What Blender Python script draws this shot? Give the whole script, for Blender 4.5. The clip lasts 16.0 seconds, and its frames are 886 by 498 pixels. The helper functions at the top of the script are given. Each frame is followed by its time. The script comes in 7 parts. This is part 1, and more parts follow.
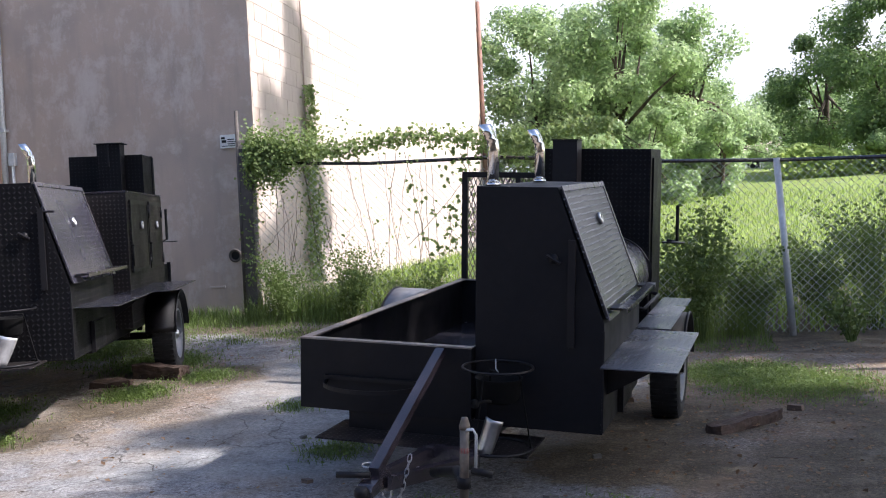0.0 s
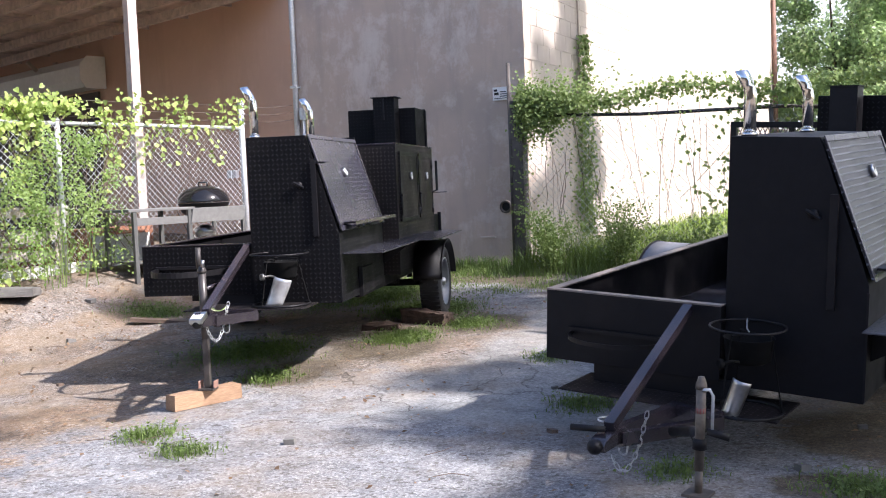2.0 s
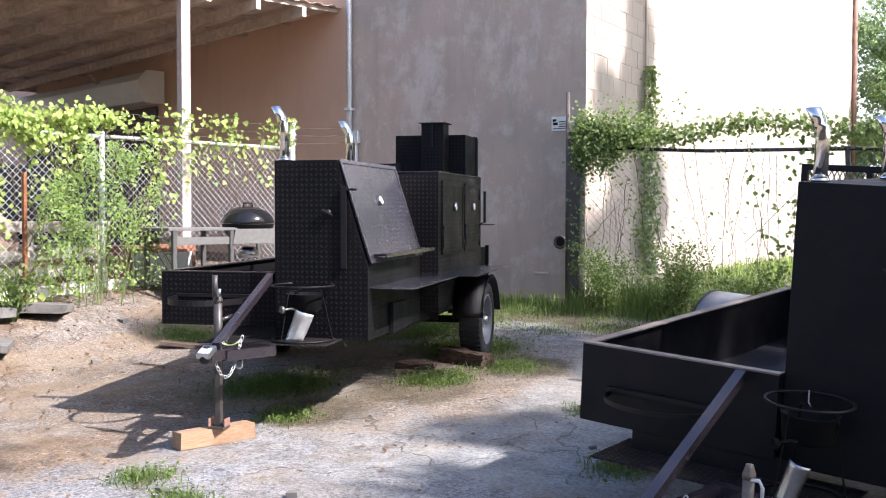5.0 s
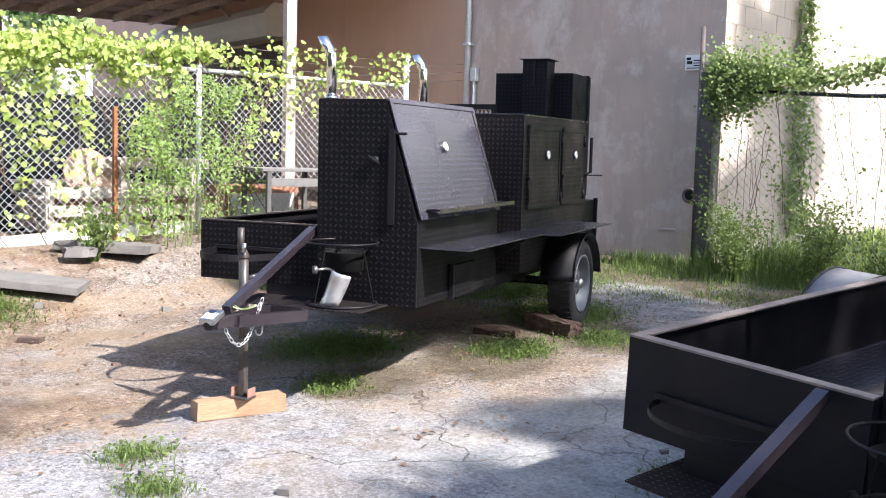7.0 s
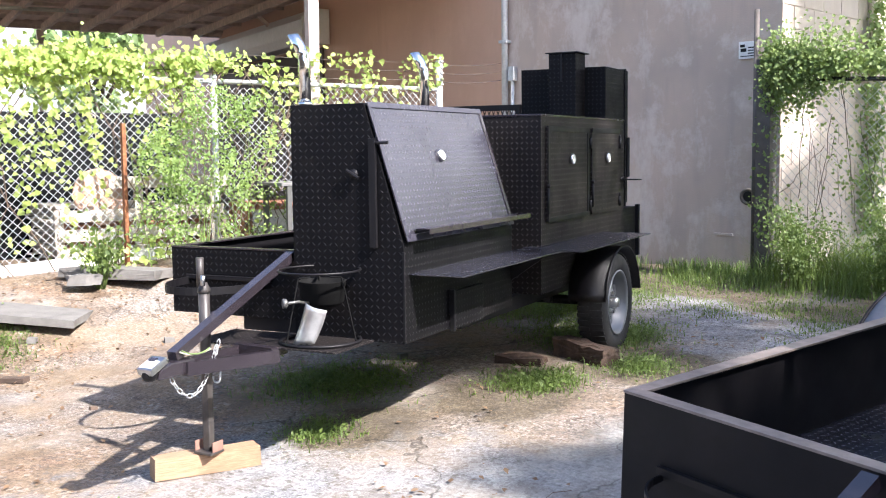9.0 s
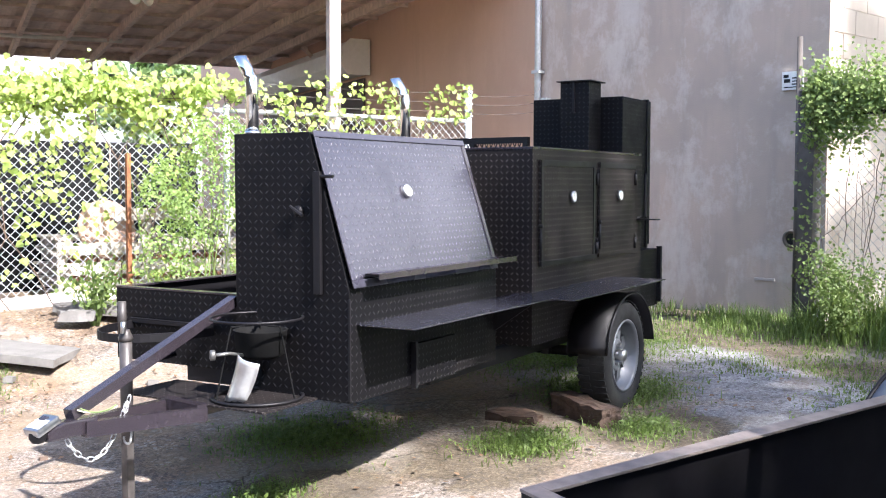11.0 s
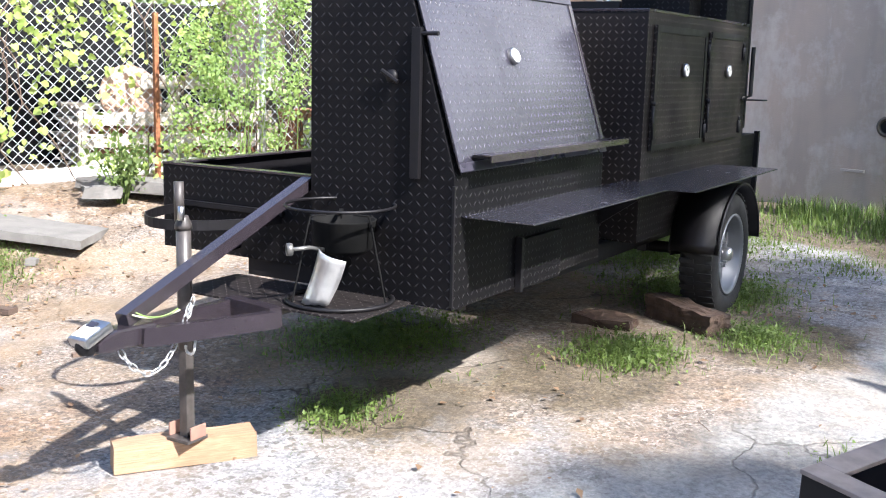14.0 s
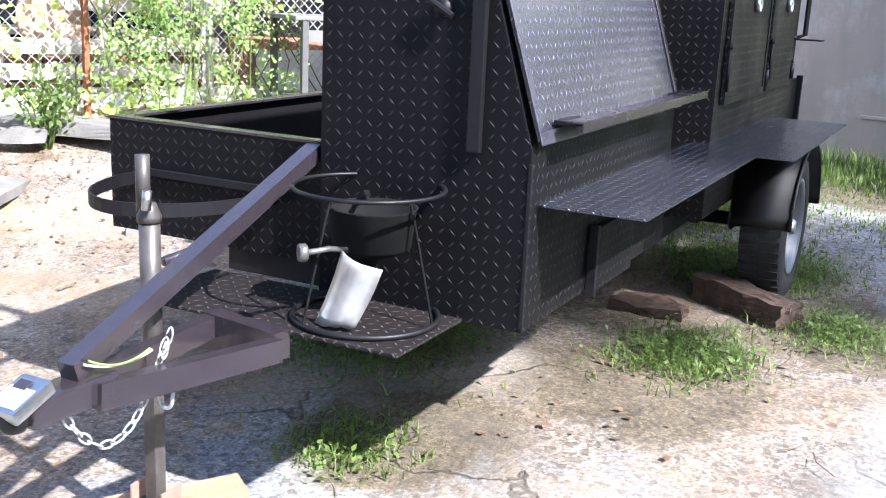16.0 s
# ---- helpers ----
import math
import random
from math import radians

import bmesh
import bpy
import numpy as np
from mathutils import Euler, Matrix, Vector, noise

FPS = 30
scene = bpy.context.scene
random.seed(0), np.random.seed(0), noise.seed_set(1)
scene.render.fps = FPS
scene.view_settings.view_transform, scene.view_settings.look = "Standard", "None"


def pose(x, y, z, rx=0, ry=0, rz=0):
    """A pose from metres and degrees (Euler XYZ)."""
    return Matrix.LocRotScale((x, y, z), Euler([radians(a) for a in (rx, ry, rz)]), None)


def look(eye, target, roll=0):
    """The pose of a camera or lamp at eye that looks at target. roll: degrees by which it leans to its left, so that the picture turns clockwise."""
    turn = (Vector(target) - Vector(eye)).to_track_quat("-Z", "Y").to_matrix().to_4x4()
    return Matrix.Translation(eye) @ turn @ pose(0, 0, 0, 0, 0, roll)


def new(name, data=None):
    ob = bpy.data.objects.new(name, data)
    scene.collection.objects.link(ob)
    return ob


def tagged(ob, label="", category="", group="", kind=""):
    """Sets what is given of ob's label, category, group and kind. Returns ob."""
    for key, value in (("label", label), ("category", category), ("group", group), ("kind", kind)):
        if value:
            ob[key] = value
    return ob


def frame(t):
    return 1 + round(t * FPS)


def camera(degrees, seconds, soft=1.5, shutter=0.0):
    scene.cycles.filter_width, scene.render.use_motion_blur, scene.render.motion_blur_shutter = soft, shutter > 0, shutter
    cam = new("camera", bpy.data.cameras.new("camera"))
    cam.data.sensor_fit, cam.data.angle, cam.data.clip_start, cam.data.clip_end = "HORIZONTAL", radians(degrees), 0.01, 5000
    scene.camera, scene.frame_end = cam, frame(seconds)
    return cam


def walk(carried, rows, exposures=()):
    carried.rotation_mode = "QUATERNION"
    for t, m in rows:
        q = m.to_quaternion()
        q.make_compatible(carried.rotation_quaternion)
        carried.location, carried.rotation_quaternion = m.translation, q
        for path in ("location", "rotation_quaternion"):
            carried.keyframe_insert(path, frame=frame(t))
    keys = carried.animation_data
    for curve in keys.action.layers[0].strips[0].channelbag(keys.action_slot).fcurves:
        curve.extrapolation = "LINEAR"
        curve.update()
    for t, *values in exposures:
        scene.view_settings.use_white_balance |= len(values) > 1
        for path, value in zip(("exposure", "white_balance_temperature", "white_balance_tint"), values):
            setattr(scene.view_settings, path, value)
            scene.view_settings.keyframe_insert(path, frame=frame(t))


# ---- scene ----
cam = camera(46.0, 16.0, soft=1.1)
SKY, SUN = 0.12, 4.5
PATH = [
    (0, (0.794, 0.183, 1.297), (0.425, 2.147, 1.245), -2.8),
    (0.5, (0.826, 0.112, 1.312), (0.336, 2.05, 1.239), -0.8),
    (1, (0.905, 0.050, 1.325), (0.267, 1.935, 1.179), -2.1),
    (1.5, (0.954, 0.155, 1.317), (0.161, 1.985, 1.171), -0.1),
    (2, (0.961, 0.268, 1.283), (0.076, 2.057, 1.165), -2.4),
    (2.5, (0.962, 0.285, 1.293), (0.037, 2.055, 1.192), -0.7),
    (3, (0.971, 0.312, 1.295), (0.046, 2.084, 1.22), -1.9),
    (3.5, (0.965, 0.327, 1.3), (0.101, 2.129, 1.236), 0.2),
    (4, (0.869, 0.449, 1.324), (0.052, 2.273, 1.255), -0.1),
    (4.5, (0.845, 0.55, 1.34), (-0.01, 2.357, 1.274), -1.1),
    (5, (0.89, 0.801, 1.323), (-0.106, 2.534, 1.258), 0.1),
    (5.2, (1.002, 0.867, 1.362), (-0.081, 2.546, 1.286), 0.7),
    (7.3, (0.902, 1.989, 1.384), (-0.38, 3.511, 1.192), 0.5),
    (7.5, (0.917, 2.052, 1.361), (-0.383, 3.56, 1.17), -0.5),
    (8, (0.747, 2.325, 1.313), (-0.583, 3.808, 1.129), 1.4),
    (8.5, (0.693, 2.509, 1.377), (-0.63, 3.997, 1.187), -1.2),
    (9, (0.715, 2.725, 1.412), (-0.653, 4.174, 1.235), -0.5),
    (9.2, (0.726, 2.826, 1.409), (-0.674, 4.247, 1.263), -0.1),
    (11.3, (0.661, 3.525, 1.428), (-0.827, 4.858, 1.322), -0.4),
    (11.5, (0.649, 3.546, 1.442), (-0.877, 4.835, 1.33), -1.9),
    (12, (0.655, 3.558, 1.447), (-0.933, 4.771, 1.35), -1.1),
    (12.5, (0.596, 3.583, 1.42), (-1.022, 4.751, 1.302), -0.4),
    (13, (0.361, 3.578, 1.38), (-1.207, 4.809, 1.211), 1.3),
    (13.5, (0.156, 3.557, 1.37), (-1.329, 4.868, 1.092), 3.6),
    (14, (-0.118, 3.679, 1.361), (-1.576, 5.006, 1.022), 1.6),
    (14.5, (-0.397, 3.813, 1.408), (-1.887, 5.089, 1.016), 1.4),
    (15, (-0.731, 3.866, 1.372), (-2.205, 5.158, 0.974), 2.4),
    (15.5, (-0.92, 3.938, 1.376), (-2.319, 5.309, 0.972), 3.1),
    (16, (-1.079, 4.081, 1.362), (-2.414, 5.493, 0.891), 2.8),
]
walk(cam, [(t, look(eye, target, roll)) for t, eye, target, roll in PATH], exposures=[(0.0, 1.05, 6000, 19), (1.5, 1.27, 6000, 19), (4.0, 1.32, 6050, 19), (8.0, 1.68, 6100, 16), (11.5, 2.02, 5950, 16), (12.5, 1.80, 6000, 15.5), (14.0, 1.86, 5950, 13.5), (15.0, 1.95, 5900, 13.5), (16.0, 2.16, 5650, 14)])

# ---------------------------------------------------------------- light
SUN_TO = Vector((math.cos(radians(43)), 0.02, math.sin(radians(43)))).normalized()
world = bpy.data.worlds.new("sky")
scene.world = world
world.use_nodes = True
wn = world.node_tree
wn.nodes.clear()
w_out = wn.nodes.new("ShaderNodeOutputWorld")
w_bg = wn.nodes.new("ShaderNodeBackground")
w_sky = wn.nodes.new("ShaderNodeTexSky")
w_sky.sky_type = "NISHITA"
w_sky.sun_disc = False
w_sky.sun_elevation = radians(43)
w_sky.sun_rotation = radians(90)
w_sky.dust_density = 2.0
w_bg.inputs[1].default_value = SKY
wn.links.new(w_sky.outputs[0], w_bg.inputs[0])
wn.links.new(w_bg.outputs[0], w_out.inputs[0])
sun = new("sun", bpy.data.lights.new("sun", "SUN"))
sun.data.energy = SUN
sun.data.angle = radians(0.9)
sun.data.color = (1.0, 0.94, 0.84)
sun.matrix_world = look(SUN_TO * 60, (0, 0, 0))


# ---------------------------------------------------------------- materials
def mat(name):
    m = bpy.data.materials.new(name)
    m.use_nodes = True
    nt = m.node_tree
    return m, nt, nt.nodes["Principled BSDF"]


def node(nt, kind, **inputs):
    n = nt.nodes.new(kind)
    for key, value in inputs.items():
        key = key.replace("_", " ")
        if hasattr(value, "is_output"):
            nt.links.new(value, n.inputs[key])
        else:
            n.inputs[key].default_value = value
    return n


def link(nt, a, b):
    nt.links.new(a, b)


def maths(nt, op, a, b=None, c=None):
    n = nt.nodes.new("ShaderNodeMath")
    n.operation = op
    for i, v in enumerate((a, b, c)):
        if v is None:
            continue
        if hasattr(v, "is_output"):
            nt.links.new(v, n.inputs[i])
        else:
            n.inputs[i].default_value = v
    return n.outputs[0]


def ramp(nt, fac, stops, mode="LINEAR"):
    n = nt.nodes.new("ShaderNodeValToRGB")
    n.color_ramp.interpolation = mode
    el = n.color_ramp.elements
    while len(el) < len(stops):
        el.new(0.5)
    for e, (p, c) in zip(el, stops):
        e.position = p
        e.color = (*c, 1) if len(c) == 3 else c
    nt.links.new(fac, n.inputs[0])
    return n.outputs[0]


def mix(nt, fac, a, b, blend="MIX"):
    n = nt.nodes.new("ShaderNodeMix")
    n.data_type = "RGBA"
    n.blend_type = blend
    for sock, v in ((n.inputs[0], fac), (n.inputs[6], a), (n.inputs[7], b)):
        if hasattr(v, "is_output"):
            nt.links.new(v, sock)
        else:
            sock.default_value = v if not isinstance(v, tuple) else (*v, 1) if len(v) == 3 else v
    return n.outputs[2]


def coords(nt, which="Object"):
    return nt.nodes.new("ShaderNodeTexCoord").outputs[which]


def place_vec(nt):
    return nt.nodes.new("ShaderNodeNewGeometry").outputs["Position"]


def noise_tex(nt, vec, scale, detail=4.0, rough=0.55):
    n = node(nt, "ShaderNodeTexNoise", Scale=scale, Detail=detail, Roughness=rough)
    nt.links.new(vec, n.inputs["Vector"])
    return n.outputs["Fac"]


def bump(nt, bsdf, height, strength=0.3, distance=0.01):
    n = node(nt, "ShaderNodeBump", Strength=strength, Distance=distance)
    nt.links.new(height, n.inputs["Height"])
    nt.links.new(n.outputs[0], bsdf.inputs["Normal"])


def simple(name, colour, rough=0.5, metal=0.0, grain=0.15, scale=30.0, relief=0.1, dist=0.002, wear=None, gloss=0.5):
    m, nt, b = mat(name)
    vec = coords(nt)
    f = noise_tex(nt, vec, scale)
    f2 = noise_tex(nt, vec, scale * 0.12, 3)
    lo = tuple(c * (1 - grain) for c in colour)
    hi = tuple(min(1, c * (1 + grain)) for c in colour)
    col = ramp(nt, f, [(0.3, lo), (0.7, hi)])
    if wear:
        col = mix(nt, ramp(nt, f2, [(0.5, (0, 0, 0)), (0.72, (1, 1, 1))]), col, wear)
    else:
        col = mix(nt, ramp(nt, f2, [(0.35, (0, 0, 0)), (0.75, (0.6, 0.6, 0.6))]), col, tuple(c * (1 - grain * 1.5) for c in colour))
    link(nt, col, b.inputs["Base Color"])
    b.inputs["Metallic"].default_value = metal
    b.inputs["Specular IOR Level"].default_value = gloss
    r = ramp(nt, f2, [(0.3, (rough * 0.85,) * 3), (0.7, (min(1, rough * 1.2),) * 3)])
    link(nt, r, b.inputs["Roughness"])
    bump(nt, b, f, relief, dist)
    return m


def tread_mat(name, colour, lug_colour, pitch=0.031, fat=(0.40, 0.10), lean=45.0, rough=0.42, gloss=0.22, relief=0.0022):
    """Painted tread plate: raised oval lugs that lean left and right by turns."""
    m, nt, b = mat(name)
    uv = nt.nodes.new("ShaderNodeUVMap").outputs[0]
    sep = node(nt, "ShaderNodeSeparateXYZ", Vector=uv)
    u = maths(nt, "DIVIDE", sep.outputs[0], pitch)
    v = maths(nt, "DIVIDE", sep.outputs[1], pitch)
    fu, fv = maths(nt, "FLOOR", u), maths(nt, "FLOOR", v)
    lu = maths(nt, "SUBTRACT", maths(nt, "SUBTRACT", u, fu), 0.5)
    lv = maths(nt, "SUBTRACT", maths(nt, "SUBTRACT", v, fv), 0.5)
    par = maths(nt, "FLOORED_MODULO", maths(nt, "ADD", fu, fv), 2.0)
    sign = maths(nt, "SUBTRACT", maths(nt, "MULTIPLY", par, 2.0), 1.0)
    su = maths(nt, "MULTIPLY", lu, sign)
    cl, sl = math.cos(radians(lean)), math.sin(radians(lean))
    a = maths(nt, "ADD", maths(nt, "MULTIPLY", su, cl), maths(nt, "MULTIPLY", lv, sl))
    c = maths(nt, "SUBTRACT", maths(nt, "MULTIPLY", su, sl), maths(nt, "MULTIPLY", lv, cl))
    a2 = maths(nt, "POWER", maths(nt, "DIVIDE", a, fat[0]), 2.0)
    c2 = maths(nt, "POWER", maths(nt, "DIVIDE", c, fat[1]), 2.0)
    lug = maths(nt, "MAXIMUM", maths(nt, "SUBTRACT", 1.0, maths(nt, "ADD", a2, c2)), 0.0)
    lug = maths(nt, "POWER", lug, 0.85)
    vec = coords(nt)
    grain = noise_tex(nt, vec, 60)
    cloud = noise_tex(nt, vec, 3.5, 5)
    dark = tuple(x * 0.75 for x in colour)
    col = mix(nt, ramp(nt, cloud, [(0.35, (0, 0, 0)), (0.7, (1, 1, 1))]), colour, dark)
    dust = ramp(nt, noise_tex(nt, vec, 1.3, 6, 0.7), [(0.55, (0, 0, 0)), (0.85, (0.16, 0.16, 0.16))])
    col = mix(nt, dust, col, (0.10, 0.085, 0.07))
    # Paler lug tops: rubbed paint, plus glints painted in for light on the relief.
    rub_glint = maths(nt, "MULTIPLY", ramp(nt, lug, [(0.35, (0, 0, 0)), (0.95, (1, 1, 1))]), ramp(nt, grain, [(0.3, (0.3,) * 3), (0.6, (1, 1, 1))]))
    col = mix(nt, rub_glint, col, lug_colour)
    link(nt, col, b.inputs["Base Color"])
    r = maths(nt, "ADD", ramp(nt, cloud, [(0.3, (rough * 0.8,) * 3), (0.7, (rough * 1.2,) * 3)]), maths(nt, "MULTIPLY", rub_glint, -0.12))
    link(nt, r, b.inputs["Roughness"])
    b.inputs["Specular IOR Level"].default_value = gloss
    h = maths(nt, "ADD", lug, maths(nt, "MULTIPLY", grain, 0.05))
    bump(nt, b, h, 0.9, relief)
    return m


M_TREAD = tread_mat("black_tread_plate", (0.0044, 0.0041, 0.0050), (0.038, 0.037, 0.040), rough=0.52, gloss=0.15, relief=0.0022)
M_TREAD_WARM = tread_mat("brown_black_tread_plate", (0.0150, 0.0125, 0.0125), (0.115, 0.102, 0.095), rough=0.55, gloss=0.16, relief=0.0022)
# Paler than the black plate: sky sheen and sun are put into the colour.
M_TREAD_DOOR = tread_mat("pale_sheen_tread_plate", (0.033, 0.031, 0.043), (0.19, 0.185, 0.205), rough=0.25, gloss=0.85, relief=0.0022)
M_SHELF = tread_mat("pale_sheen_shelf_plate", (0.023, 0.023, 0.031), (0.13, 0.13, 0.145), rough=0.24, gloss=0.9, relief=0.0022)
# Bright bluish lug rows paint the sky's reflection on the leaning trailer's plates.
M_DOOR_SHEEN = tread_mat("sky_sheen_tread_plate", (0.016, 0.017, 0.023), (0.34, 0.36, 0.42), pitch=0.030, fat=(0.52, 0.20), lean=16.0, rough=0.36, gloss=0.4, relief=0.003)
M_SHELF_SHEEN = tread_mat("sky_sheen_shelf_plate", (0.045, 0.048, 0.065), (0.46, 0.49, 0.55), pitch=0.034, fat=(0.52, 0.20), lean=16.0, rough=0.30, gloss=0.7, relief=0.003)
# Edging lightened like the door to carry its lit sheen.
M_DOORFLAT = simple("pale_sheen_flat_paint", (0.040, 0.038, 0.052), 0.27, 0, 0.15, 30, 0.05)
M_BLACK = simple("black_paint", (0.006, 0.0055, 0.0068), 0.5, 0, 0.25, 40, 0.12, gloss=0.3)
M_BLACK_FLAT = simple("flat_black_sheet_paint", (0.0062, 0.0062, 0.0080), 0.55, 0, 0.2, 30, 0.08, gloss=0.22)
# Sun on the far fender is put into this grey; its mate is black.
M_FENDER_LIT = simple("sunlit_fender_grey", (0.24, 0.24, 0.245), 0.5, 0, 0.15, 20, 0.1)
M_IRON = simple("matt_black_iron", (0.006, 0.006, 0.006), 0.85, 0, 0.3, 40, 0.3, gloss=0.15)
M_SHIELD = simple("bright_shield_sheet", (0.66, 0.66, 0.65), 0.33, 0.75, 0.3, 10, 0.15, wear=(0.30, 0.27, 0.25))
M_POST_DARK = simple("dark_weathered_post", (0.11, 0.095, 0.085), 0.7, 0.2, 0.3, 12, 0.2)
M_BROWN = simple("brown_black_paint", (0.026, 0.021, 0.026), 0.24, 0, 0.2, 35, 0.1, gloss=0.85)
M_EDGE = simple("worn_rim_paint", (0.21, 0.175, 0.155), 0.5, 0, 0.3, 25, 0.15)
M_CHROME = simple("chrome", (0.80, 0.80, 0.78), 0.12, 1.0, 0.03, 8, 0.02)
M_STEEL = simple("bright_steel", (0.55, 0.55, 0.55), 0.32, 1.0, 0.15, 50, 0.15)
M_KNOB = simple("dull_knob_steel", (0.15, 0.148, 0.14), 0.4, 0.6, 0.25, 50, 0.2)
M_CHAIN = simple("chain_steel", (0.52, 0.53, 0.53), 0.45, 0.5, 0.3, 60, 0.2)
M_GALV = simple("galvanised_steel", (0.58, 0.60, 0.62), 0.5, 0.35, 0.15, 40, 0.12)
M_ALU = simple("white_silver_rim", (0.17, 0.18, 0.195), 0.38, 0.5, 0.08, 30, 0.05)
M_RUST_PAINT = simple("faded_red_brown_paint", (0.30, 0.17, 0.13), 0.7, 0, 0.25, 8, 0.15)
M_RUBBER = simple("tyre_rubber", (0.012, 0.012, 0.0125), 0.8, 0, 0.3, 60, 0.3)
M_RUST = simple("rusted_steel", (0.26, 0.105, 0.045), 0.85, 0.1, 0.4, 35, 0.4, 0.003, (0.12, 0.05, 0.03))
M_GLASS = simple("dial_face", (0.75, 0.76, 0.74), 0.25, 0, 0.05, 20, 0.0)
M_WHITE = simple("white_paint", (0.78, 0.77, 0.74), 0.55, 0, 0.06, 18, 0.08)
M_CREAM = simple("cream_paint", (0.60, 0.60, 0.54), 0.55, 0, 0.1, 12, 0.1)


def wood_mat(name, a, bcol, scale=12.0):
    m, nt, b = mat(name)
    vec = coords(nt)
    st = node(nt, "ShaderNodeMapping", Vector=vec)
    st.inputs["Scale"].default_value = (1.2, 14, 14)
    f = noise_tex(nt, st.outputs[0], scale, 6, 0.6)
    g = noise_tex(nt, vec, 5, 3)
    col = ramp(nt, f, [(0.3, a), (0.7, bcol)])
    col = mix(nt, ramp(nt, g, [(0.45, (0, 0, 0)), (0.75, (0.6,) * 3)]), col, tuple(x * 0.55 for x in a))
    link(nt, col, b.inputs["Base Color"])
    b.inputs["Roughness"].default_value = 0.8
    bump(nt, b, f, 0.35, 0.004)
    return m


M_WOOD = wood_mat("raw_timber", (0.26, 0.155, 0.09), (0.42, 0.275, 0.17))
M_WOOD_OLD = wood_mat("weathered_timber", (0.09, 0.06, 0.045), (0.2, 0.14, 0.1))
M_WOOD_DARK = wood_mat("dark_wet_timber", (0.045, 0.03, 0.023), (0.11, 0.075, 0.055))
M_WOOD_GREY = wood_mat("silvered_timber", (0.15, 0.13, 0.12), (0.34, 0.31, 0.29))
M_PALLET = wood_mat("grey_pallet_wood", (0.34, 0.29, 0.24), (0.55, 0.49, 0.42))


def wall_mat(name, base, dark, stain, scale=0.6, blotch=0.5):
    m, nt, b = mat(name)
    vec = coords(nt)
    big = noise_tex(nt, vec, scale, 5, 0.6)
    mid = noise_tex(nt, vec, 4.0, 6, 0.65)
    fine = noise_tex(nt, vec, 90.0, 3)
    st = node(nt, "ShaderNodeMapping", Vector=vec)
    st.inputs["Scale"].default_value = (2.4, 2.4, 0.35)
    streak = noise_tex(nt, st.outputs[0], 2.2, 5, 0.6)
    col = mix(nt, ramp(nt, big, [(0.35, (0, 0, 0)), (0.7, (1, 1, 1))]), base, dark)
    col = mix(nt, ramp(nt, mid, [(0.52, (0, 0, 0)), (0.75, (blotch,) * 3)]), col, stain)
    col = mix(nt, ramp(nt, streak, [(0.50, (0, 0, 0)), (0.75, (0.75,) * 3)]), col, dark)
    wash = node(nt, "ShaderNodeMapping", Vector=vec)
    wash.inputs["Scale"].default_value = (1.6, 1.6, 0.8)
    pale = noise_tex(nt, wash.outputs[0], 1.5, 7, 0.68)
    col = mix(nt, ramp(nt, pale, [(0.55, (0, 0, 0)), (0.66, (blotch * 0.7,) * 3)]), col, stain)
    link(nt, col, b.inputs["Base Color"])
    b.inputs["Roughness"].default_value = 0.9
    bump(nt, b, maths(nt, "ADD", maths(nt, "MULTIPLY", mid, 0.5), fine), 0.35, 0.006)
    return m


M_STUCCO = wall_mat("grey_tan_stucco", (0.53, 0.41, 0.332), (0.375, 0.31, 0.265), (0.63, 0.56, 0.50), 0.7, 0.85)
M_TAN = wall_mat("tan_painted_wall", (0.66, 0.44, 0.32), (0.57, 0.375, 0.27), (0.70, 0.49, 0.36), 0.4, 0.3)
M_BLOCK = wall_mat("cream_painted_block", (0.55, 0.47, 0.41), (0.47, 0.40, 0.35), (0.60, 0.53, 0.47), 0.7, 0.4)


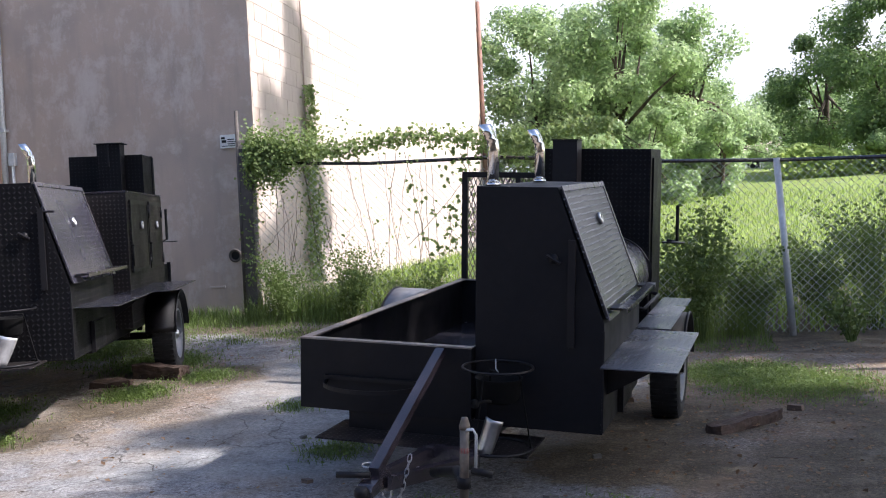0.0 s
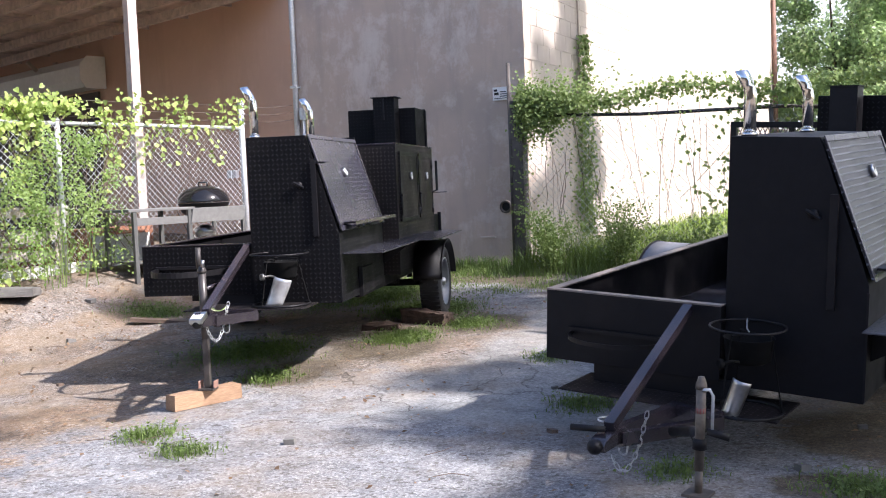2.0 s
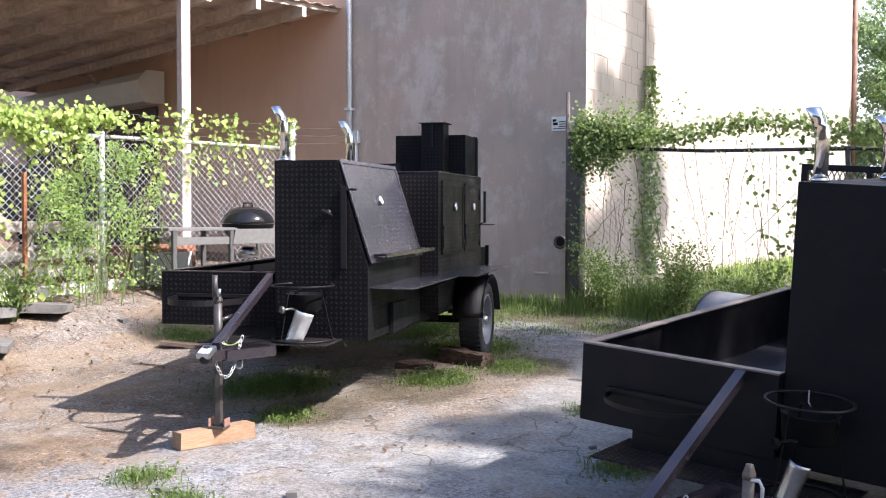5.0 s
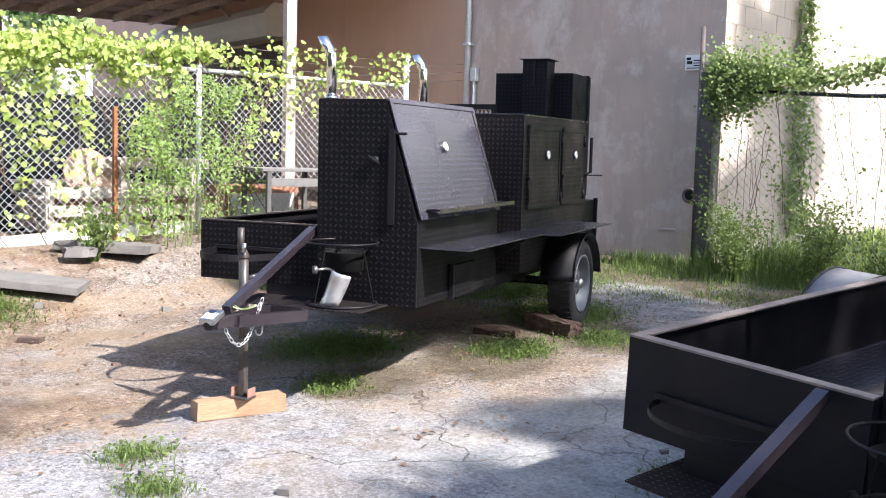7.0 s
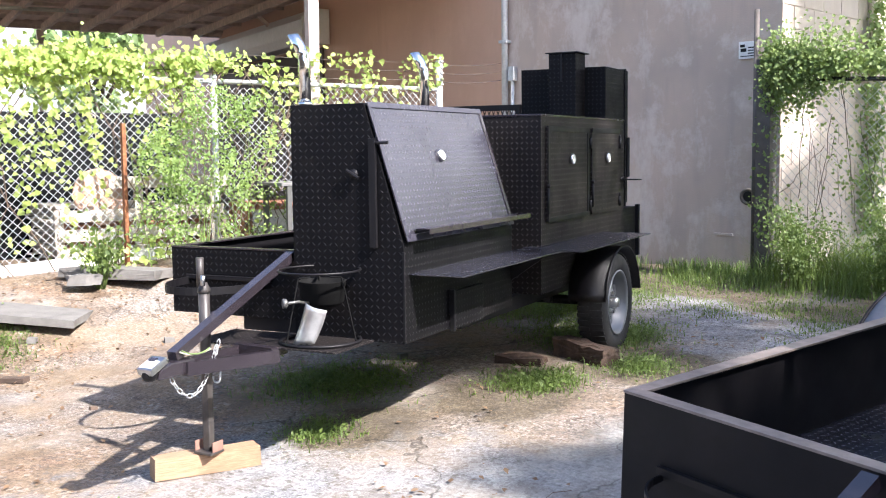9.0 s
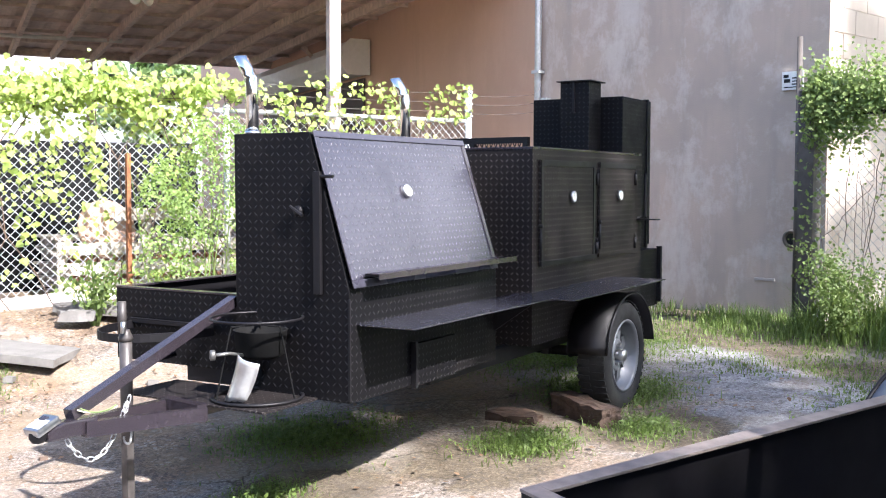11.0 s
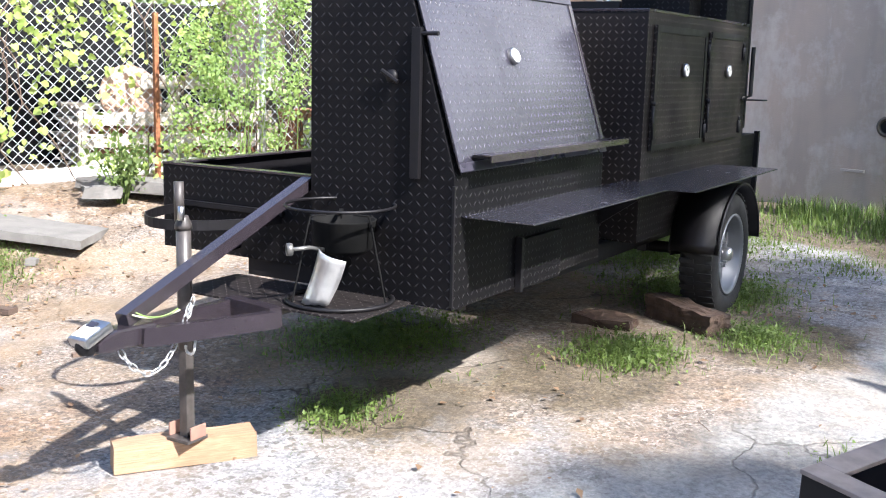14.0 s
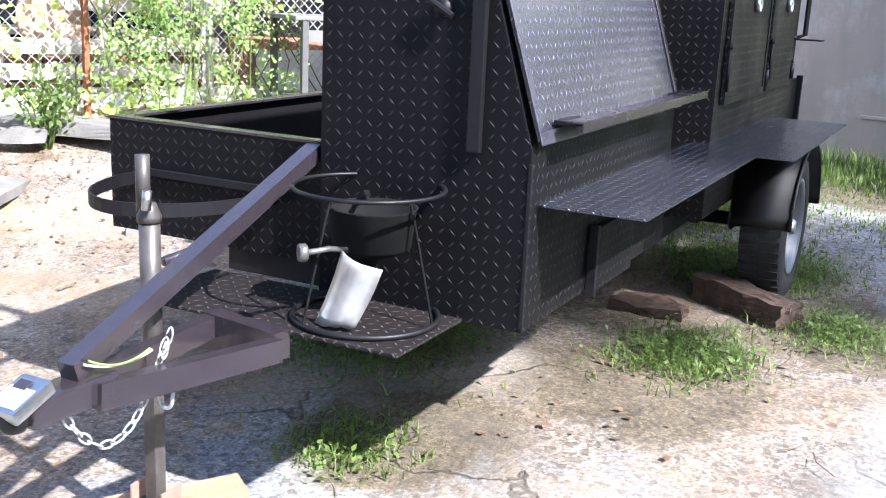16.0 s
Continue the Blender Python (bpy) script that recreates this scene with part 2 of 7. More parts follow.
def ground_mat():
    m, nt, b = mat("yard_ground")
    vec = place_vec(nt)
    sep = node(nt, "ShaderNodeSeparateXYZ", Vector=vec)
    att = nt.nodes.new("ShaderNodeAttribute")
    att.attribute_name = "cover"
    cov = node(nt, "ShaderNodeSeparateColor", Color=att.outputs["Color"])
    big = noise_tex(nt, vec, 0.9, 6, 0.62)
    mid = noise_tex(nt, vec, 5.0, 6, 0.65)
    fine = noise_tex(nt, vec, 45.0, 4, 0.7)
    grit = node(nt, "ShaderNodeTexVoronoi", Scale=115.0)
    link(nt, vec, grit.inputs["Vector"])
    gritc = node(nt, "ShaderNodeSeparateColor", Color=grit.outputs["Color"])
    grit2 = node(nt, "ShaderNodeTexVoronoi", Scale=48.0)
    link(nt, vec, grit2.inputs["Vector"])
    grit2c = node(nt, "ShaderNodeSeparateColor", Color=grit2.outputs["Color"])
    rough_patch = ramp(nt, big, [(0.44, (0, 0, 0)), (0.58, (1, 1, 1))])
    conc = ramp(nt, mid, [(0.25, (0.12, 0.122, 0.13)), (0.5, (0.24, 0.242, 0.248)), (0.75, (0.36, 0.357, 0.352))])
    coarse = ramp(nt, gritc.outputs[0], [(0.1, (0.10, 0.10, 0.10)), (0.55, (0.24, 0.235, 0.23)), (1.0, (0.44, 0.42, 0.39))])
    conc = mix(nt, maths(nt, "MULTIPLY", rough_patch, 0.45), conc, coarse)
    dirt = ramp(nt, mid, [(0.25, (0.085, 0.060, 0.039)), (0.5, (0.190, 0.140, 0.098)), (0.78, (0.290, 0.224, 0.152))])
    dirt = mix(nt, ramp(nt, gritc.outputs[2], [(0.6, (0, 0, 0)), (1.0, (0.5,) * 3)]), dirt, (0.09, 0.06, 0.042))
    dirt = mix(nt, maths(nt, "MULTIPLY", rough_patch, 0.45), dirt, coarse)
    rust = ramp(nt, noise_tex(nt, vec, 1.6, 5, 0.7), [(0.52, (0, 0, 0)), (0.68, (0.5,) * 3)])
    dirt = mix(nt, rust, dirt, (0.235, 0.140, 0.09))
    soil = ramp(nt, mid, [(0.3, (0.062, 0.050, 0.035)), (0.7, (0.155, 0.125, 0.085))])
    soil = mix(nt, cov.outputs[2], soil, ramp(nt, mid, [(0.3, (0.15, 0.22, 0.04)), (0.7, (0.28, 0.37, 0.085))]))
    edge = maths(nt, "ADD", cov.outputs[0], maths(nt, "MULTIPLY", maths(nt, "SUBTRACT", mid, 0.5), 1.1))
    edge = maths(nt, "ADD", edge, maths(nt, "MULTIPLY", maths(nt, "SUBTRACT", fine, 0.5), 0.5))
    col = mix(nt, ramp(nt, edge, [(0.40, (0, 0, 0)), (0.62, (1, 1, 1))]), conc, dirt)
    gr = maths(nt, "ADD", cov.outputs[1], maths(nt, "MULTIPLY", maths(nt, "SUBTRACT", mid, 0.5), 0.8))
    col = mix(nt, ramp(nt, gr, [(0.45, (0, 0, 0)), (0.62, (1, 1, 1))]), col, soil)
    col = mix(nt, 0.85, col, ramp(nt, fine, [(0.3, (0.46,) * 3), (0.5, (1.04,) * 3), (0.7, (1.45,) * 3)]), "MULTIPLY")
    col = mix(nt, 0.8, col, ramp(nt, gritc.outputs[1], [(0.0, (0.66,) * 3), (0.6, (1.0,) * 3), (1.0, (1.42,) * 3)]), "MULTIPLY")
    # pale chips and dark crumbs in the worn surface
    chip = maths(nt, "MULTIPLY", ramp(nt, grit2c.outputs[0], [(0.80, (0, 0, 0)), (0.86, (1, 1, 1))]), ramp(nt, mid, [(0.42, (0.0,) * 3), (0.62, (0.45,) * 3)]))
    chip = maths(nt, "MULTIPLY", chip, ramp(nt, gr, [(0.4, (1, 1, 1)), (0.6, (0.15,) * 3)]))
    col = mix(nt, chip, col, (0.40, 0.385, 0.36))
    crumb = maths(nt, "MULTIPLY", ramp(nt, grit2c.outputs[1], [(0.84, (0, 0, 0)), (0.90, (1, 1, 1))]), 0.6)
    col = mix(nt, crumb, col, (0.075, 0.065, 0.055))
    # warm sandy drifts
    warm = noise_tex(nt, vec, 1.05, 4, 0.6)
    col = mix(nt, maths(nt, "MULTIPLY", ramp(nt, warm, [(0.48, (0, 0, 0)), (0.62, (0.42,) * 3)]), ramp(nt, gr, [(0.4, (1, 1, 1)), (0.6, (0, 0, 0))])), col, (0.29, 0.215, 0.136))
    blot = noise_tex(nt, vec, 2.3, 5, 0.7)
    col = mix(nt, ramp(nt, blot, [(0.55, (0, 0, 0)), (0.70, (0.5,) * 3)]), col, (0.13, 0.112, 0.092))
    stain = noise_tex(nt, vec, 0.75, 6, 0.68)
    col = mix(nt, ramp(nt, stain, [(0.50, (0, 0, 0)), (0.66, (0.36,) * 3)]), col, (0.20, 0.158, 0.115))
    bare = noise_tex(nt, vec, 1.25, 4, 0.6)
    col = mix(nt, ramp(nt, bare, [(0.56, (0, 0, 0)), (0.70, (0.35,) * 3)]), col, (0.30, 0.29, 0.275))
    # cleaner slab of concrete between the two trailers
    wob = maths(nt, "MULTIPLY", maths(nt, "SUBTRACT", noise_tex(nt, vec, 1.4, 5, 0.65), 0.5), 1.3)
    ex = maths(nt, "SUBTRACT", 1.5, maths(nt, "ABSOLUTE", maths(nt, "ADD", sep.outputs[0], 1.25)))
    ey = maths(nt, "SUBTRACT", 2.1, maths(nt, "ABSOLUTE", maths(nt, "SUBTRACT", sep.outputs[1], 6.9)))
    slab = ramp(nt, maths(nt, "ADD", maths(nt, "MINIMUM", ex, ey), wob), [(0.40, (0, 0, 0)), (0.66, (0.62,) * 3)])
    slab = maths(nt, "MULTIPLY", slab, ramp(nt, gr, [(0.4, (1, 1, 1)), (0.6, (0, 0, 0))]))
    face = ramp(nt, mid, [(0.25, (0.20, 0.205, 0.20)), (0.55, (0.32, 0.325, 0.312)), (0.8, (0.41, 0.405, 0.375))])
    face = mix(nt, 0.9, face, ramp(nt, fine, [(0.3, (0.58,) * 3), (0.5, (1.0,) * 3), (0.7, (1.32,) * 3)]), "MULTIPLY")
    face = mix(nt, ramp(nt, noise_tex(nt, vec, 2.6, 5, 0.7), [(0.48, (0, 0, 0)), (0.66, (0.55,) * 3)]), face, (0.21, 0.175, 0.135))
    col = mix(nt, slab, col, face)
    # thin wandering cracks in the old concrete
    wv = nt.nodes.new("ShaderNodeVectorMath")
    wv.operation = "ADD"
    link(nt, vec, wv.inputs[0])
    nz = node(nt, "ShaderNodeTexNoise", Scale=1.7, Detail=5.0)
    link(nt, vec, nz.inputs["Vector"])
    link(nt, nz.outputs["Color"], wv.inputs[1])
    crack = node(nt, "ShaderNodeTexVoronoi", Scale=0.75)
    crack.feature = "DISTANCE_TO_EDGE"
    link(nt, wv.outputs[0], crack.inputs["Vector"])
    ck = ramp(nt, crack.outputs["Distance"], [(0.0, (0.9,) * 3), (0.003, (0.7,) * 3), (0.008, (0, 0, 0))])
    ck = maths(nt, "MULTIPLY", ck, maths(nt, "MAXIMUM", slab, ramp(nt, noise_tex(nt, vec, 0.45, 2), [(0.5, (0, 0, 0)), (0.6, (1, 1, 1))])))
    col = mix(nt, ck, col, (0.06, 0.05, 0.04))
    link(nt, col, b.inputs["Base Color"])
    b.inputs["Roughness"].default_value = 0.95
    b.inputs["Specular IOR Level"].default_value = 0.25
    h = maths(nt, "ADD", maths(nt, "MULTIPLY", mid, 1.2), maths(nt, "MULTIPLY", fine, 0.5))
    h = maths(nt, "ADD", h, maths(nt, "MULTIPLY", gritc.outputs[0], 0.25))
    h = maths(nt, "SUBTRACT", h, maths(nt, "MULTIPLY", ck, 0.6))
    bump(nt, b, h, 0.7, 0.02)
    return m


M_GROUND = ground_mat()


def leaf_mat(name, lo, hi, rough=0.55, thin=0.35):
    m, nt, b = mat(name)
    geo = nt.nodes.new("ShaderNodeNewGeometry")
    f = noise_tex(nt, geo.outputs["Position"], 2.0, 3)
    t = maths(nt, "ADD", maths(nt, "MULTIPLY", geo.outputs["Random Per Island"], 0.6), maths(nt, "MULTIPLY", f, 0.5))
    col = ramp(nt, t, [(0.15, lo), (0.9, hi)])
    link(nt, col, b.inputs["Base Color"])
    b.inputs["Roughness"].default_value = rough
    tr = nt.nodes.new("ShaderNodeBsdfTranslucent")
    link(nt, mix(nt, 0.5, col, tuple(min(1, c * 2.0) for c in hi)), tr.inputs[0])
    ms = nt.nodes.new("ShaderNodeMixShader")
    ms.inputs[0].default_value = thin
    link(nt, b.outputs[0], ms.inputs[1])
    link(nt, tr.outputs[0], ms.inputs[2])
    link(nt, ms.outputs[0], nt.nodes["Material Output"].inputs["Surface"])
    return m


M_LEAF = leaf_mat("oak_leaves", (0.075, 0.135, 0.048), (0.40, 0.52, 0.25), 0.42, 0.42)
M_FIELD = leaf_mat("field_grass_blades", (0.10, 0.165, 0.028), (0.30, 0.41, 0.085))
M_LEAF_PINE = leaf_mat("dark_leaves", (0.05, 0.10, 0.035), (0.15, 0.22, 0.075), 0.5, 0.45)
M_VINE = leaf_mat("vine_leaves", (0.15, 0.235, 0.045), (0.43, 0.52, 0.15))
M_VINE_DARK = leaf_mat("ivy_leaves", (0.075, 0.125, 0.030), (0.225, 0.295, 0.085))
M_BUSH = leaf_mat("bush_leaves", (0.085, 0.155, 0.032), (0.26, 0.36, 0.10))
M_WEED = leaf_mat("weed_leaves", (0.047, 0.084, 0.020), (0.155, 0.215, 0.056))
M_GRASS = leaf_mat("grass_blades", (0.045, 0.078, 0.016), (0.165, 0.235, 0.055))
M_BARK = simple("bark", (0.10, 0.075, 0.055), 0.95, 0, 0.4, 14, 0.8, 0.02)


# ---------------------------------------------------------------- mesh helpers
def box_uv(bm):
    """UVs in metres, by each face's own main direction."""
    uv = bm.loops.layers.uv.verify()
    for f in bm.faces:
        n = f.normal
        ax, ay, az = abs(n.x), abs(n.y), abs(n.z)
        if az > 0.85:
            for l in f.loops:
                l[uv].uv = (l.vert.co.x, l.vert.co.y)
        elif ay >= ax:
            for l in f.loops:
                l[uv].uv = (l.vert.co.x, l.vert.co.z)
        else:
            s = 1 / max(0.2, math.hypot(ax, ay)) if az > 0.05 else 1
            for l in f.loops:
                l[uv].uv = (l.vert.co.y, l.vert.co.z * s)


def finish(name, bm, material, parent=None, label="", smooth=False):
    bmesh.ops.recalc_face_normals(bm, faces=bm.faces)
    box_uv(bm)
    me = bpy.data.meshes.new(name)
    bm.to_mesh(me)
    bm.free()
    if smooth:
        me.polygons.foreach_set("use_smooth", [True] * len(me.polygons))
    for m in material if isinstance(material, (list, tuple)) else [material]:
        me.materials.append(m)
    ob = new(name, me)
    if parent is not None:
        ob.parent = parent
    if label:
        tagged(ob, label)
    return ob


def part(name, bm, material, parent, label="", smooth=False):
    return finish(name, bm, material, parent, label, smooth)


def add_box(bm, x0, x1, y0, y1, z0, z1, bevel=0.0):
    vs = [bm.verts.new((x, y, z)) for z in (z0, z1) for y in (y0, y1) for x in (x0, x1)]
    fs = [bm.faces.new([vs[i] for i in q]) for q in ((0, 2, 3, 1), (4, 5, 7, 6), (0, 1, 5, 4), (2, 6, 7, 3), (0, 4, 6, 2), (1, 3, 7, 5))]
    if bevel:
        es = list({e for f in fs for e in f.edges})
        bmesh.ops.bevel(bm, geom=es, offset=bevel, segments=2, profile=0.7, affect="EDGES")
    return vs


def box(x0, x1, y0, y1, z0, z1, bevel=0.004):
    bm = bmesh.new()
    add_box(bm, x0, x1, y0, y1, z0, z1, bevel)
    return bm


def prism(profile, y0, y1, bevel=0.004, axis="y"):
    """A profile of (x, z) points carried from y0 to y1."""
    bm = bmesh.new()
    put = (lambda p, y: (p[0], y, p[1])) if axis == "y" else (lambda p, x: (x, p[0], p[1])) if axis == "x" else (lambda p, z: (p[0], p[1], z))
    a = [bm.verts.new(put(p, y0)) for p in profile]
    c = [bm.verts.new(put(p, y1)) for p in profile]
    n = len(profile)
    fs = [bm.faces.new(a), bm.faces.new(list(reversed(c)))]
    for i in range(n):
        j = (i + 1) % n
        fs.append(bm.faces.new([a[i], c[i], c[j], a[j]]))
    bmesh.ops.recalc_face_normals(bm, faces=bm.faces)
    if bevel:
        bmesh.ops.bevel(bm, geom=list(bm.edges), offset=bevel, segments=2, profile=0.7, affect="EDGES")
    return bm


def add_tube(bm, pts, radius, sides=10, closed=False, flat=None):
    """A round bar through the points; flat=(w, h) makes it a rectangular bar."""
    pts = [Vector(p) for p in pts]
    n = len(pts)
    rings = []
    up = Vector((0, 0, 1))
    for i, p in enumerate(pts):
        if closed:
            d = (pts[(i + 1) % n] - pts[i - 1]).normalized()
        else:
            d = (pts[min(i + 1, n - 1)] - pts[max(i - 1, 0)]).normalized()
        ref = up if abs(d.z) < 0.95 else Vector((0, 1, 0))
        s = d.cross(ref).normalized()
        t = s.cross(d).normalized()
        r = radius[i] if isinstance(radius, (list, tuple)) else radius
        if flat:
            w, h = flat[0] / 2, flat[1] / 2
            ring = [bm.verts.new(p + s * a + t * b) for a, b in ((-w, -h), (w, -h), (w, h), (-w, h))]
        else:
            ring = [bm.verts.new(p + (s * math.cos(q) + t * math.sin(q)) * r) for q in (2 * math.pi * k / sides for k in range(sides))]
        rings.append(ring)
    m = len(rings[0])
    for i in range(n if closed else n - 1):
        a, b = rings[i], rings[(i + 1) % n]
        for k in range(m):
            bm.faces.new([a[k], a[(k + 1) % m], b[(k + 1) % m], b[k]])
    if not closed:
        bm.faces.new(list(reversed(rings[0])))
        bm.faces.new(rings[-1])
    return bm


def tube(pts, radius, sides=10, closed=False, flat=None):
    return add_tube(bmesh.new(), pts, radius, sides, closed, flat)


def add_cyl(bm, centre, axis, radius, length, sides=24, r2=None, bevel=0.0):
    c, d = Vector(centre), Vector(axis).normalized()
    m = Matrix.Translation(c) @ d.to_track_quat("Z", "Y").to_matrix().to_4x4()
    got = bmesh.ops.create_cone(bm, cap_ends=True, segments=sides, radius1=radius, radius2=radius if r2 is None else r2, depth=length, matrix=m)
    return got


def cyl(centre, axis, radius, length, sides=24, r2=None):
    bm = bmesh.new()
    add_cyl(bm, centre, axis, radius, length, sides, r2)
    return bm


def lathe(profile, centre, axis, sides=32):
    """(radius, offset along the axis) points turned about the axis."""
    bm = bmesh.new()
    m = Matrix.Translation(Vector(centre)) @ Vector(axis).normalized().to_track_quat("Z", "Y").to_matrix().to_4x4()
    rings = []
    for r, h in profile:
        rings.append([bm.verts.new(m @ Vector((r * math.cos(a), r * math.sin(a), h))) for a in (2 * math.pi * k / sides for k in range(sides))])
    for a, b in zip(rings, rings[1:]):
        for k in range(sides):
            bm.faces.new([a[k], a[(k + 1) % sides], b[(k + 1) % sides], b[k]])
    shut = profile[0] != profile[-1]
    if shut and profile[0][0] > 1e-6:
        bm.faces.new(list(reversed(rings[0])))
    if shut and profile[-1][0] > 1e-6:
        bm.faces.new(rings[-1])
    bmesh.ops.remove_doubles(bm, verts=bm.verts, dist=1e-5)
    return bm


def circle(cx, cy, cz, r, n=40, a0=0.0, a1=360.0):
    return [(cx + r * math.cos(radians(a0 + (a1 - a0) * k / n)), cy + r * math.sin(radians(a0 + (a1 - a0) * k / n)), cz) for k in range(n if a1 - a0 >= 360 else n + 1)]


def empty(name, m, label, category, group=""):
    ob = new(name)
    ob.empty_display_size = 0.1
    ob.matrix_world = m
    return tagged(ob, label, category, group)


# ---------------------------------------------------------------- ground
def sstep(a, b, x):
    t = min(1.0, max(0.0, (x - a) / (b - a)))
    return t * t * (3 - 2 * t)


def ground_z(x, y):
    left = sstep(0.8, -2.6, x)
    z = 0.058 * max(0.0, min(y, 14.0) - 5.2) * left * sstep(5.2, 6.4, y)
    z += 0.36 * sstep(-5.7, -7.6, x) * sstep(2.0, 5.0, y)
    if y > 11.3 and x > -3.2:
        z += 0.088 * min(y - 11.3, 34.0) * sstep(-3.2, 1.0, x)
    return z


def graded(lo, hi, a, b, step):
    """Fine steps from a to b, growing ones out to lo and hi."""
    mid = list(np.arange(a, b + 1e-6, step))
    out, s, v = [], step, b
    while v < hi:
        s *= 1.22
        v = min(hi, v + s)
        out.append(v)
    low, s, v = [], step, a
    while v > lo:
        s *= 1.22
        v = max(lo, v - s)
        low.append(v)
    return list(reversed(low)) + mid + out


def cover(x, y):
    """(dirt, grass) shares of the ground."""
    n = noise.noise(Vector((x * 0.6, y * 0.6, 3.1))) * 0.35
    dirt = sstep(-2.2, -5.2, x + 0.25 * (y - 6)) + 1.1 * sstep(0.4, 1.3, x) + n * 0.8
    dirt = max(dirt, 1.2 * math.exp(-((x + 3.2) ** 2 / 0.8 + (y - 7.4) ** 2 / 2.5)), 0.9 * math.exp(-((x - 0.9) ** 2 / 0.7 + (y - 6.5) ** 2 / 2.2)), 0.9 * math.exp(-((x + 2.2) ** 2 / 0.5 + (y - 7.2) ** 2 / 1.2)))
    grass = 1.1 * sstep(9.4, 10.5, y + n * 2) * sstep(-6.8, -5.2, x)
    grass = max(grass, sstep(9.0, 10.2, y + n * 2) * sstep(1.0, 1.6, x))
    for cx, cy, r, k in PATCHES:
        grass = max(grass, k * math.exp(-((x - cx) ** 2 + (y - cy) ** 2) / (r * r)))
    for cx, cy, r in SOIL_SHADE:
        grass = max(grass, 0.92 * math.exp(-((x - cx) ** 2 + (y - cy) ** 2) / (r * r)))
    if y > 10.9 and x > -3:
        grass = 1.2
    if math.hypot(x, y) > 22:
        grass = 1.2
    return min(1, max(0, dirt)), min(1, max(0, grass))


# Dark litter soil; the discs below the trailers also paint the shade there.
SOIL_SHADE = [(1.7, 4.7, 0.8), (2.6, 6.0, 1.1), (1.2, 4.2, 0.5), (0.7, 5.7, 0.8), (0.9, 6.8, 0.9), (1.9, 5.6, 0.9), (2.4, 7.2, 1.0), (0.5, 4.7, 0.35), (-2.9, 7.0, 0.6), (-2.6, 8.0, 0.6), (-3.2, 6.2, 0.5)]
PATCHES = [(-3.25, 6.0, 0.22, 0.8), (-3.0, 4.55, 0.2, 0.6), (-2.55, 4.33, 0.18, 0.6), (-2.92, 7.35, 0.32, 0.8), (-2.62, 7.95, 0.3, 0.6), (-3.3, 8.5, 0.5, 0.9), (-3.9, 6.7, 0.5, 0.7), (-4.6, 9.4, 1.0, 1.0),
           (-0.95, 5.9, 0.24, 0.6), (-1.55, 6.95, 0.2, 0.5), (-0.15, 4.7, 0.2, 0.5), (0.62, 4.68, 0.24, 0.7), (1.5, 8.6, 0.6, 0.8), (1.9, 8.0, 0.7, 0.7), (-1.6, 9.2, 0.6, 0.7),
           (-6.0, 8.0, 0.4, 0.6), (-6.5, 5.6, 0.5, 0.6)]


def build_ground():
    xs = graded(-400, 400, -10, 6, 0.12)
    ys = graded(-400, 400, -1, 13, 0.12)
    verts, cols = [], []
    for y in ys:
        for x in xs:
            z = ground_z(x, y)
            if -10 < x < 6 and -1 < y < 13:
                z += 0.012 * noise.noise(Vector((x * 1.7, y * 1.7, 0))) + 0.005 * noise.noise(Vector((x * 6, y * 6, 5)))
            verts.append((x, y, z))
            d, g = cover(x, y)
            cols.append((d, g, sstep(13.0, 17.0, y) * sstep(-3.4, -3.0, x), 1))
    nx = len(xs)
    faces = [(j * nx + i, j * nx + i + 1, (j + 1) * nx + i + 1, (j + 1) * nx + i) for j in range(len(ys) - 1) for i in range(nx - 1)]
    me = bpy.data.meshes.new("ground")
    me.from_pydata(verts, [], faces)
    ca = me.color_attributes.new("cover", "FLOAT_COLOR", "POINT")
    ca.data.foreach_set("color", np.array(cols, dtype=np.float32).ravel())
    me.polygons.foreach_set("use_smooth", [True] * len(me.polygons))
    me.materials.append(M_GROUND)
    return tagged(new("ground", me), "worn concrete and bare dirt yard with grass patches", "ground", kind="structure")


build_ground()


# ---------------------------------------------------------------- building
M_UNSEEN_WALL = wood_mat("dark_unseen_wall", (0.05, 0.045, 0.035), (0.11, 0.09, 0.07))
WALL_Y = 11.4
CORNER_X = -3.42
PIVOT = Matrix.Translation((-6.55, WALL_Y, 0))
TURN = PIVOT @ Matrix.Rotation(radians(-17), 4, "Z") @ PIVOT.inverted()


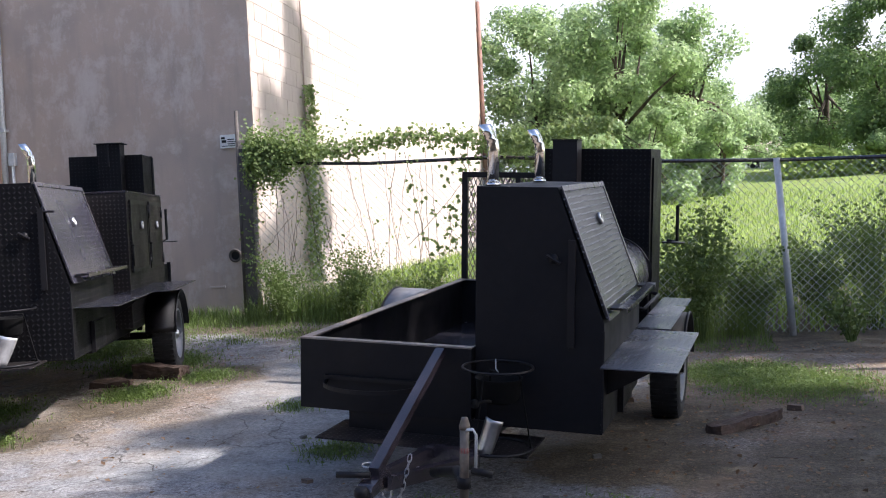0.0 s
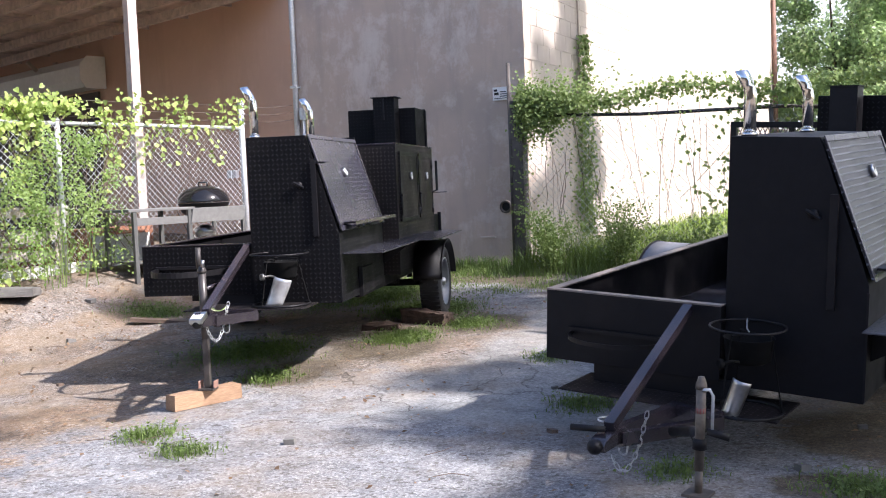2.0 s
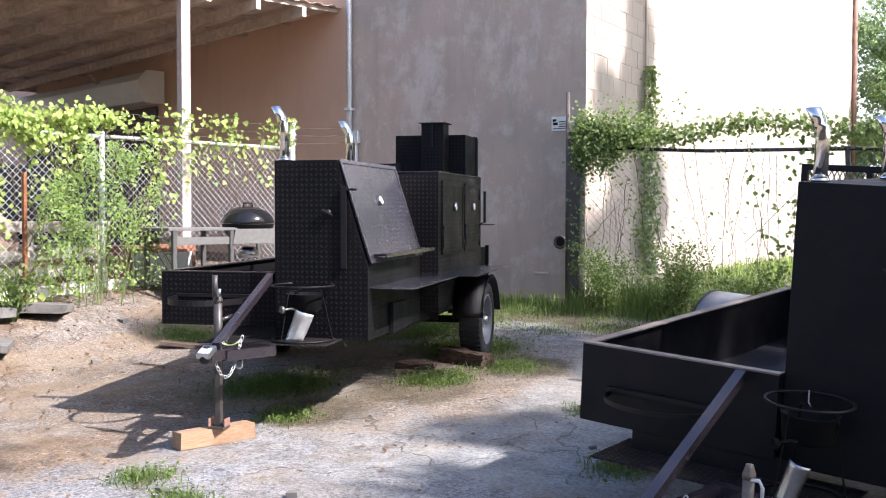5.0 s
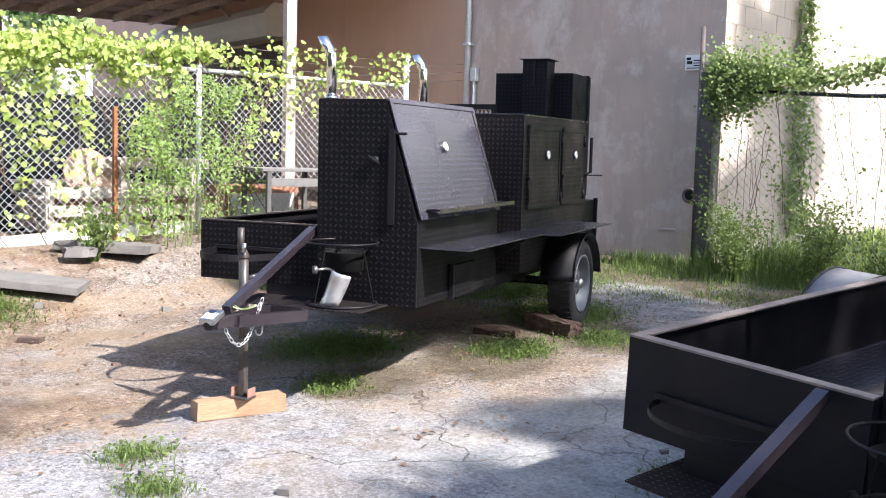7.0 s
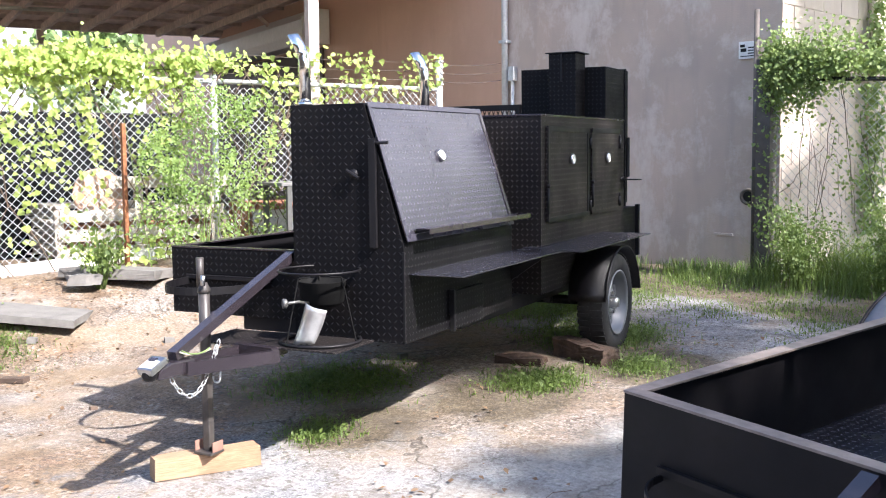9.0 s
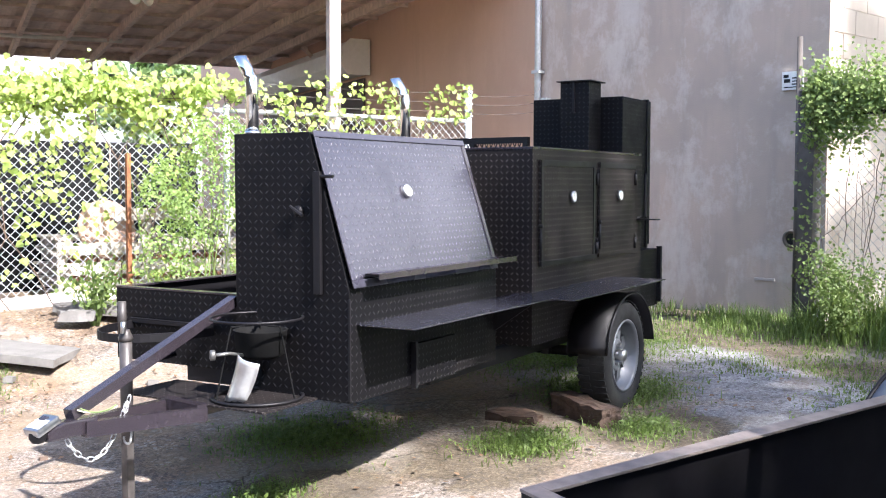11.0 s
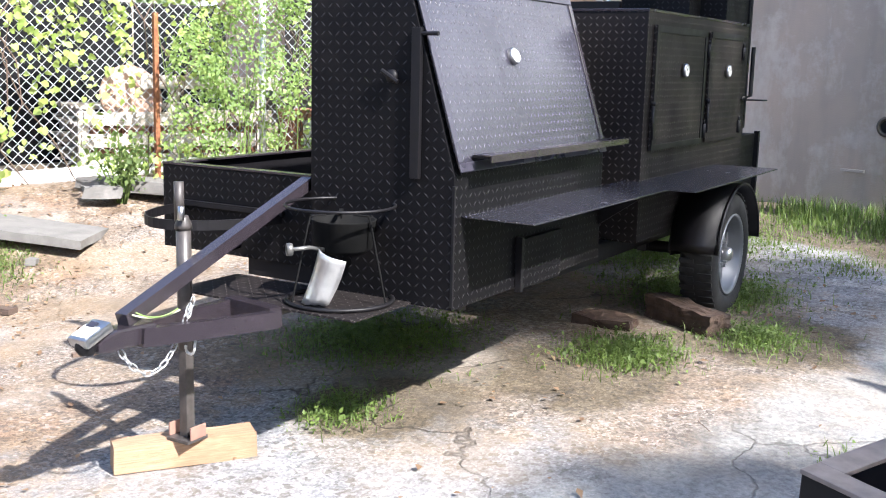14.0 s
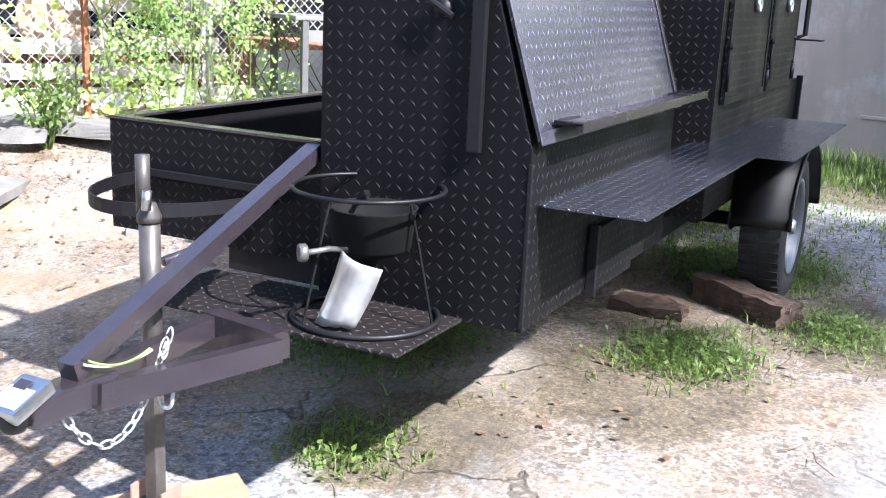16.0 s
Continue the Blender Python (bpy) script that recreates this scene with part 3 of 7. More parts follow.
def build_building():
    z0, z1 = 0.0, 7.5
    finish("wall_front", box(-6.55, CORNER_X, WALL_Y, WALL_Y + 0.3, z0, z1, 0), M_STUCCO)
    tagged(bpy.data.objects["wall_front"], "grey stucco wall of the workshop with patchy stains", "wall", kind="structure")
    ob = finish("wall_canopy", box(-22.0, -6.55, WALL_Y + 0.02, WALL_Y + 0.3, z0, z1, 0), M_TAN)
    ob.matrix_world = TURN
    tagged(ob, "tan painted wall under the open canopy", "wall", kind="structure")
    ob = finish("wall_side", box(CORNER_X - 0.3, CORNER_X, WALL_Y + 0.3, 29.2, z0, z1, 0), M_BLOCK)
    tagged(ob, "sunlit cream painted concrete block wall", "wall", kind="structure")
    ob = finish("wall_west", box(-12.8, -12.5, 13.7, 29.2, z0, z1, 0), M_TAN)
    tagged(ob, "far end wall of the workshop", "wall", kind="structure")
    ob = finish("wall_back", box(-12.8, CORNER_X, 29.2, 29.5, z0, z1, 0), M_BLOCK)
    tagged(ob, "rear wall of the workshop", "wall", kind="structure")
    ob = finish("roof", box(-12.8, CORNER_X + 0.1, WALL_Y - 0.1, 29.6, z1, z1 + 0.2, 0), M_GALV)
    tagged(ob, "flat roof of the workshop", "roof", kind="structure")
    # Added out of view to darken what the black paint mirrors.
    ob = finish("wall_unseen", box(-24, 24, -8.3, -8.0, -0.1, 4.5, 0), M_UNSEEN_WALL)
    tagged(ob, "plain dark wall, unseen, added to close the yard", "wall", kind="structure")


build_building()


# ---------------------------------------------------------------- trailers
def thermometer(parent, c, normal):
    n = Vector(normal).normalized()
    body = part("thermometer", lathe([(0, -0.002), (0.032, -0.002), (0.032, 0.012), (0.029, 0.017), (0.026, 0.017), (0.026, 0.012), (0, 0.012)], c, n, 28), M_STEEL, parent, "round steel dial thermometer", True)
    part("dial", cyl(Vector(c) + n * 0.0135, n, 0.0255, 0.002, 28), M_GLASS, body, "white dial face")
    s = n.cross(Vector((0, 0, 1))).normalized()
    bm = tube([Vector(c) + n * 0.016, Vector(c) + n * 0.016 + s * 0.014 + Vector((0, 0, 0.017))], 0.0012, 5)
    part("needle", bm, M_BLACK, body)
    return body


def stack_pipe(parent, x, y, z, h=0.32, turn=195.0, r=0.028):
    """A chromed exhaust pipe: straight, one soft bend, mouth cut on the slant."""
    out = Vector((math.cos(radians(turn)), math.sin(radians(turn)), 0))
    pts = [Vector((x, y, z)), Vector((x, y, z + h * 0.6))]
    p = pts[-1].copy()
    for k in range(1, 7):
        a = radians(4.6 * k)
        p = p + (Vector((0, 0, 1)) * math.cos(a) + out * math.sin(a)) * 0.014
        pts.append(p.copy())
    d = (pts[-1] - pts[-2]).normalized()
    pts.append(pts[-1] + d * (h * 0.40 - 0.07))
    bm = tube(pts, r, 20)
    end = pts[-1]
    side = (out - d * out.dot(d)).normalized()
    for v in bm.verts:
        q = v.co - end
        if q.dot(d) > -0.01:
            v.co += d * q.dot(side) * 0.4
    ob = part("exhaust_pipe", bm, M_CHROME, parent, "polished chrome exhaust pipe with a bent mouth", True)
    part("collar", lathe([(r, 0), (r + 0.007, 0), (r + 0.007, 0.016), (r, 0.016), (r, 0)], (x, y, z), (0, 0, 1), 20), M_CHROME, ob, "", True)
    return ob


def wheel_group(parent, cx, cy, cz, r, side):
    """Tyre and spoked rim; side +1 has its face towards +x."""
    w = 0.185
    ax = (side, 0, 0)
    prof = [(r * 0.63, -w * 0.42), (r * 0.80, -w * 0.5), (r * 0.93, -w * 0.46), (r * 0.985, -w * 0.36), (r, -w * 0.2), (r, w * 0.2), (r * 0.985, w * 0.36), (r * 0.93, w * 0.46), (r * 0.80, w * 0.5), (r * 0.66, w * 0.44), (r * 0.63, w * 0.3), (r * 0.63, -w * 0.42)]
    wheel = part("wheel", lathe(prof, (cx, cy, cz), ax, 48), M_RUBBER, parent, "black trailer tyre on a silver steel rim", True)
    bm = bmesh.new()
    m = Matrix.Translation((cx, cy, cz))
    for k in range(44):
        for row, off in ((-1, 0), (1, 0.5)):
            a = 2 * math.pi * (k + off) / 44
            q = m @ Matrix.Rotation(a, 4, "X")
            before = len(bm.verts)
            add_box(bm, row * w * 0.24 - 0.036, row * w * 0.24 + 0.036, -0.012, 0.012, r - 0.004, r + 0.0022)
            bm.verts.ensure_lookup_table()
            for v in bm.verts[before:]:
                v.co = q @ v.co
    part("tread", bm, M_RUBBER, wheel)
    R = r * 0.64
    rim = part("rim", lathe([(R, w * 0.40), (R * 1.03, w * 0.46), (R * 0.98, w * 0.47), (R * 0.93, w * 0.38), (R * 0.9, w * 0.10), (R * 0.84, w * 0.08), (R * 0.84, -w * 0.1), (R * 0.96, -w * 0.3), (R, -w * 0.3), (R, w * 0.40)], (cx, cy, cz), ax, 48), M_ALU, wheel, "silver spoked steel rim", True)
    bm = bmesh.new()
    n = 8
    for k in range(n):
        a0, a1 = 2 * math.pi * k / n, 2 * math.pi * (k + 1) / n
        am = (a0 + a1) / 2
        hw = (a1 - a0) * 0.22
        q = []
        for a, rr, xx in ((am - hw * 1.15, R * 0.9, 0.015), (am + hw * 1.15, R * 0.9, 0.015), (am + hw * 1.3, R * 0.42, 0.03), (am - hw * 1.3, R * 0.42, 0.03)):
            q.append((rr * math.cos(a), rr * math.sin(a), xx))
        top = [bm.verts.new((cx + side * (p[2]), cy + p[0], cz + p[1])) for p in q]
        bot = [bm.verts.new((cx + side * (p[2] - 0.014), cy + p[0], cz + p[1])) for p in q]
        bm.faces.new(top)
        bm.faces.new(list(reversed(bot)))
        for i in range(4):
            j = (i + 1) % 4
            bm.faces.new([top[i], bot[i], bot[j], top[j]])
    part("spokes", bm, M_ALU, wheel, "eight silver spokes")
    part("rim_disc", lathe([(0, -0.005), (R * 0.46, -0.005), (R * 0.46, 0.03), (R * 0.4, 0.036), (R * 0.25, 0.036), (R * 0.25, 0.03), (0, 0.03)], (cx, cy, cz), ax, 32), M_ALU, wheel, "", True)
    part("brake_drum", cyl((cx - side * 0.03, cy, cz), ax, R * 0.8, 0.03, 24), M_BLACK, wheel)
    part("hub_cap", lathe([(0, 0.02), (0.034, 0.02), (0.034, 0.075), (0.026, 0.085), (0, 0.087)], (cx, cy, cz), ax, 20), M_STEEL, wheel, "grey hub cap", True)
    for k in range(5):
        a = 2 * math.pi * k / 5 + 0.3
        part("lug_nut", cyl((cx + side * 0.044, cy + 0.058 * math.cos(a), cz + 0.058 * math.sin(a)), ax, 0.0095, 0.02, 6), M_STEEL, wheel)
    return wheel


def chain_links(pts, link_r=0.010, wire=0.0032):
    """Oval links strung along the points, each a quarter turn from the last."""
    bm = bmesh.new()
    pts = [Vector(p) for p in pts]
    seg = [(a, b) for a, b in zip(pts, pts[1:])]
    step, carry, flip = 0.030, 0.0, 0
    for a, b in seg:
        L = (b - a).length
        d = (b - a).normalized()
        t = carry
        while t < L:
            c = a + d * t
            ref = Vector((0, 0, 1)) if abs(d.z) < 0.9 else Vector((1, 0, 0))
            s = d.cross(ref).normalized()
            u = s.cross(d)
            side = s if flip else u
            ring = []
            for k in range(10):
                q = 2 * math.pi * k / 10
                ring.append(c + d * 0.0195 * math.cos(q) + side * link_r * math.sin(q))
            add_tube(bm, ring, wire, 6, True)
            flip = 1 - flip
            t += step
        carry = t - L
    return bm


def hang(a, b, sag, n=16):
    a, b = Vector(a), Vector(b)
    return [a.lerp(b, k / n) - Vector((0, 0, sag * 4 * (k / n) * (1 - k / n))) for k in range(n + 1)]


def gas_ring_burner(T, cx, cy, zp, ztop, r, size, shield_mat, knob_mat):
    """Outdoor burner stand: two hoops, three legs, a cast bowl, its gas knob and bright heat shield."""
    b = part("gas_burner", lathe([(0.03, 0), (0.07, 0.0), (0.098, 0.018), (0.108, 0.11), (0.112, 0.115), (0.104, 0.115), (0.092, 0.03), (0.03, 0.02)], (cx, cy + 0.02, ztop - 0.165), (0, 0, 1), 32), M_IRON, T, "black burner bowl between two steel hoops", True)
    part("upper_hoop", tube(circle(cx, cy, ztop, r, 48), 0.0055, 8, True), M_BLACK, b, "black steel hoop", True)
    part("hook_wire", tube([(cx - 0.05, cy + r * 0.94, ztop), (cx - 0.05, cy + r * 0.90, ztop + 0.008), (cx - 0.045, cy + r * 0.80, ztop - 0.035), (cx - 0.03, cy + r * 0.74, ztop - 0.05)], 0.003, 6), M_CHAIN, b, "bent wire hook", True)
    part("lower_hoop", tube(circle(cx, cy, zp + 0.008, r * 0.98, 48), 0.0075, 8, True), M_BLACK, b, "", True)
    for k in range(3):
        a = radians(5 + 120 * k)
        ca, sa = math.cos(a), math.sin(a)
        part("leg", tube([(cx + r * 0.97 * ca, cy + r * 0.97 * sa, zp + 0.01), (cx + r * 0.66 * ca, cy + r * 0.66 * sa, ztop - 0.07), (cx + r * 0.60 * ca, cy + r * 0.60 * sa, ztop - 0.03)], 0.0036, 7), M_IRON, b)
        part("pot_rest", tube([(cx + r * 0.60 * ca, cy + r * 0.60 * sa, ztop - 0.03), (cx + r * 0.30 * ca, cy + r * 0.30 * sa, ztop - 0.03)], 0.005, 5, flat=(0.014, 0.005)), M_IRON, b)
    kx, ky, kz = cx - 0.02, cy - 0.20, ztop - 0.128
    part("gas_pipe", tube([(cx, cy, ztop - 0.16), (kx, ky + 0.06, kz), (kx - 0.02, ky, kz)], 0.007, 10), knob_mat, b, "dull steel gas pipe", True)
    part("regulator_knob", lathe([(0, 0), (0.017, 0), (0.021, 0.004), (0.021, 0.020), (0.016, 0.022), (0.012, 0.018), (0, 0.018)], (kx - 0.02, ky, kz), (-0.55, -0.6, 0), 24), knob_mat, b, "round steel air knob", True)
    # bent bright shield that leans on the deck
    bm = bmesh.new()
    tl, tr = Vector((cx - 0.002, cy - 0.115, ztop - 0.135)), Vector((cx + 0.112, cy - 0.115, ztop - 0.165))
    bl, br = Vector((cx - 0.075, cy - 0.115, zp + 0.004)), Vector((cx + 0.042, cy - 0.115, zp + 0.014))
    tl, tr, br = bl.lerp(tl, size), bl.lerp(tr, size), bl.lerp(br, size)
    grid = []
    for i in range(9):
        row = []
        for k in range(9):
            u, v = k / 8, i / 8
            p = tl.lerp(tr, u).lerp(bl.lerp(br, u), v)
            p.y -= 0.024 * math.sin(math.pi * u) - 0.010 * math.sin(math.pi * v)
            p.z += 0.010 * v * v * noise.noise(Vector((u * 5.0, 3.0, 1.0)))
            row.append(bm.verts.new(p))
        grid.append(row)
    for i in range(8):
        for k in range(8):
            bm.faces.new([grid[i][k], grid[i][k + 1], grid[i + 1][k + 1], grid[i + 1][k]])
    ob = part("heat_shield", bm, shield_mat, b, "bright bent sheet heat shield", True)
    sol = ob.modifiers.new("solid", "SOLIDIFY")
    sol.thickness = 0.003
    return b


def expanded_mesh(x0, x1, z0, z1, y, sx=0.035, sz=0.085, w=0.006):
    """Expanded metal: crossing slanted strands in the plane y."""
    bm = bmesh.new()
    slope = sz / sx
    for sgn in (1, -1):
        span = (x1 - x0) + (z1 - z0) / slope
        k = 0
        while k * sx < span:
            xa = x0 - (z1 - z0) / slope + k * sx if sgn > 0 else x0 + k * sx
            # line x = xa + (z - z0) / slope * sgn
            za, zb = z0, z1
            if sgn > 0:
                za = max(z0, z0 + (x0 - xa) * slope)
                zb = min(z1, z0 + (x1 - xa) * slope)
            else:
                za = max(z0, z0 + (xa - x1) * slope)
                zb = min(z1, z0 + (xa - x0) * slope)
            if zb - za > 0.01:
                add_tube(bm, [(xa + sgn * (za - z0) / slope, y + sgn * 0.002, za), (xa + sgn * (zb - z0) / slope, y + sgn * 0.002, zb)], 0, flat=(w, w))
            k += 1
    return bm


def tray_parts(T, P):
    """Open cargo tray: four plated walls with a worn rim on top, floor, handle strap and ramp gate."""
    x0, x1, y0, y1, zb, zt = P["tray_x0"], P["tray_x1"], P["tray_y0"], P["tray_len"], P["tray_bot"], P["tray_top"]
    tray = part("cargo_tray", box(x0 + 0.01, x1, y0 + 0.01, y1, zb + 0.01, zb + 0.03, 0.002), M_SHELF, T, "open black tread-plate cargo tray with a pale worn rim")
    for n, b in (("front_panel", (x0, x1, y0, y0 + 0.012, zb, zt)), ("rear_panel", (x0, x1, y1 - 0.012, y1, zb, zt)), ("side_panel", (x0, x0 + 0.012, y0 + 0.012, y1 - 0.012, zb, zt)), ("inner_panel", (x1 - 0.012, x1, y0 + 0.012, y1 - 0.012, zb, zt))):
        part(n, box(*b, 0.002), P.get("body_mat", M_TREAD) if n == "front_panel" else M_BLACK, tray)
    rim = P["rim"]
    for a in ((x0 - 0.002, x1, y0 - 0.003, y0 + 0.045, zt - 0.004, zt + 0.004), (x0 - 0.003, x0 + 0.045, y0 + 0.045, y1, zt - 0.004, zt + 0.004), (x0 + 0.045, x1, y1 - 0.045, y1, zt - 0.004, zt + 0.004)):
        part("rim", box(*a, 0.002), rim, tray, "pale worn steel rim" if rim is M_EDGE else "dark steel rim")
    # curved strap on the front panel
    xc, half = P["strap_x"], P["strap_half"]
    zs = (zb + zt) / 2 + P.get("strap_dz", 0.0)
    pts = [(xc - half, y0 - 0.004, zs)] + [(xc - half * math.cos(a), y0 - 0.01 - P["strap_out"] * math.sin(a), zs) for a in (radians(12 + 156 * k / 20) for k in range(21))] + [(xc + half, y0 - 0.004, zs)]
    part("strap_holder", tube(pts, 0, flat=(0.006, P.get("strap_h", 0.036))), M_BLACK, tray, "curved flat steel strap")
    part("strap_back", tube([(xc - half * 1.05, y0 - 0.010, zs + 0.02), (xc + half * 1.05, y0 - 0.010, zs + 0.02)], 0, flat=(0.016, 0.02)), M_BLACK, tray)
    # ramp gate
    gy, gz = P["gate_y"], P["gate_top"]
    g = part("ramp_gate", tube([(x0 + 0.02, gy, zb + 0.06), (x0 + 0.02, gy, gz)], 0, flat=(0.04, 0.04)), M_BLACK, T, "upright ramp gate of steel bar and expanded metal")
    gx1 = P["gate_x1"]
    for name, a, b in (("upright", (gx1, gy, zb + 0.06), (gx1, gy, gz)), ("top_bar", (x0, gy, gz), (gx1 + 0.02, gy, gz)), ("bottom_bar", (x0 + 0.04, gy, zb + 0.08), (gx1 - 0.02, gy, zb + 0.08)), ("upright", ((x0 + gx1) / 2, gy, zb + 0.1), ((x0 + gx1) / 2, gy, gz - 0.02))):
        part(name, tube([a, b], 0, flat=(0.035, 0.04)), M_BLACK, g)
    part("gate_mesh", expanded_mesh(x0 + 0.04, gx1 - 0.02, zb + 0.1, gz - 0.02, gy + 0.012), P["mesh_mat"], g, "expanded metal mesh")
    return tray


def tilted(bm, at, deg):
    """Turn a mesh about x and set it at a place."""
    bmesh.ops.transform(bm, matrix=Matrix.Translation(at) @ Matrix.Rotation(radians(deg), 4, "X"), verts=bm.verts)
    return bm


def tongue_parts(T, P):
    """Tongue: arm, two converging channels, coupler with its lock, jack, chains and the burner deck."""
    cx = P["mid"]
    tip = Vector((cx + P["tip_dx"], P["tip_y"], P["tongue_z"]))
    zt = P["tongue_z"]
    tongue = part("tongue", tube([(cx + 0.03, -0.33, zt - 0.01), (cx + P["tip_dx"] - 0.028, P["tip_y"] + 0.12, zt + P["tip_up"] - 0.01)], 0, flat=(0.035, 0.055)), M_BROWN, T, "brown-black steel drawbar with a diagonal brace")
    part("channel", tube([(cx + 0.27, -0.38, zt - 0.01), (cx + P["tip_dx"] + 0.03, P["tip_y"] + 0.10, zt + P["tip_up"] - 0.01)], 0, flat=(0.035, 0.055)), M_BROWN, tongue)
    part("cross_bar", tube([(cx + 0.02, -0.31, zt - 0.012), (cx + 0.26, -0.35, zt - 0.012)], 0, flat=(0.05, 0.07)), M_BROWN, tongue)
    part("drawbar_beam", tube([(cx, 0.05, zt - 0.05), (cx, -0.3, zt - 0.05)], 0, flat=(0.08, 0.08)), M_BROWN, tongue)
    a0 = Vector((P["arm_x"], P["tray_y0"] - 0.02, P["tray_top"] - 0.02))
    zt += P["tip_up"]
    a1 = Vector((tip.x, tip.y + 0.06, zt + 0.045))
    part("brace_arm", tube([a0, a1], 0, flat=(0.042, 0.042)), M_BROWN, tongue, "diagonal square-tube brace")
    part("coupler", prism([(tip.y + 0.16, zt - 0.03), (tip.y + 0.16, zt + 0.025), (tip.y + 0.02, zt + 0.03), (tip.y - 0.03, zt + 0.02), (tip.y - 0.055, zt), (tip.y - 0.05, zt - 0.028)], tip.x - 0.034, tip.x + 0.034, 0.008, "x"), M_BROWN, tongue, "ball coupler")
    part("ball_socket", lathe([(0, -0.03), (0.02, -0.028), (0.03, -0.012), (0.03, 0.008), (0.022, 0.02), (0, 0.024)], (tip.x, tip.y - 0.070, zt + 0.002), (0, 0, 1), 24), M_BLACK, tongue, "", True)
    if P["lock"]:
        lk = part("coupler_lock", tilted(box(-0.038, 0.038, -0.052, 0.048, 0, 0.030, 0.010), (tip.x, tip.y - 0.045, zt + 0.016), 22), M_STEEL, tongue, "steel coupler lock with a white label")
        part("lock_label", tilted(box(-0.030, 0.030, -0.040, 0.012, 0.0302, 0.0315, 0), (tip.x, tip.y - 0.045, zt + 0.016), 22), M_WHITE, lk, "white label")
        part("lock_plate", tilted(box(-0.022, 0.010, 0.006, 0.030, 0.0317, 0.033, 0), (tip.x, tip.y - 0.045, zt + 0.016), 22), M_BROWN, lk)
        part("wire", tube(hang((tip.x + 0.027, tip.y + 0.075, zt + 0.062), (tip.x + 0.05, tip.y + 0.235, zt + 0.05), 0.016), 0.003, 6), simple("pale_wire", (0.55, 0.56, 0.40), 0.5), tongue, "pale loose wiring", True)
        part("wire", tube(hang((tip.x + 0.029, tip.y + 0.085, zt + 0.067), (tip.x + 0.054, tip.y + 0.225, zt + 0.057), 0.02), 0.0028, 6), simple("green_wire", (0.16, 0.24, 0.07), 0.5), tongue, "green loose wire", True)
    else:
        part("latch_lever", tube([(tip.x - 0.13, tip.y - 0.02, zt + 0.045), (tip.x + 0.0, tip.y + 0.02, zt + 0.045)], 0.013, 10), M_BLACK, tongue, "black latch lever", True)
        part("safety_wire", tube(circle(tip.x - 0.03, tip.y + 0.10, zt + 0.06, 0.035, 24), 0.004, 6, True), M_CHAIN, tongue, "steel safety ring", True)
    # jack
    jx, jy = P["jack_x"], P["jack_y"]
    jm = P["jack_mat"]
    jr = P.get("jack_r", 0.031)
    jack = part("jack", cyl((jx, jy, (P["jack_mid"] + P["jack_low"]) / 2), (0, 0, 1), jr, P["jack_mid"] - P["jack_low"], 20), jm, tongue, P["jack_label"], True)
    if P.get("jack_square"):
        q = jr * 0.72
        part("inner_tube", box(jx - q, jx + q, jy - q, jy + q, P["jack_foot"], P["jack_low"] + 0.06, 0.004), jm, jack, "dark square drop leg")
        for dx in (-0.052, 0.046):
            part("foot_lug", box(jx + dx, jx + dx + 0.006, jy - 0.035, jy + 0.035, P["jack_foot"], P["jack_foot"] + 0.045, 0.001), M_RUST_PAINT, jack, "rusty foot bracket")
    else:
        part("inner_tube", cyl((jx, jy, (P["jack_low"] + P["jack_foot"]) / 2), (0, 0, 1), jr * 0.82, P["jack_low"] - P["jack_foot"], 20), jm, jack, "", True)
    part("top_cap", lathe([(0, 0.03), (jr * 0.65, 0.03), (jr * 0.8, 0.02), (jr * 1.15, 0.0), (jr * 1.15, -0.015), (0, -0.015)], (jx, jy, P["jack_mid"]), (0, 0, 1), 20), jm, jack, "", True)
    part("foot_plate", box(jx - 0.048, jx + 0.048, jy - 0.048, jy + 0.048, P["jack_foot"] - 0.012, P["jack_foot"] + 0.0, 0.003), jm, jack)
    if P.get("caster"):
        part("fork", box(jx - 0.03, jx + 0.03, jy - 0.03, jy + 0.03, P["jack_foot"] - 0.07, P["jack_foot"] - 0.012, 0.006), M_GALV, jack, "pale steel caster fork")
        part("caster_wheel", lathe([(0.02, -0.02), (0.062, -0.02), (0.068, -0.012), (0.068, 0.012), (0.062, 0.02), (0.02, 0.02), (0.02, -0.02)], (jx, jy - 0.03, P["jack_foot"] - 0.085), (1, 0, 0), 24), M_RUBBER, jack, "black caster wheel", True)
    for q in P["jack_extra"]:
        part(q[0], tube(q[1], q[2], 10), q[3], jack, "", True)
    for name, a, b, sag in P["chains"]:
        part("safety_chain", chain_links(hang(a, b, sag), 0.0085, 0.0026), M_CHAIN, tongue, "slack galvanised safety chain", True)
    hx, hy, hz = P["hook"]
    pts = [(hx, hy, hz + 0.05)] + [(hx + 0.018 * math.cos(q) - 0.018, hy - 0.01, hz + 0.018 * math.sin(q)) for q in (radians(-200 * k / 12) for k in range(13))]
    part("hook", tube(pts, 0.0045, 8), M_CHAIN, tongue, "open galvanised hook", True)
    # deck
    x0, x1, y0, y1, z = P["deck"]
    part("skirt", box(P.get("skirt_x0", P["tray_x0"] + 0.12), P["tray_x1"] + 0.1, P["tray_y0"] + 0.013, P["tray_y0"] + 0.03, z - 0.012, P["tray_bot"] + 0.005, 0.002), M_BLACK, T)
    deck = part("burner_deck", box(x0, x1, y0, y1, z - 0.008, z, 0.002), P.get("deck_mat", M_TREAD_WARM), T, "tread-plate deck for the gas burner")
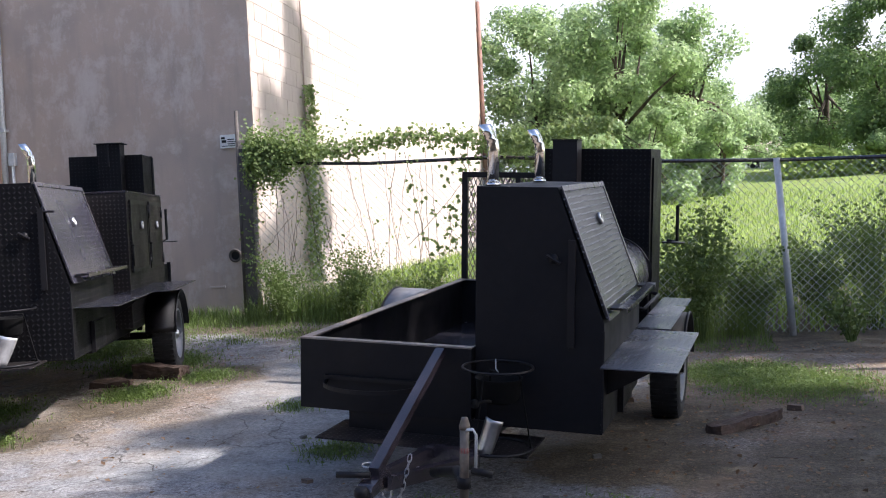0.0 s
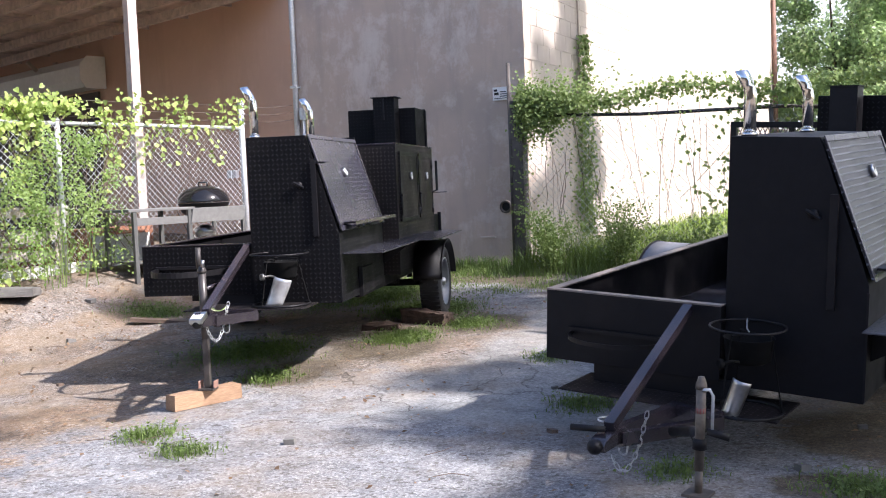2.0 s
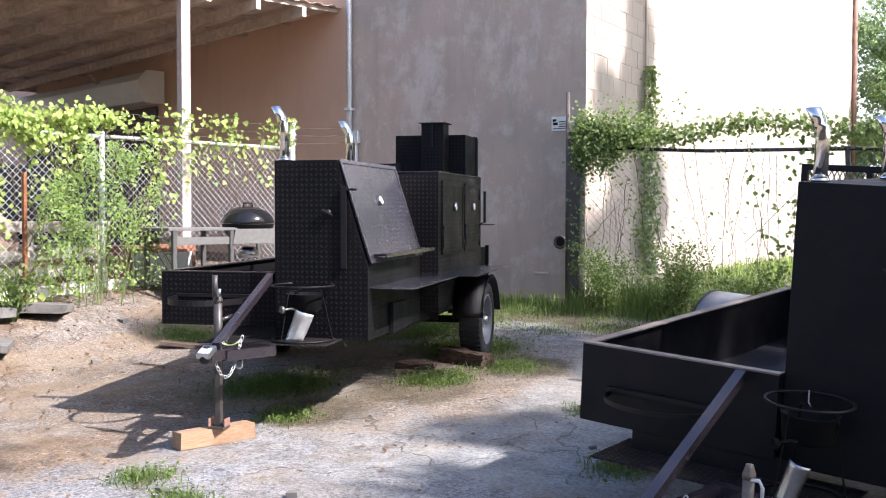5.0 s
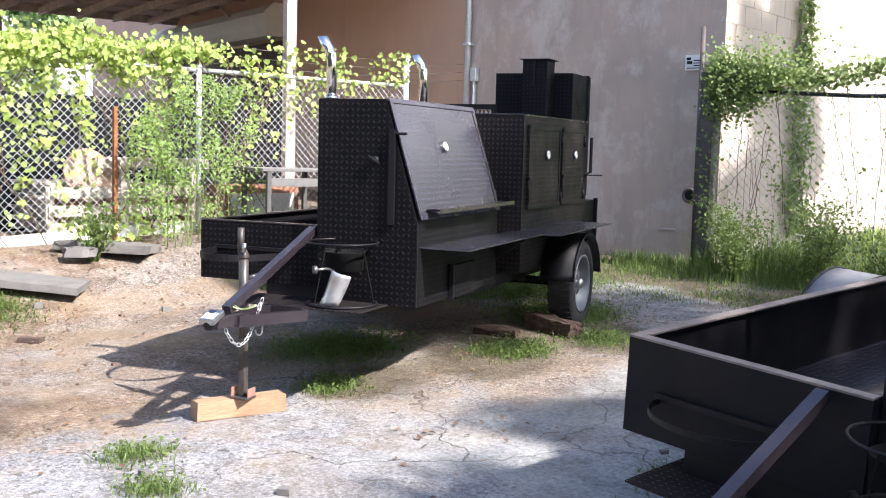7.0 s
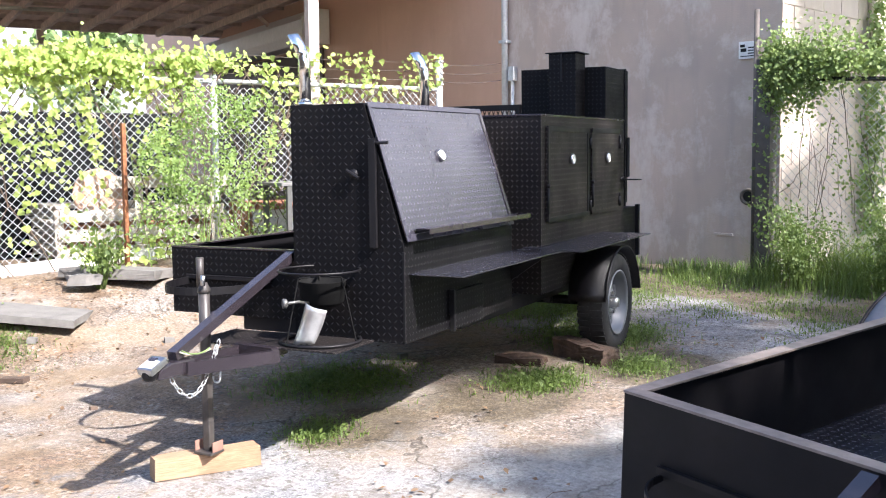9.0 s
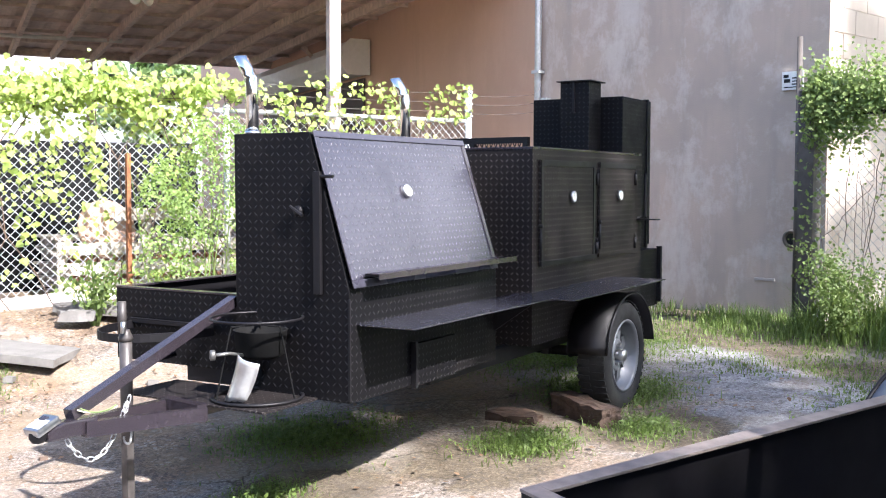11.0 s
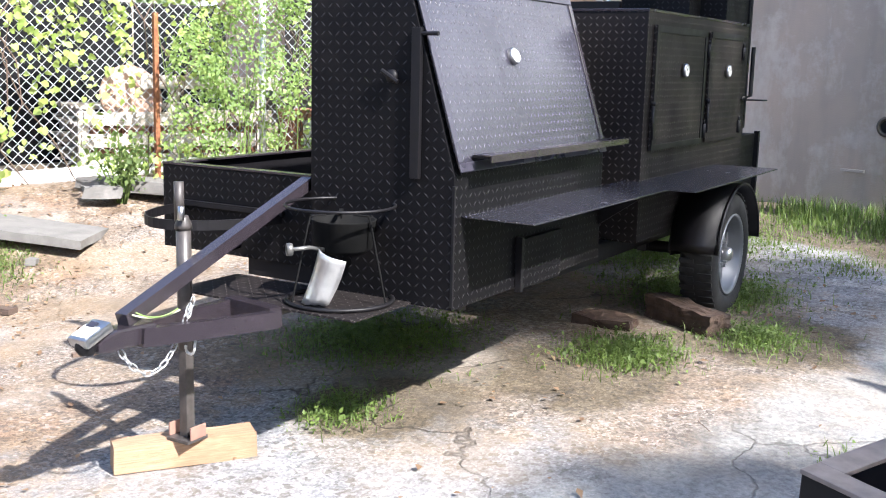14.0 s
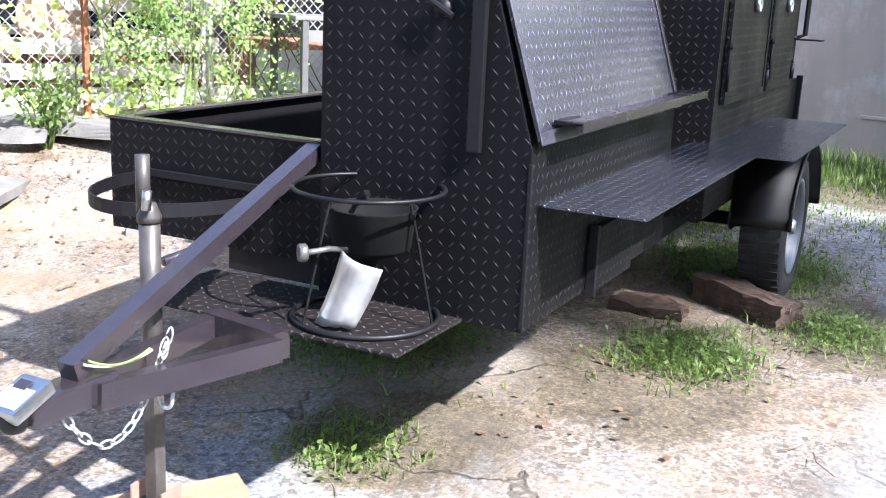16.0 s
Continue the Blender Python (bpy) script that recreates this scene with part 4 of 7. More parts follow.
    gas_ring_burner(T, P["burn_x"], P["burn_y"], z, P["burn_top"], P["burn_r"], P.get("shield", 1.0), P.get("shield_mat", M_SHIELD), P.get("knob_mat", M_KNOB))
    return tongue


def smoker_box(T, P):
    """Upright cooker box with a slanted door, fittings and chrome stacks."""
    w, flat, zt, zd, zb, L = P["box_w"], P["box_flat"], P["box_top"], P["door_bot"], P["box_bot"], P["box_len"]
    xt = -w + flat
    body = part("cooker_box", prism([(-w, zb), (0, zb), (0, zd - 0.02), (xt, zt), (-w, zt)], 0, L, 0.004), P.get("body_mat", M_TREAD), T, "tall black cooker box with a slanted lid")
    # slanted door
    dv = Vector((-xt, 0, zd - zt))
    dv_n = dv.normalized()
    nrm = Vector((-dv_n.z, 0, dv_n.x))
    y0, y1 = P["door_y0"], P["door_y1"]
    top, bot = Vector((xt, 0, zt)), Vector((0.004, 0, zd))

    def slab(a, b, ya, yb, lift, thick):
        bm = bmesh.new()
        q = []
        for l in (lift, lift + thick):
            for p, y in ((a, ya), (a, yb), (b, yb), (b, ya)):
                v = p + nrm * l
                q.append(bm.verts.new((v.x, y, v.z)))
        for f in ((0, 1, 2, 3), (7, 6, 5, 4), (0, 4, 5, 1), (1, 5, 6, 2), (2, 6, 7, 3), (3, 7, 4, 0)):
            bm.faces.new([q[i] for i in f])
        bmesh.ops.bevel(bm, geom=list(bm.edges), offset=0.002, segments=1, affect="EDGES")
        return bm

    e = (bot - top) / (bot - top).length
    door = part("door", slab(top + e * 0.012, bot, y0 + 0.012, y1 - 0.012, 0.003, 0.012), P.get("door_mat", M_TREAD_DOOR), T, "slanted tread-plate door with sky sheen in its colour")
    fw = 0.028
    for a, b, ya, yb in ((top, top + e * fw, y0, y1), (bot - e * fw * 0.8, bot + e * 0.01, y0, y1), (top + e * fw, bot - e * fw * 0.8, y0, y0 + fw), (top + e * fw, bot - e * fw * 0.8, y1 - fw, y1)):
        part("door_frame", slab(a, b, ya, yb, 0.0152, 0.006), M_BROWN if ya > (y0 + y1) / 2 else P["frame_mat"], door, "flat steel door edging")
    tp = top + e * ((bot - top).length * P["thermo_s"]) + nrm * 0.017
    thermometer(door, (tp.x, P["thermo_y"], tp.z), nrm)
    # angle-iron handle on the lower edge
    hx, hz = bot.x + nrm.x * 0.02, bot.z + nrm.z * 0.02
    hz += P["handle_dz"]
    hy0, hy1 = P["handle_y0"], P["handle_y1"]
    handle = part("handle", box(hx + 0.03, hx + 0.075, hy0, hy1, hz + 0.012, hz + 0.017, 0.001), M_BROWN, door, "long angle-iron door handle")
    part("handle_lip", box(hx + 0.071, hx + 0.076, hy0, hy1, hz - 0.008, hz + 0.012, 0.001), M_BROWN, handle)
    for yy in (hy0 + 0.02, hy1 - 0.14):
        part("bracket", box(hx - 0.01, hx + 0.05, yy, yy + 0.13, hz + 0.002, hz + 0.013, 0.002), M_BLACK, handle)
    # counterweight strip, peg and latch on the front
    sx = P["strip_x"]
    part("front_strip", box(sx, sx + 0.035, -0.02, -0.002, P["strip_z0"], P["strip_z1"], 0.003), M_BLACK, T, "upright angle strip")
    if P.get("peg", True):
        part("peg", tube([(sx + 0.03, -0.01, P["strip_z1"] - 0.02), (sx + 0.10, -0.012, P["strip_z1"] - 0.02)], 0.007, 8), M_BLACK, T)
    lx, lz = P["latch"]
    lat = part("damper_latch", cyl((lx, -0.006, lz), (0, 1, 0), 0.022, 0.012, 16), M_BLACK, T, "small steel damper latch", True)
    part("lever", tube([(lx - 0.03, -0.02, lz + 0.018), (lx + 0.035, -0.022, lz - 0.018)], 0.008, 8), M_BLACK, lat)
    # top edge seam and corner bead
    part("corner_bead", box(-0.006, 0.004, -0.003, 0.006, zb + 0.01, zd - 0.05, 0.002), M_BLACK, T)
    for s in P["stacks"]:
        stack_pipe(T, s[0], s[1], zt, P["stack_h"])
    # ash flap on the flank
    f0, f1, fz0, fz1 = P["flap"]
    flap = part("ash_door", box(0.001, 0.024, f0, f1, fz0, fz1, 0.002), M_TREAD, T, "small hinged ash door")
    part("flap_edge", box(0.002, 0.03, f0 - 0.012, f0 + 0.006, fz0 - 0.01, fz1 + 0.01, 0.002), M_BLACK, flap)
    return body


def running_gear(T, P):
    r, wy, wz = P["wheel_r"], P["wheel_y"], P["wheel_z"]
    for sx, side in ((P["wheel_x"], 1), (P["wheel_x2"], -1)):
        wheel_group(T, sx, wy, wz, r, side)
        # folded fender: flat top and sloped ends, with a rim bead
        x0, x1 = sx - 0.12, sx + 0.115
        if side < 0:
            x0, x1 = sx - 0.115, sx + 0.12
        R = r + 0.045 + (P.get("fender_up", 0.0) if side < 0 else 0.0)
        prof = [(wy + R * math.cos(a) * 1.02, wz + R * math.sin(a)) for a in (radians(172 - 164 * k / 24) for k in range(25))]
        bm = bmesh.new()
        inn = [(wy + (p[0] - wy) * 0.975, wz + (p[1] - wz) * 0.975) for p in prof]
        vo = [[bm.verts.new((x, p[0], p[1])) for p in q] for x in (x0, x1) for q in (prof, inn)]
        for k in range(24):
            bm.faces.new([vo[0][k], vo[0][k + 1], vo[2][k + 1], vo[2][k]])
            bm.faces.new([vo[1][k + 1], vo[1][k], vo[3][k], vo[3][k + 1]])
            bm.faces.new([vo[0][k + 1], vo[0][k], vo[1][k], vo[1][k + 1]])
            bm.faces.new([vo[2][k], vo[2][k + 1], vo[3][k + 1], vo[3][k]])
        for k in (0, 24):
            bm.faces.new([vo[0][k], vo[2][k], vo[3][k], vo[1][k]])
        fm = P.get("fender_mat", M_BLACK) if side < 0 else M_BLACK
        fender = part("fender", bm, fm, T, "rounded steel fender with sunlight in its grey" if fm is not M_BLACK else "rounded black steel fender", True)
        edge = x1 if side > 0 else x0
        part("fender_bead", tube([(edge, p[0], p[1]) for p in prof], 0.008, 6), M_BLACK, fender, "", True)
        back = x0 if side > 0 else x1
        part("fender_side", prism([(p[0], p[1]) for p in prof] + [(wy + R * 0.9, wz + 0.02), (wy - R * 0.9, wz + 0.02)], back - 0.004, back + 0.004, 0, "x"), M_BLACK, fender)
    part("axle", tube([(P["wheel_x2"], wy, wz), (P["wheel_x"], wy, wz)], 0.03, 12), M_BLACK, T, "", True)
    zf = P["frame_z"]
    for x in (P["tray_x0"] + 0.08, -0.08):
        part("frame_rail", box(x - 0.025, x + 0.025, 0.7, P["frame_len"], zf - 0.08, zf, 0.004), M_BLACK, T, "black steel frame rail")
    for y in (0.9, 1.8, 2.6):
        if y < P["frame_len"]:
            part("cross_member", box(P["tray_x0"] + 0.1, -0.1, y - 0.025, y + 0.025, zf - 0.07, zf - 0.005, 0.004), M_BLACK, T)
    for y in (wy - 0.28, wy + 0.28):
        part("spring_hanger", box(-0.10, -0.055, y - 0.02, y + 0.02, wz + 0.02, zf - 0.08, 0.003), M_BLACK, T)


def shelves(T, P):
    for y0, y1, x0, x1, z, n in P["shelves"]:
        part("side_shelf", box(x0, x1, y0, y1, z - 0.006, z, 0.0015), P.get("shelf_mat", M_SHELF), T, "tread-plate side shelf with sky sheen in its grey")
    for y0, y1, x1, z in P["shelf_brackets"]:
        part("shelf_bracket", prism([(0.0, z - 0.008), (x1, z - 0.008), (0.0, z - 0.16)], y0, y1, 0.001), M_BLACK, T)


def oven_unit(T, P):
    """Warming cabinet with two doors, the smoke chamber above it and the square flue."""
    y0, y1, z0, z1, xo, xi = P["oven"]
    oven = part("warming_cabinet", box(xi, xo, y0, y1, z0, z1, 0.004), M_TREAD_WARM, T, "black tread-plate warming cabinet with two doors")
    part("top_edge", box(xi, xo + 0.003, y0 - 0.003, y1, z1, z1 + 0.012, 0.002), M_BROWN, oven)
    for k, (a, b, zz0, zz1) in enumerate(P["oven_doors"]):
        door = part("door", box(xo + 0.003, xo + 0.015, a, b, zz0, zz1, 0.002), M_TREAD_WARM, oven, "tread-plate cabinet door with flat edging")
        edging = ((a, b, zz1 - 0.032, zz1), (a, b, zz0, zz0 + 0.025), (a, a + 0.025, zz0 + 0.025, zz1 - 0.032), (b - 0.025, b, zz0 + 0.025, zz1 - 0.032))
        for q in edging if k == 0 else edging[:1]:
            part("door_frame", box(xo + 0.015, xo + 0.02, *q, 0.001), M_BLACK, door, "black flat-bar edging")
        thermometer(door, (xo + 0.02, P["oven_dials"][k], P["dial_z"]), (1, 0, 0))
        hy = b + 0.02 if k == 0 else b - 0.004
        for zz in (zz0 + 0.06, zz1 - 0.1):
            hinge = part("hinge", cyl((xo + 0.022, hy, zz), (0, 0, 1), 0.010, 0.07, 12), M_BLACK, door, "barrel hinge", True)
            part("pin", cyl((xo + 0.022, hy, zz + 0.045), (0, 0, 1), 0.005, 0.02, 8), M_BLACK, hinge, "", True)
        bar = part("latch_bar", tube([(xo + 0.026, a - 0.02, zz0 + 0.05), (xo + 0.026, a - 0.02, zz0 + 0.2)], 0.007, 8), M_BLACK, door, "black latch bar", True)
        part("latch_knob", cyl((xo + 0.026, a - 0.02, zz0 + 0.21), (1, 0, 0), 0.010, 0.02, 12), M_BLACK, bar, "", True)
    # square flue with cap in front of the smoke chamber
    cx0, cx1, cy0, cy1, cz0, cz1 = P["chamber"]
    ch = part("smoke_chamber", box(cx0, cx1, cy0, cy1, cz0, cz1, 0.005), M_TREAD, T, "upright black tread-plate smoke chamber")
    part("rear_edge", box(cx1 - 0.03, cx1 + 0.012, cy1 - 0.012, cy1 + 0.012, P["rear_z"], cz1 + 0.008, 0.002), M_BLACK, ch)
    fx, fy, fw, fz0, fz1 = P["flue"]
    flue = part("flue", box(fx, fx + fw, fy, fy + fw, fz0, fz1, 0.003), M_TREAD, T, "square black flue with a flat cap")
    part("cap", box(fx - 0.02, fx + fw + 0.025, fy - 0.02, fy + fw + 0.02, fz1, fz1 + 0.006, 0.001), M_BLACK, flue)
    part("damper", box(fx + fw * 0.45, fx + fw * 0.52, fy - 0.012, fy - 0.001, fz1 - 0.20, fz1, 0.002), M_BLACK, flue)
    for q in P["rear_fittings"]:
        part(q[0], q[1], q[2], T, q[3])


def build_trailer(P, m, label):
    T = empty("smoker_trailer", m, label, "barbecue trailer", "smoker trailers in the yard")
    smoker_box(T, P)
    tray_parts(T, P)
    tongue_parts(T, P)
    shelves(T, P)
    running_gear(T, P)
    if P["kind"] == "cabinet":
        oven_unit(T, P)
    else:
        drum_unit(T, P)
    return T


def drum_unit(T, P):
    """Round firebox barrel behind the box and a tall smoke chamber at the tail."""
    cx, cz, r, y0, y1 = P["drum"]
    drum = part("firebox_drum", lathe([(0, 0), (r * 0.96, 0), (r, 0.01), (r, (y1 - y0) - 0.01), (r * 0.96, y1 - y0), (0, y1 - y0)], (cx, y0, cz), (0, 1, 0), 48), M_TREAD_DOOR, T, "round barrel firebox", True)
    for yy in (y0 + 0.03, y1 - 0.03):
        part("hoop", tube([(cx + (r + 0.003) * math.cos(q), yy, cz + (r + 0.003) * math.sin(q)) for q in (2 * math.pi * k / 40 for k in range(40))], 0, closed=True, flat=(0.03, 0.008)), M_BLACK, drum)
    part("drum_handle", tube([(cx + r * 0.93, y0 + 0.12, cz - 0.1), (cx + r + 0.07, y0 + 0.12, cz - 0.12), (cx + r + 0.07, y1 - 0.12, cz - 0.12), (cx + r * 0.93, y1 - 0.12, cz - 0.1)], 0.011, 8), M_BLACK, drum, "round bar handle", True)
    cx0, cx1, cy0, cy1, cz0, cz1 = P["chamber"]
    ch = part("smoke_chamber", box(cx0, cx1, cy0, cy1, cz0, cz1, 0.005), M_TREAD, T, "tall black tread-plate smoke chamber")
    part("chamber_door", box(cx1 + 0.002, cx1 + 0.014, cy0 + 0.06, cy1 - 0.04, cz0 + 0.1, cz1 - 0.06, 0.002), M_TREAD, ch)
    fx, fy, fw, fz0, fz1 = P["flue"]
    flue = part("flue", box(fx, fx + fw, fy, fy + fw, fz0, fz1, 0.003), M_BLACK, T, "square black flue with a flat cap")
    part("cap", box(fx - 0.008, fx + fw + 0.008, fy - 0.008, fy + fw + 0.008, fz1, fz1 + 0.006, 0.001), M_BLACK, flue)
    for q in P["rear_fittings"]:
        part(q[0], q[1], q[2], T, q[3])


M_RED_LABEL = simple("red_label", (0.22, 0.05, 0.04), 0.5)
M_JACK_DARK = simple("dark_jack_paint", (0.055, 0.049, 0.046), 0.42, 0.1, 0.3, 30, 0.15)
M_JACK = simple("worn_jack_steel", (0.16, 0.135, 0.11), 0.5, 0.4, 0.35, 30, 0.2)
PB = dict(
    kind="cabinet", box_w=0.595, box_flat=0.40, box_top=1.655, door_bot=1.035, box_bot=0.566, box_len=1.235, door_y0=0.0, door_y1=1.21,
    thermo_s=0.40, thermo_y=0.565, handle_dz=0.03, handle_y0=0.07, handle_y1=1.27, strip_x=-0.165, strip_z0=1.0, strip_z1=1.495, latch=(-0.25, 1.335),
    stacks=[(-0.56, 0.075), (-0.515, 1.20)], stack_h=0.33, flap=(0.46, 0.80, 0.565, 0.75), frame_mat=M_DOORFLAT,
    tray_x0=-1.385, tray_x1=-0.598, tray_y0=0.05, tray_len=2.75, tray_bot=0.63, tray_top=0.965, rim=M_BROWN, strap_x=-1.02, strap_half=0.25, strap_out=0.36, strap_dz=0.0,
    gate_y=2.77, gate_top=1.73, gate_x1=-0.60, tip_up=0.035, mesh_mat=M_BLACK, mid=-0.72, tip_dx=0.17, tip_y=-0.975, tongue_z=0.555, arm_x=-0.635, lock=True,
    skirt_x0=-0.95, jack_x=-0.748, jack_y=-0.474, jack_mid=0.84, jack_low=0.42, jack_foot=0.115, jack_mat=M_JACK_DARK, jack_square=True, jack_r=0.025, jack_label="dark grey drop-leg jack on a timber block",
    jack_extra=[("handle_tube", [(-0.765, -0.474, 0.85), (-0.765, -0.474, 0.98)], 0.017, M_JACK_DARK), ("pin", [(-0.728, -0.505, 0.86), (-0.724, -0.505, 0.905)], 0.011, M_STEEL), ("stub", [(-0.748, -0.43, 0.72), (-0.728, -0.23, 0.74)], 0.012, M_BROWN)],
    chains=[("a", (-0.514, -0.69, 0.63), (-0.545, -0.94, 0.565), 0.135), ("b", (-0.509, -0.68, 0.65), (-0.514, -0.695, 0.60), 0.0)], hook=(-0.513, -0.66, 0.50),
    deck=(-0.95, -0.160, -0.33, 0.0, 0.575), burn_x=-0.362, burn_y=-0.135, burn_top=0.905, burn_r=0.185,
    shelves=[(0.05, 1.298, 0.0, 0.275, 0.882, 1), (1.30, 2.62, 0.0, 0.40, 0.882, 2)], shelf_brackets=[(1.22, 1.23, 0.22, 0.874)],
    wheel_r=0.315, wheel_y=2.27, wheel_z=0.465, wheel_x=0.205, wheel_x2=-1.53, frame_z=0.60, frame_len=3.35,
    oven=(1.50, 3.09, 0.60, 1.625, 0.07, -0.58), oven_doors=[(1.57, 2.285, 1.015, 1.57), (2.36, 2.93, 1.015, 1.57)], oven_dials=[1.955, 2.65], dial_z=1.375,
    chamber=(-0.72, -0.075, 3.12, 3.57, 0.62, 2.015), rear_z=1.0, flue=(-0.43, 2.925, 0.20, 1.63, 2.105),
    rear_fittings=[("tail_base", box(-0.58, 0.03, 3.092, 3.54, 0.62, 1.005, 0.004), M_TREAD, "low tread-plate tail box"),
                   ("rear_rail", tube([(0.04, 3.53, 1.02), (0.04, 3.53, 0.99), (0.04, 3.53, 0.64)], 0, flat=(0.03, 0.03)), M_BLACK, ""),
                   ("tail_post", tube([(-0.075, 3.59, 1.03), (-0.075, 3.59, 2.01)], 0, flat=(0.03, 0.03)), M_BLACK, ""),
                   ("door_bar", tube([(0.072, 3.02, 1.225), (0.115, 3.04, 1.24), (0.115, 3.04, 1.51)], 0.012, 8), M_BLACK, "upright black handle bar"),
                   ("peg_shelf", box(0.068, 0.20, 3.0, 3.085, 1.215, 1.222, 0.001), M_BLACK, "")],
)
build_trailer(PB, pose(-2.613, 5.997, 0.0, 0.4, 0, 16.5), "black smoker trailer with slanted cooker, two-door cabinet and chrome stacks")

PA = dict(PB)
PA.update(
    skirt_x0=-1.25, kind="drum", body_mat=M_BLACK_FLAT, peg=False, box_w=0.614, box_flat=0.387, box_top=1.69, door_bot=1.085, box_bot=0.55, box_len=1.2, door_y1=1.12, jack_square=False, thermo_s=0.30, thermo_y=0.63, handle_y0=0.05, handle_y1=1.15,
    strip_x=-0.17, strip_z0=0.95, strip_z1=1.45, stacks=[(-0.55, 0.06), (-0.53, 0.95)], fender_mat=M_FENDER_LIT, door_mat=M_DOOR_SHEEN, shelf_mat=M_SHELF_SHEEN, strap_h=0.02, shield=0.72, knob_mat=M_IRON, shield_mat=M_STEEL, jack_r=0.018, stack_h=0.285, fender_up=0.07, tip_up=0.02, frame_mat=M_DOORFLAT, latch=(-0.24, 1.36),
    tray_x0=-1.507, tray_x1=-0.617, tray_y0=-0.05, tray_len=2.66, tray_bot=0.575, tray_top=0.925, rim=M_EDGE, strap_x=-1.12, strap_half=0.24, strap_out=0.20, strap_dz=-0.03,
    gate_y=2.68, gate_top=1.70, gate_x1=-0.66, mesh_mat=M_EDGE, mid=-0.76, tip_dx=0.0, tip_y=-0.98, tongue_z=0.50, arm_x=-0.765, lock=False,
    caster=True, jack_x=-0.35, jack_y=-1.03, jack_mid=0.82, jack_low=0.50, jack_foot=0.415, jack_mat=M_JACK, jack_label="worn grey-brown screw jack",
    jack_extra=[("crank", [(-0.35, -1.04, 0.805), (-0.312, -1.045, 0.81), (-0.30, -1.045, 0.79), (-0.30, -1.045, 0.655)], 0.006, M_GALV), ("handle", [(-0.315, -1.045, 0.655), (-0.235, -1.045, 0.645)], 0.014, M_BLACK), ("label_band", [(-0.35, -1.03, 0.715), (-0.35, -1.03, 0.735)], 0.0186, M_RED_LABEL),
                ("mount_bar", [(-0.35, -1.03, 0.60), (-0.42, -0.9, 0.60), (-0.58, -0.70, 0.52)], 0.022, M_BLACK), ("mount_clamp", [(-0.35, -1.03, 0.58), (-0.35, -1.03, 0.62)], 0.027, M_BLACK)],
    chains=[("a", (-0.653, -0.8, 0.60), (-0.795, -0.82, 0.42), 0.14)], hook=(-0.73, -0.8, 0.44),
    deck=(-1.33, -0.29, -0.26, 0.10, 0.49), burn_x=-0.455, burn_y=-0.17, burn_top=0.87, burn_r=0.162,
    shelves=[(-0.10, 1.05, 0.0, 0.345, 0.885, 1), (1.07, 2.42, 0.0, 0.19, 0.89, 2)], shelf_brackets=[(0.1, 0.11, 0.26, 0.878)],
    wheel_y=1.95, wheel_z=0.50, wheel_x=0.10, wheel_x2=-1.64, frame_len=3.0,
    drum=(-0.30, 1.07, 0.235, 1.25, 2.2), chamber=(-0.85, -0.10, 2.4, 2.95, 0.62, 1.89), flue=(-0.73, 2.2, 0.165, 1.60, 1.945),
    rear_fittings=[("door_bar", tube([(-0.02, 2.75, 1.25), (0.05, 2.75, 1.25), (0.05, 2.75, 1.5)], 0.012, 8), M_BLACK, "upright black handle bar"), ("peg_shelf", box(-0.05, 0.10, 2.7, 2.8, 1.235, 1.242, 0.001), M_BLACK, "")],
)
TA = build_trailer(PA, pose(0.553, 5.045, -0.271, 2.33, 4.09, -7.64), "black smoker trailer leaning sideways with pale-rimmed tray and barrel firebox")


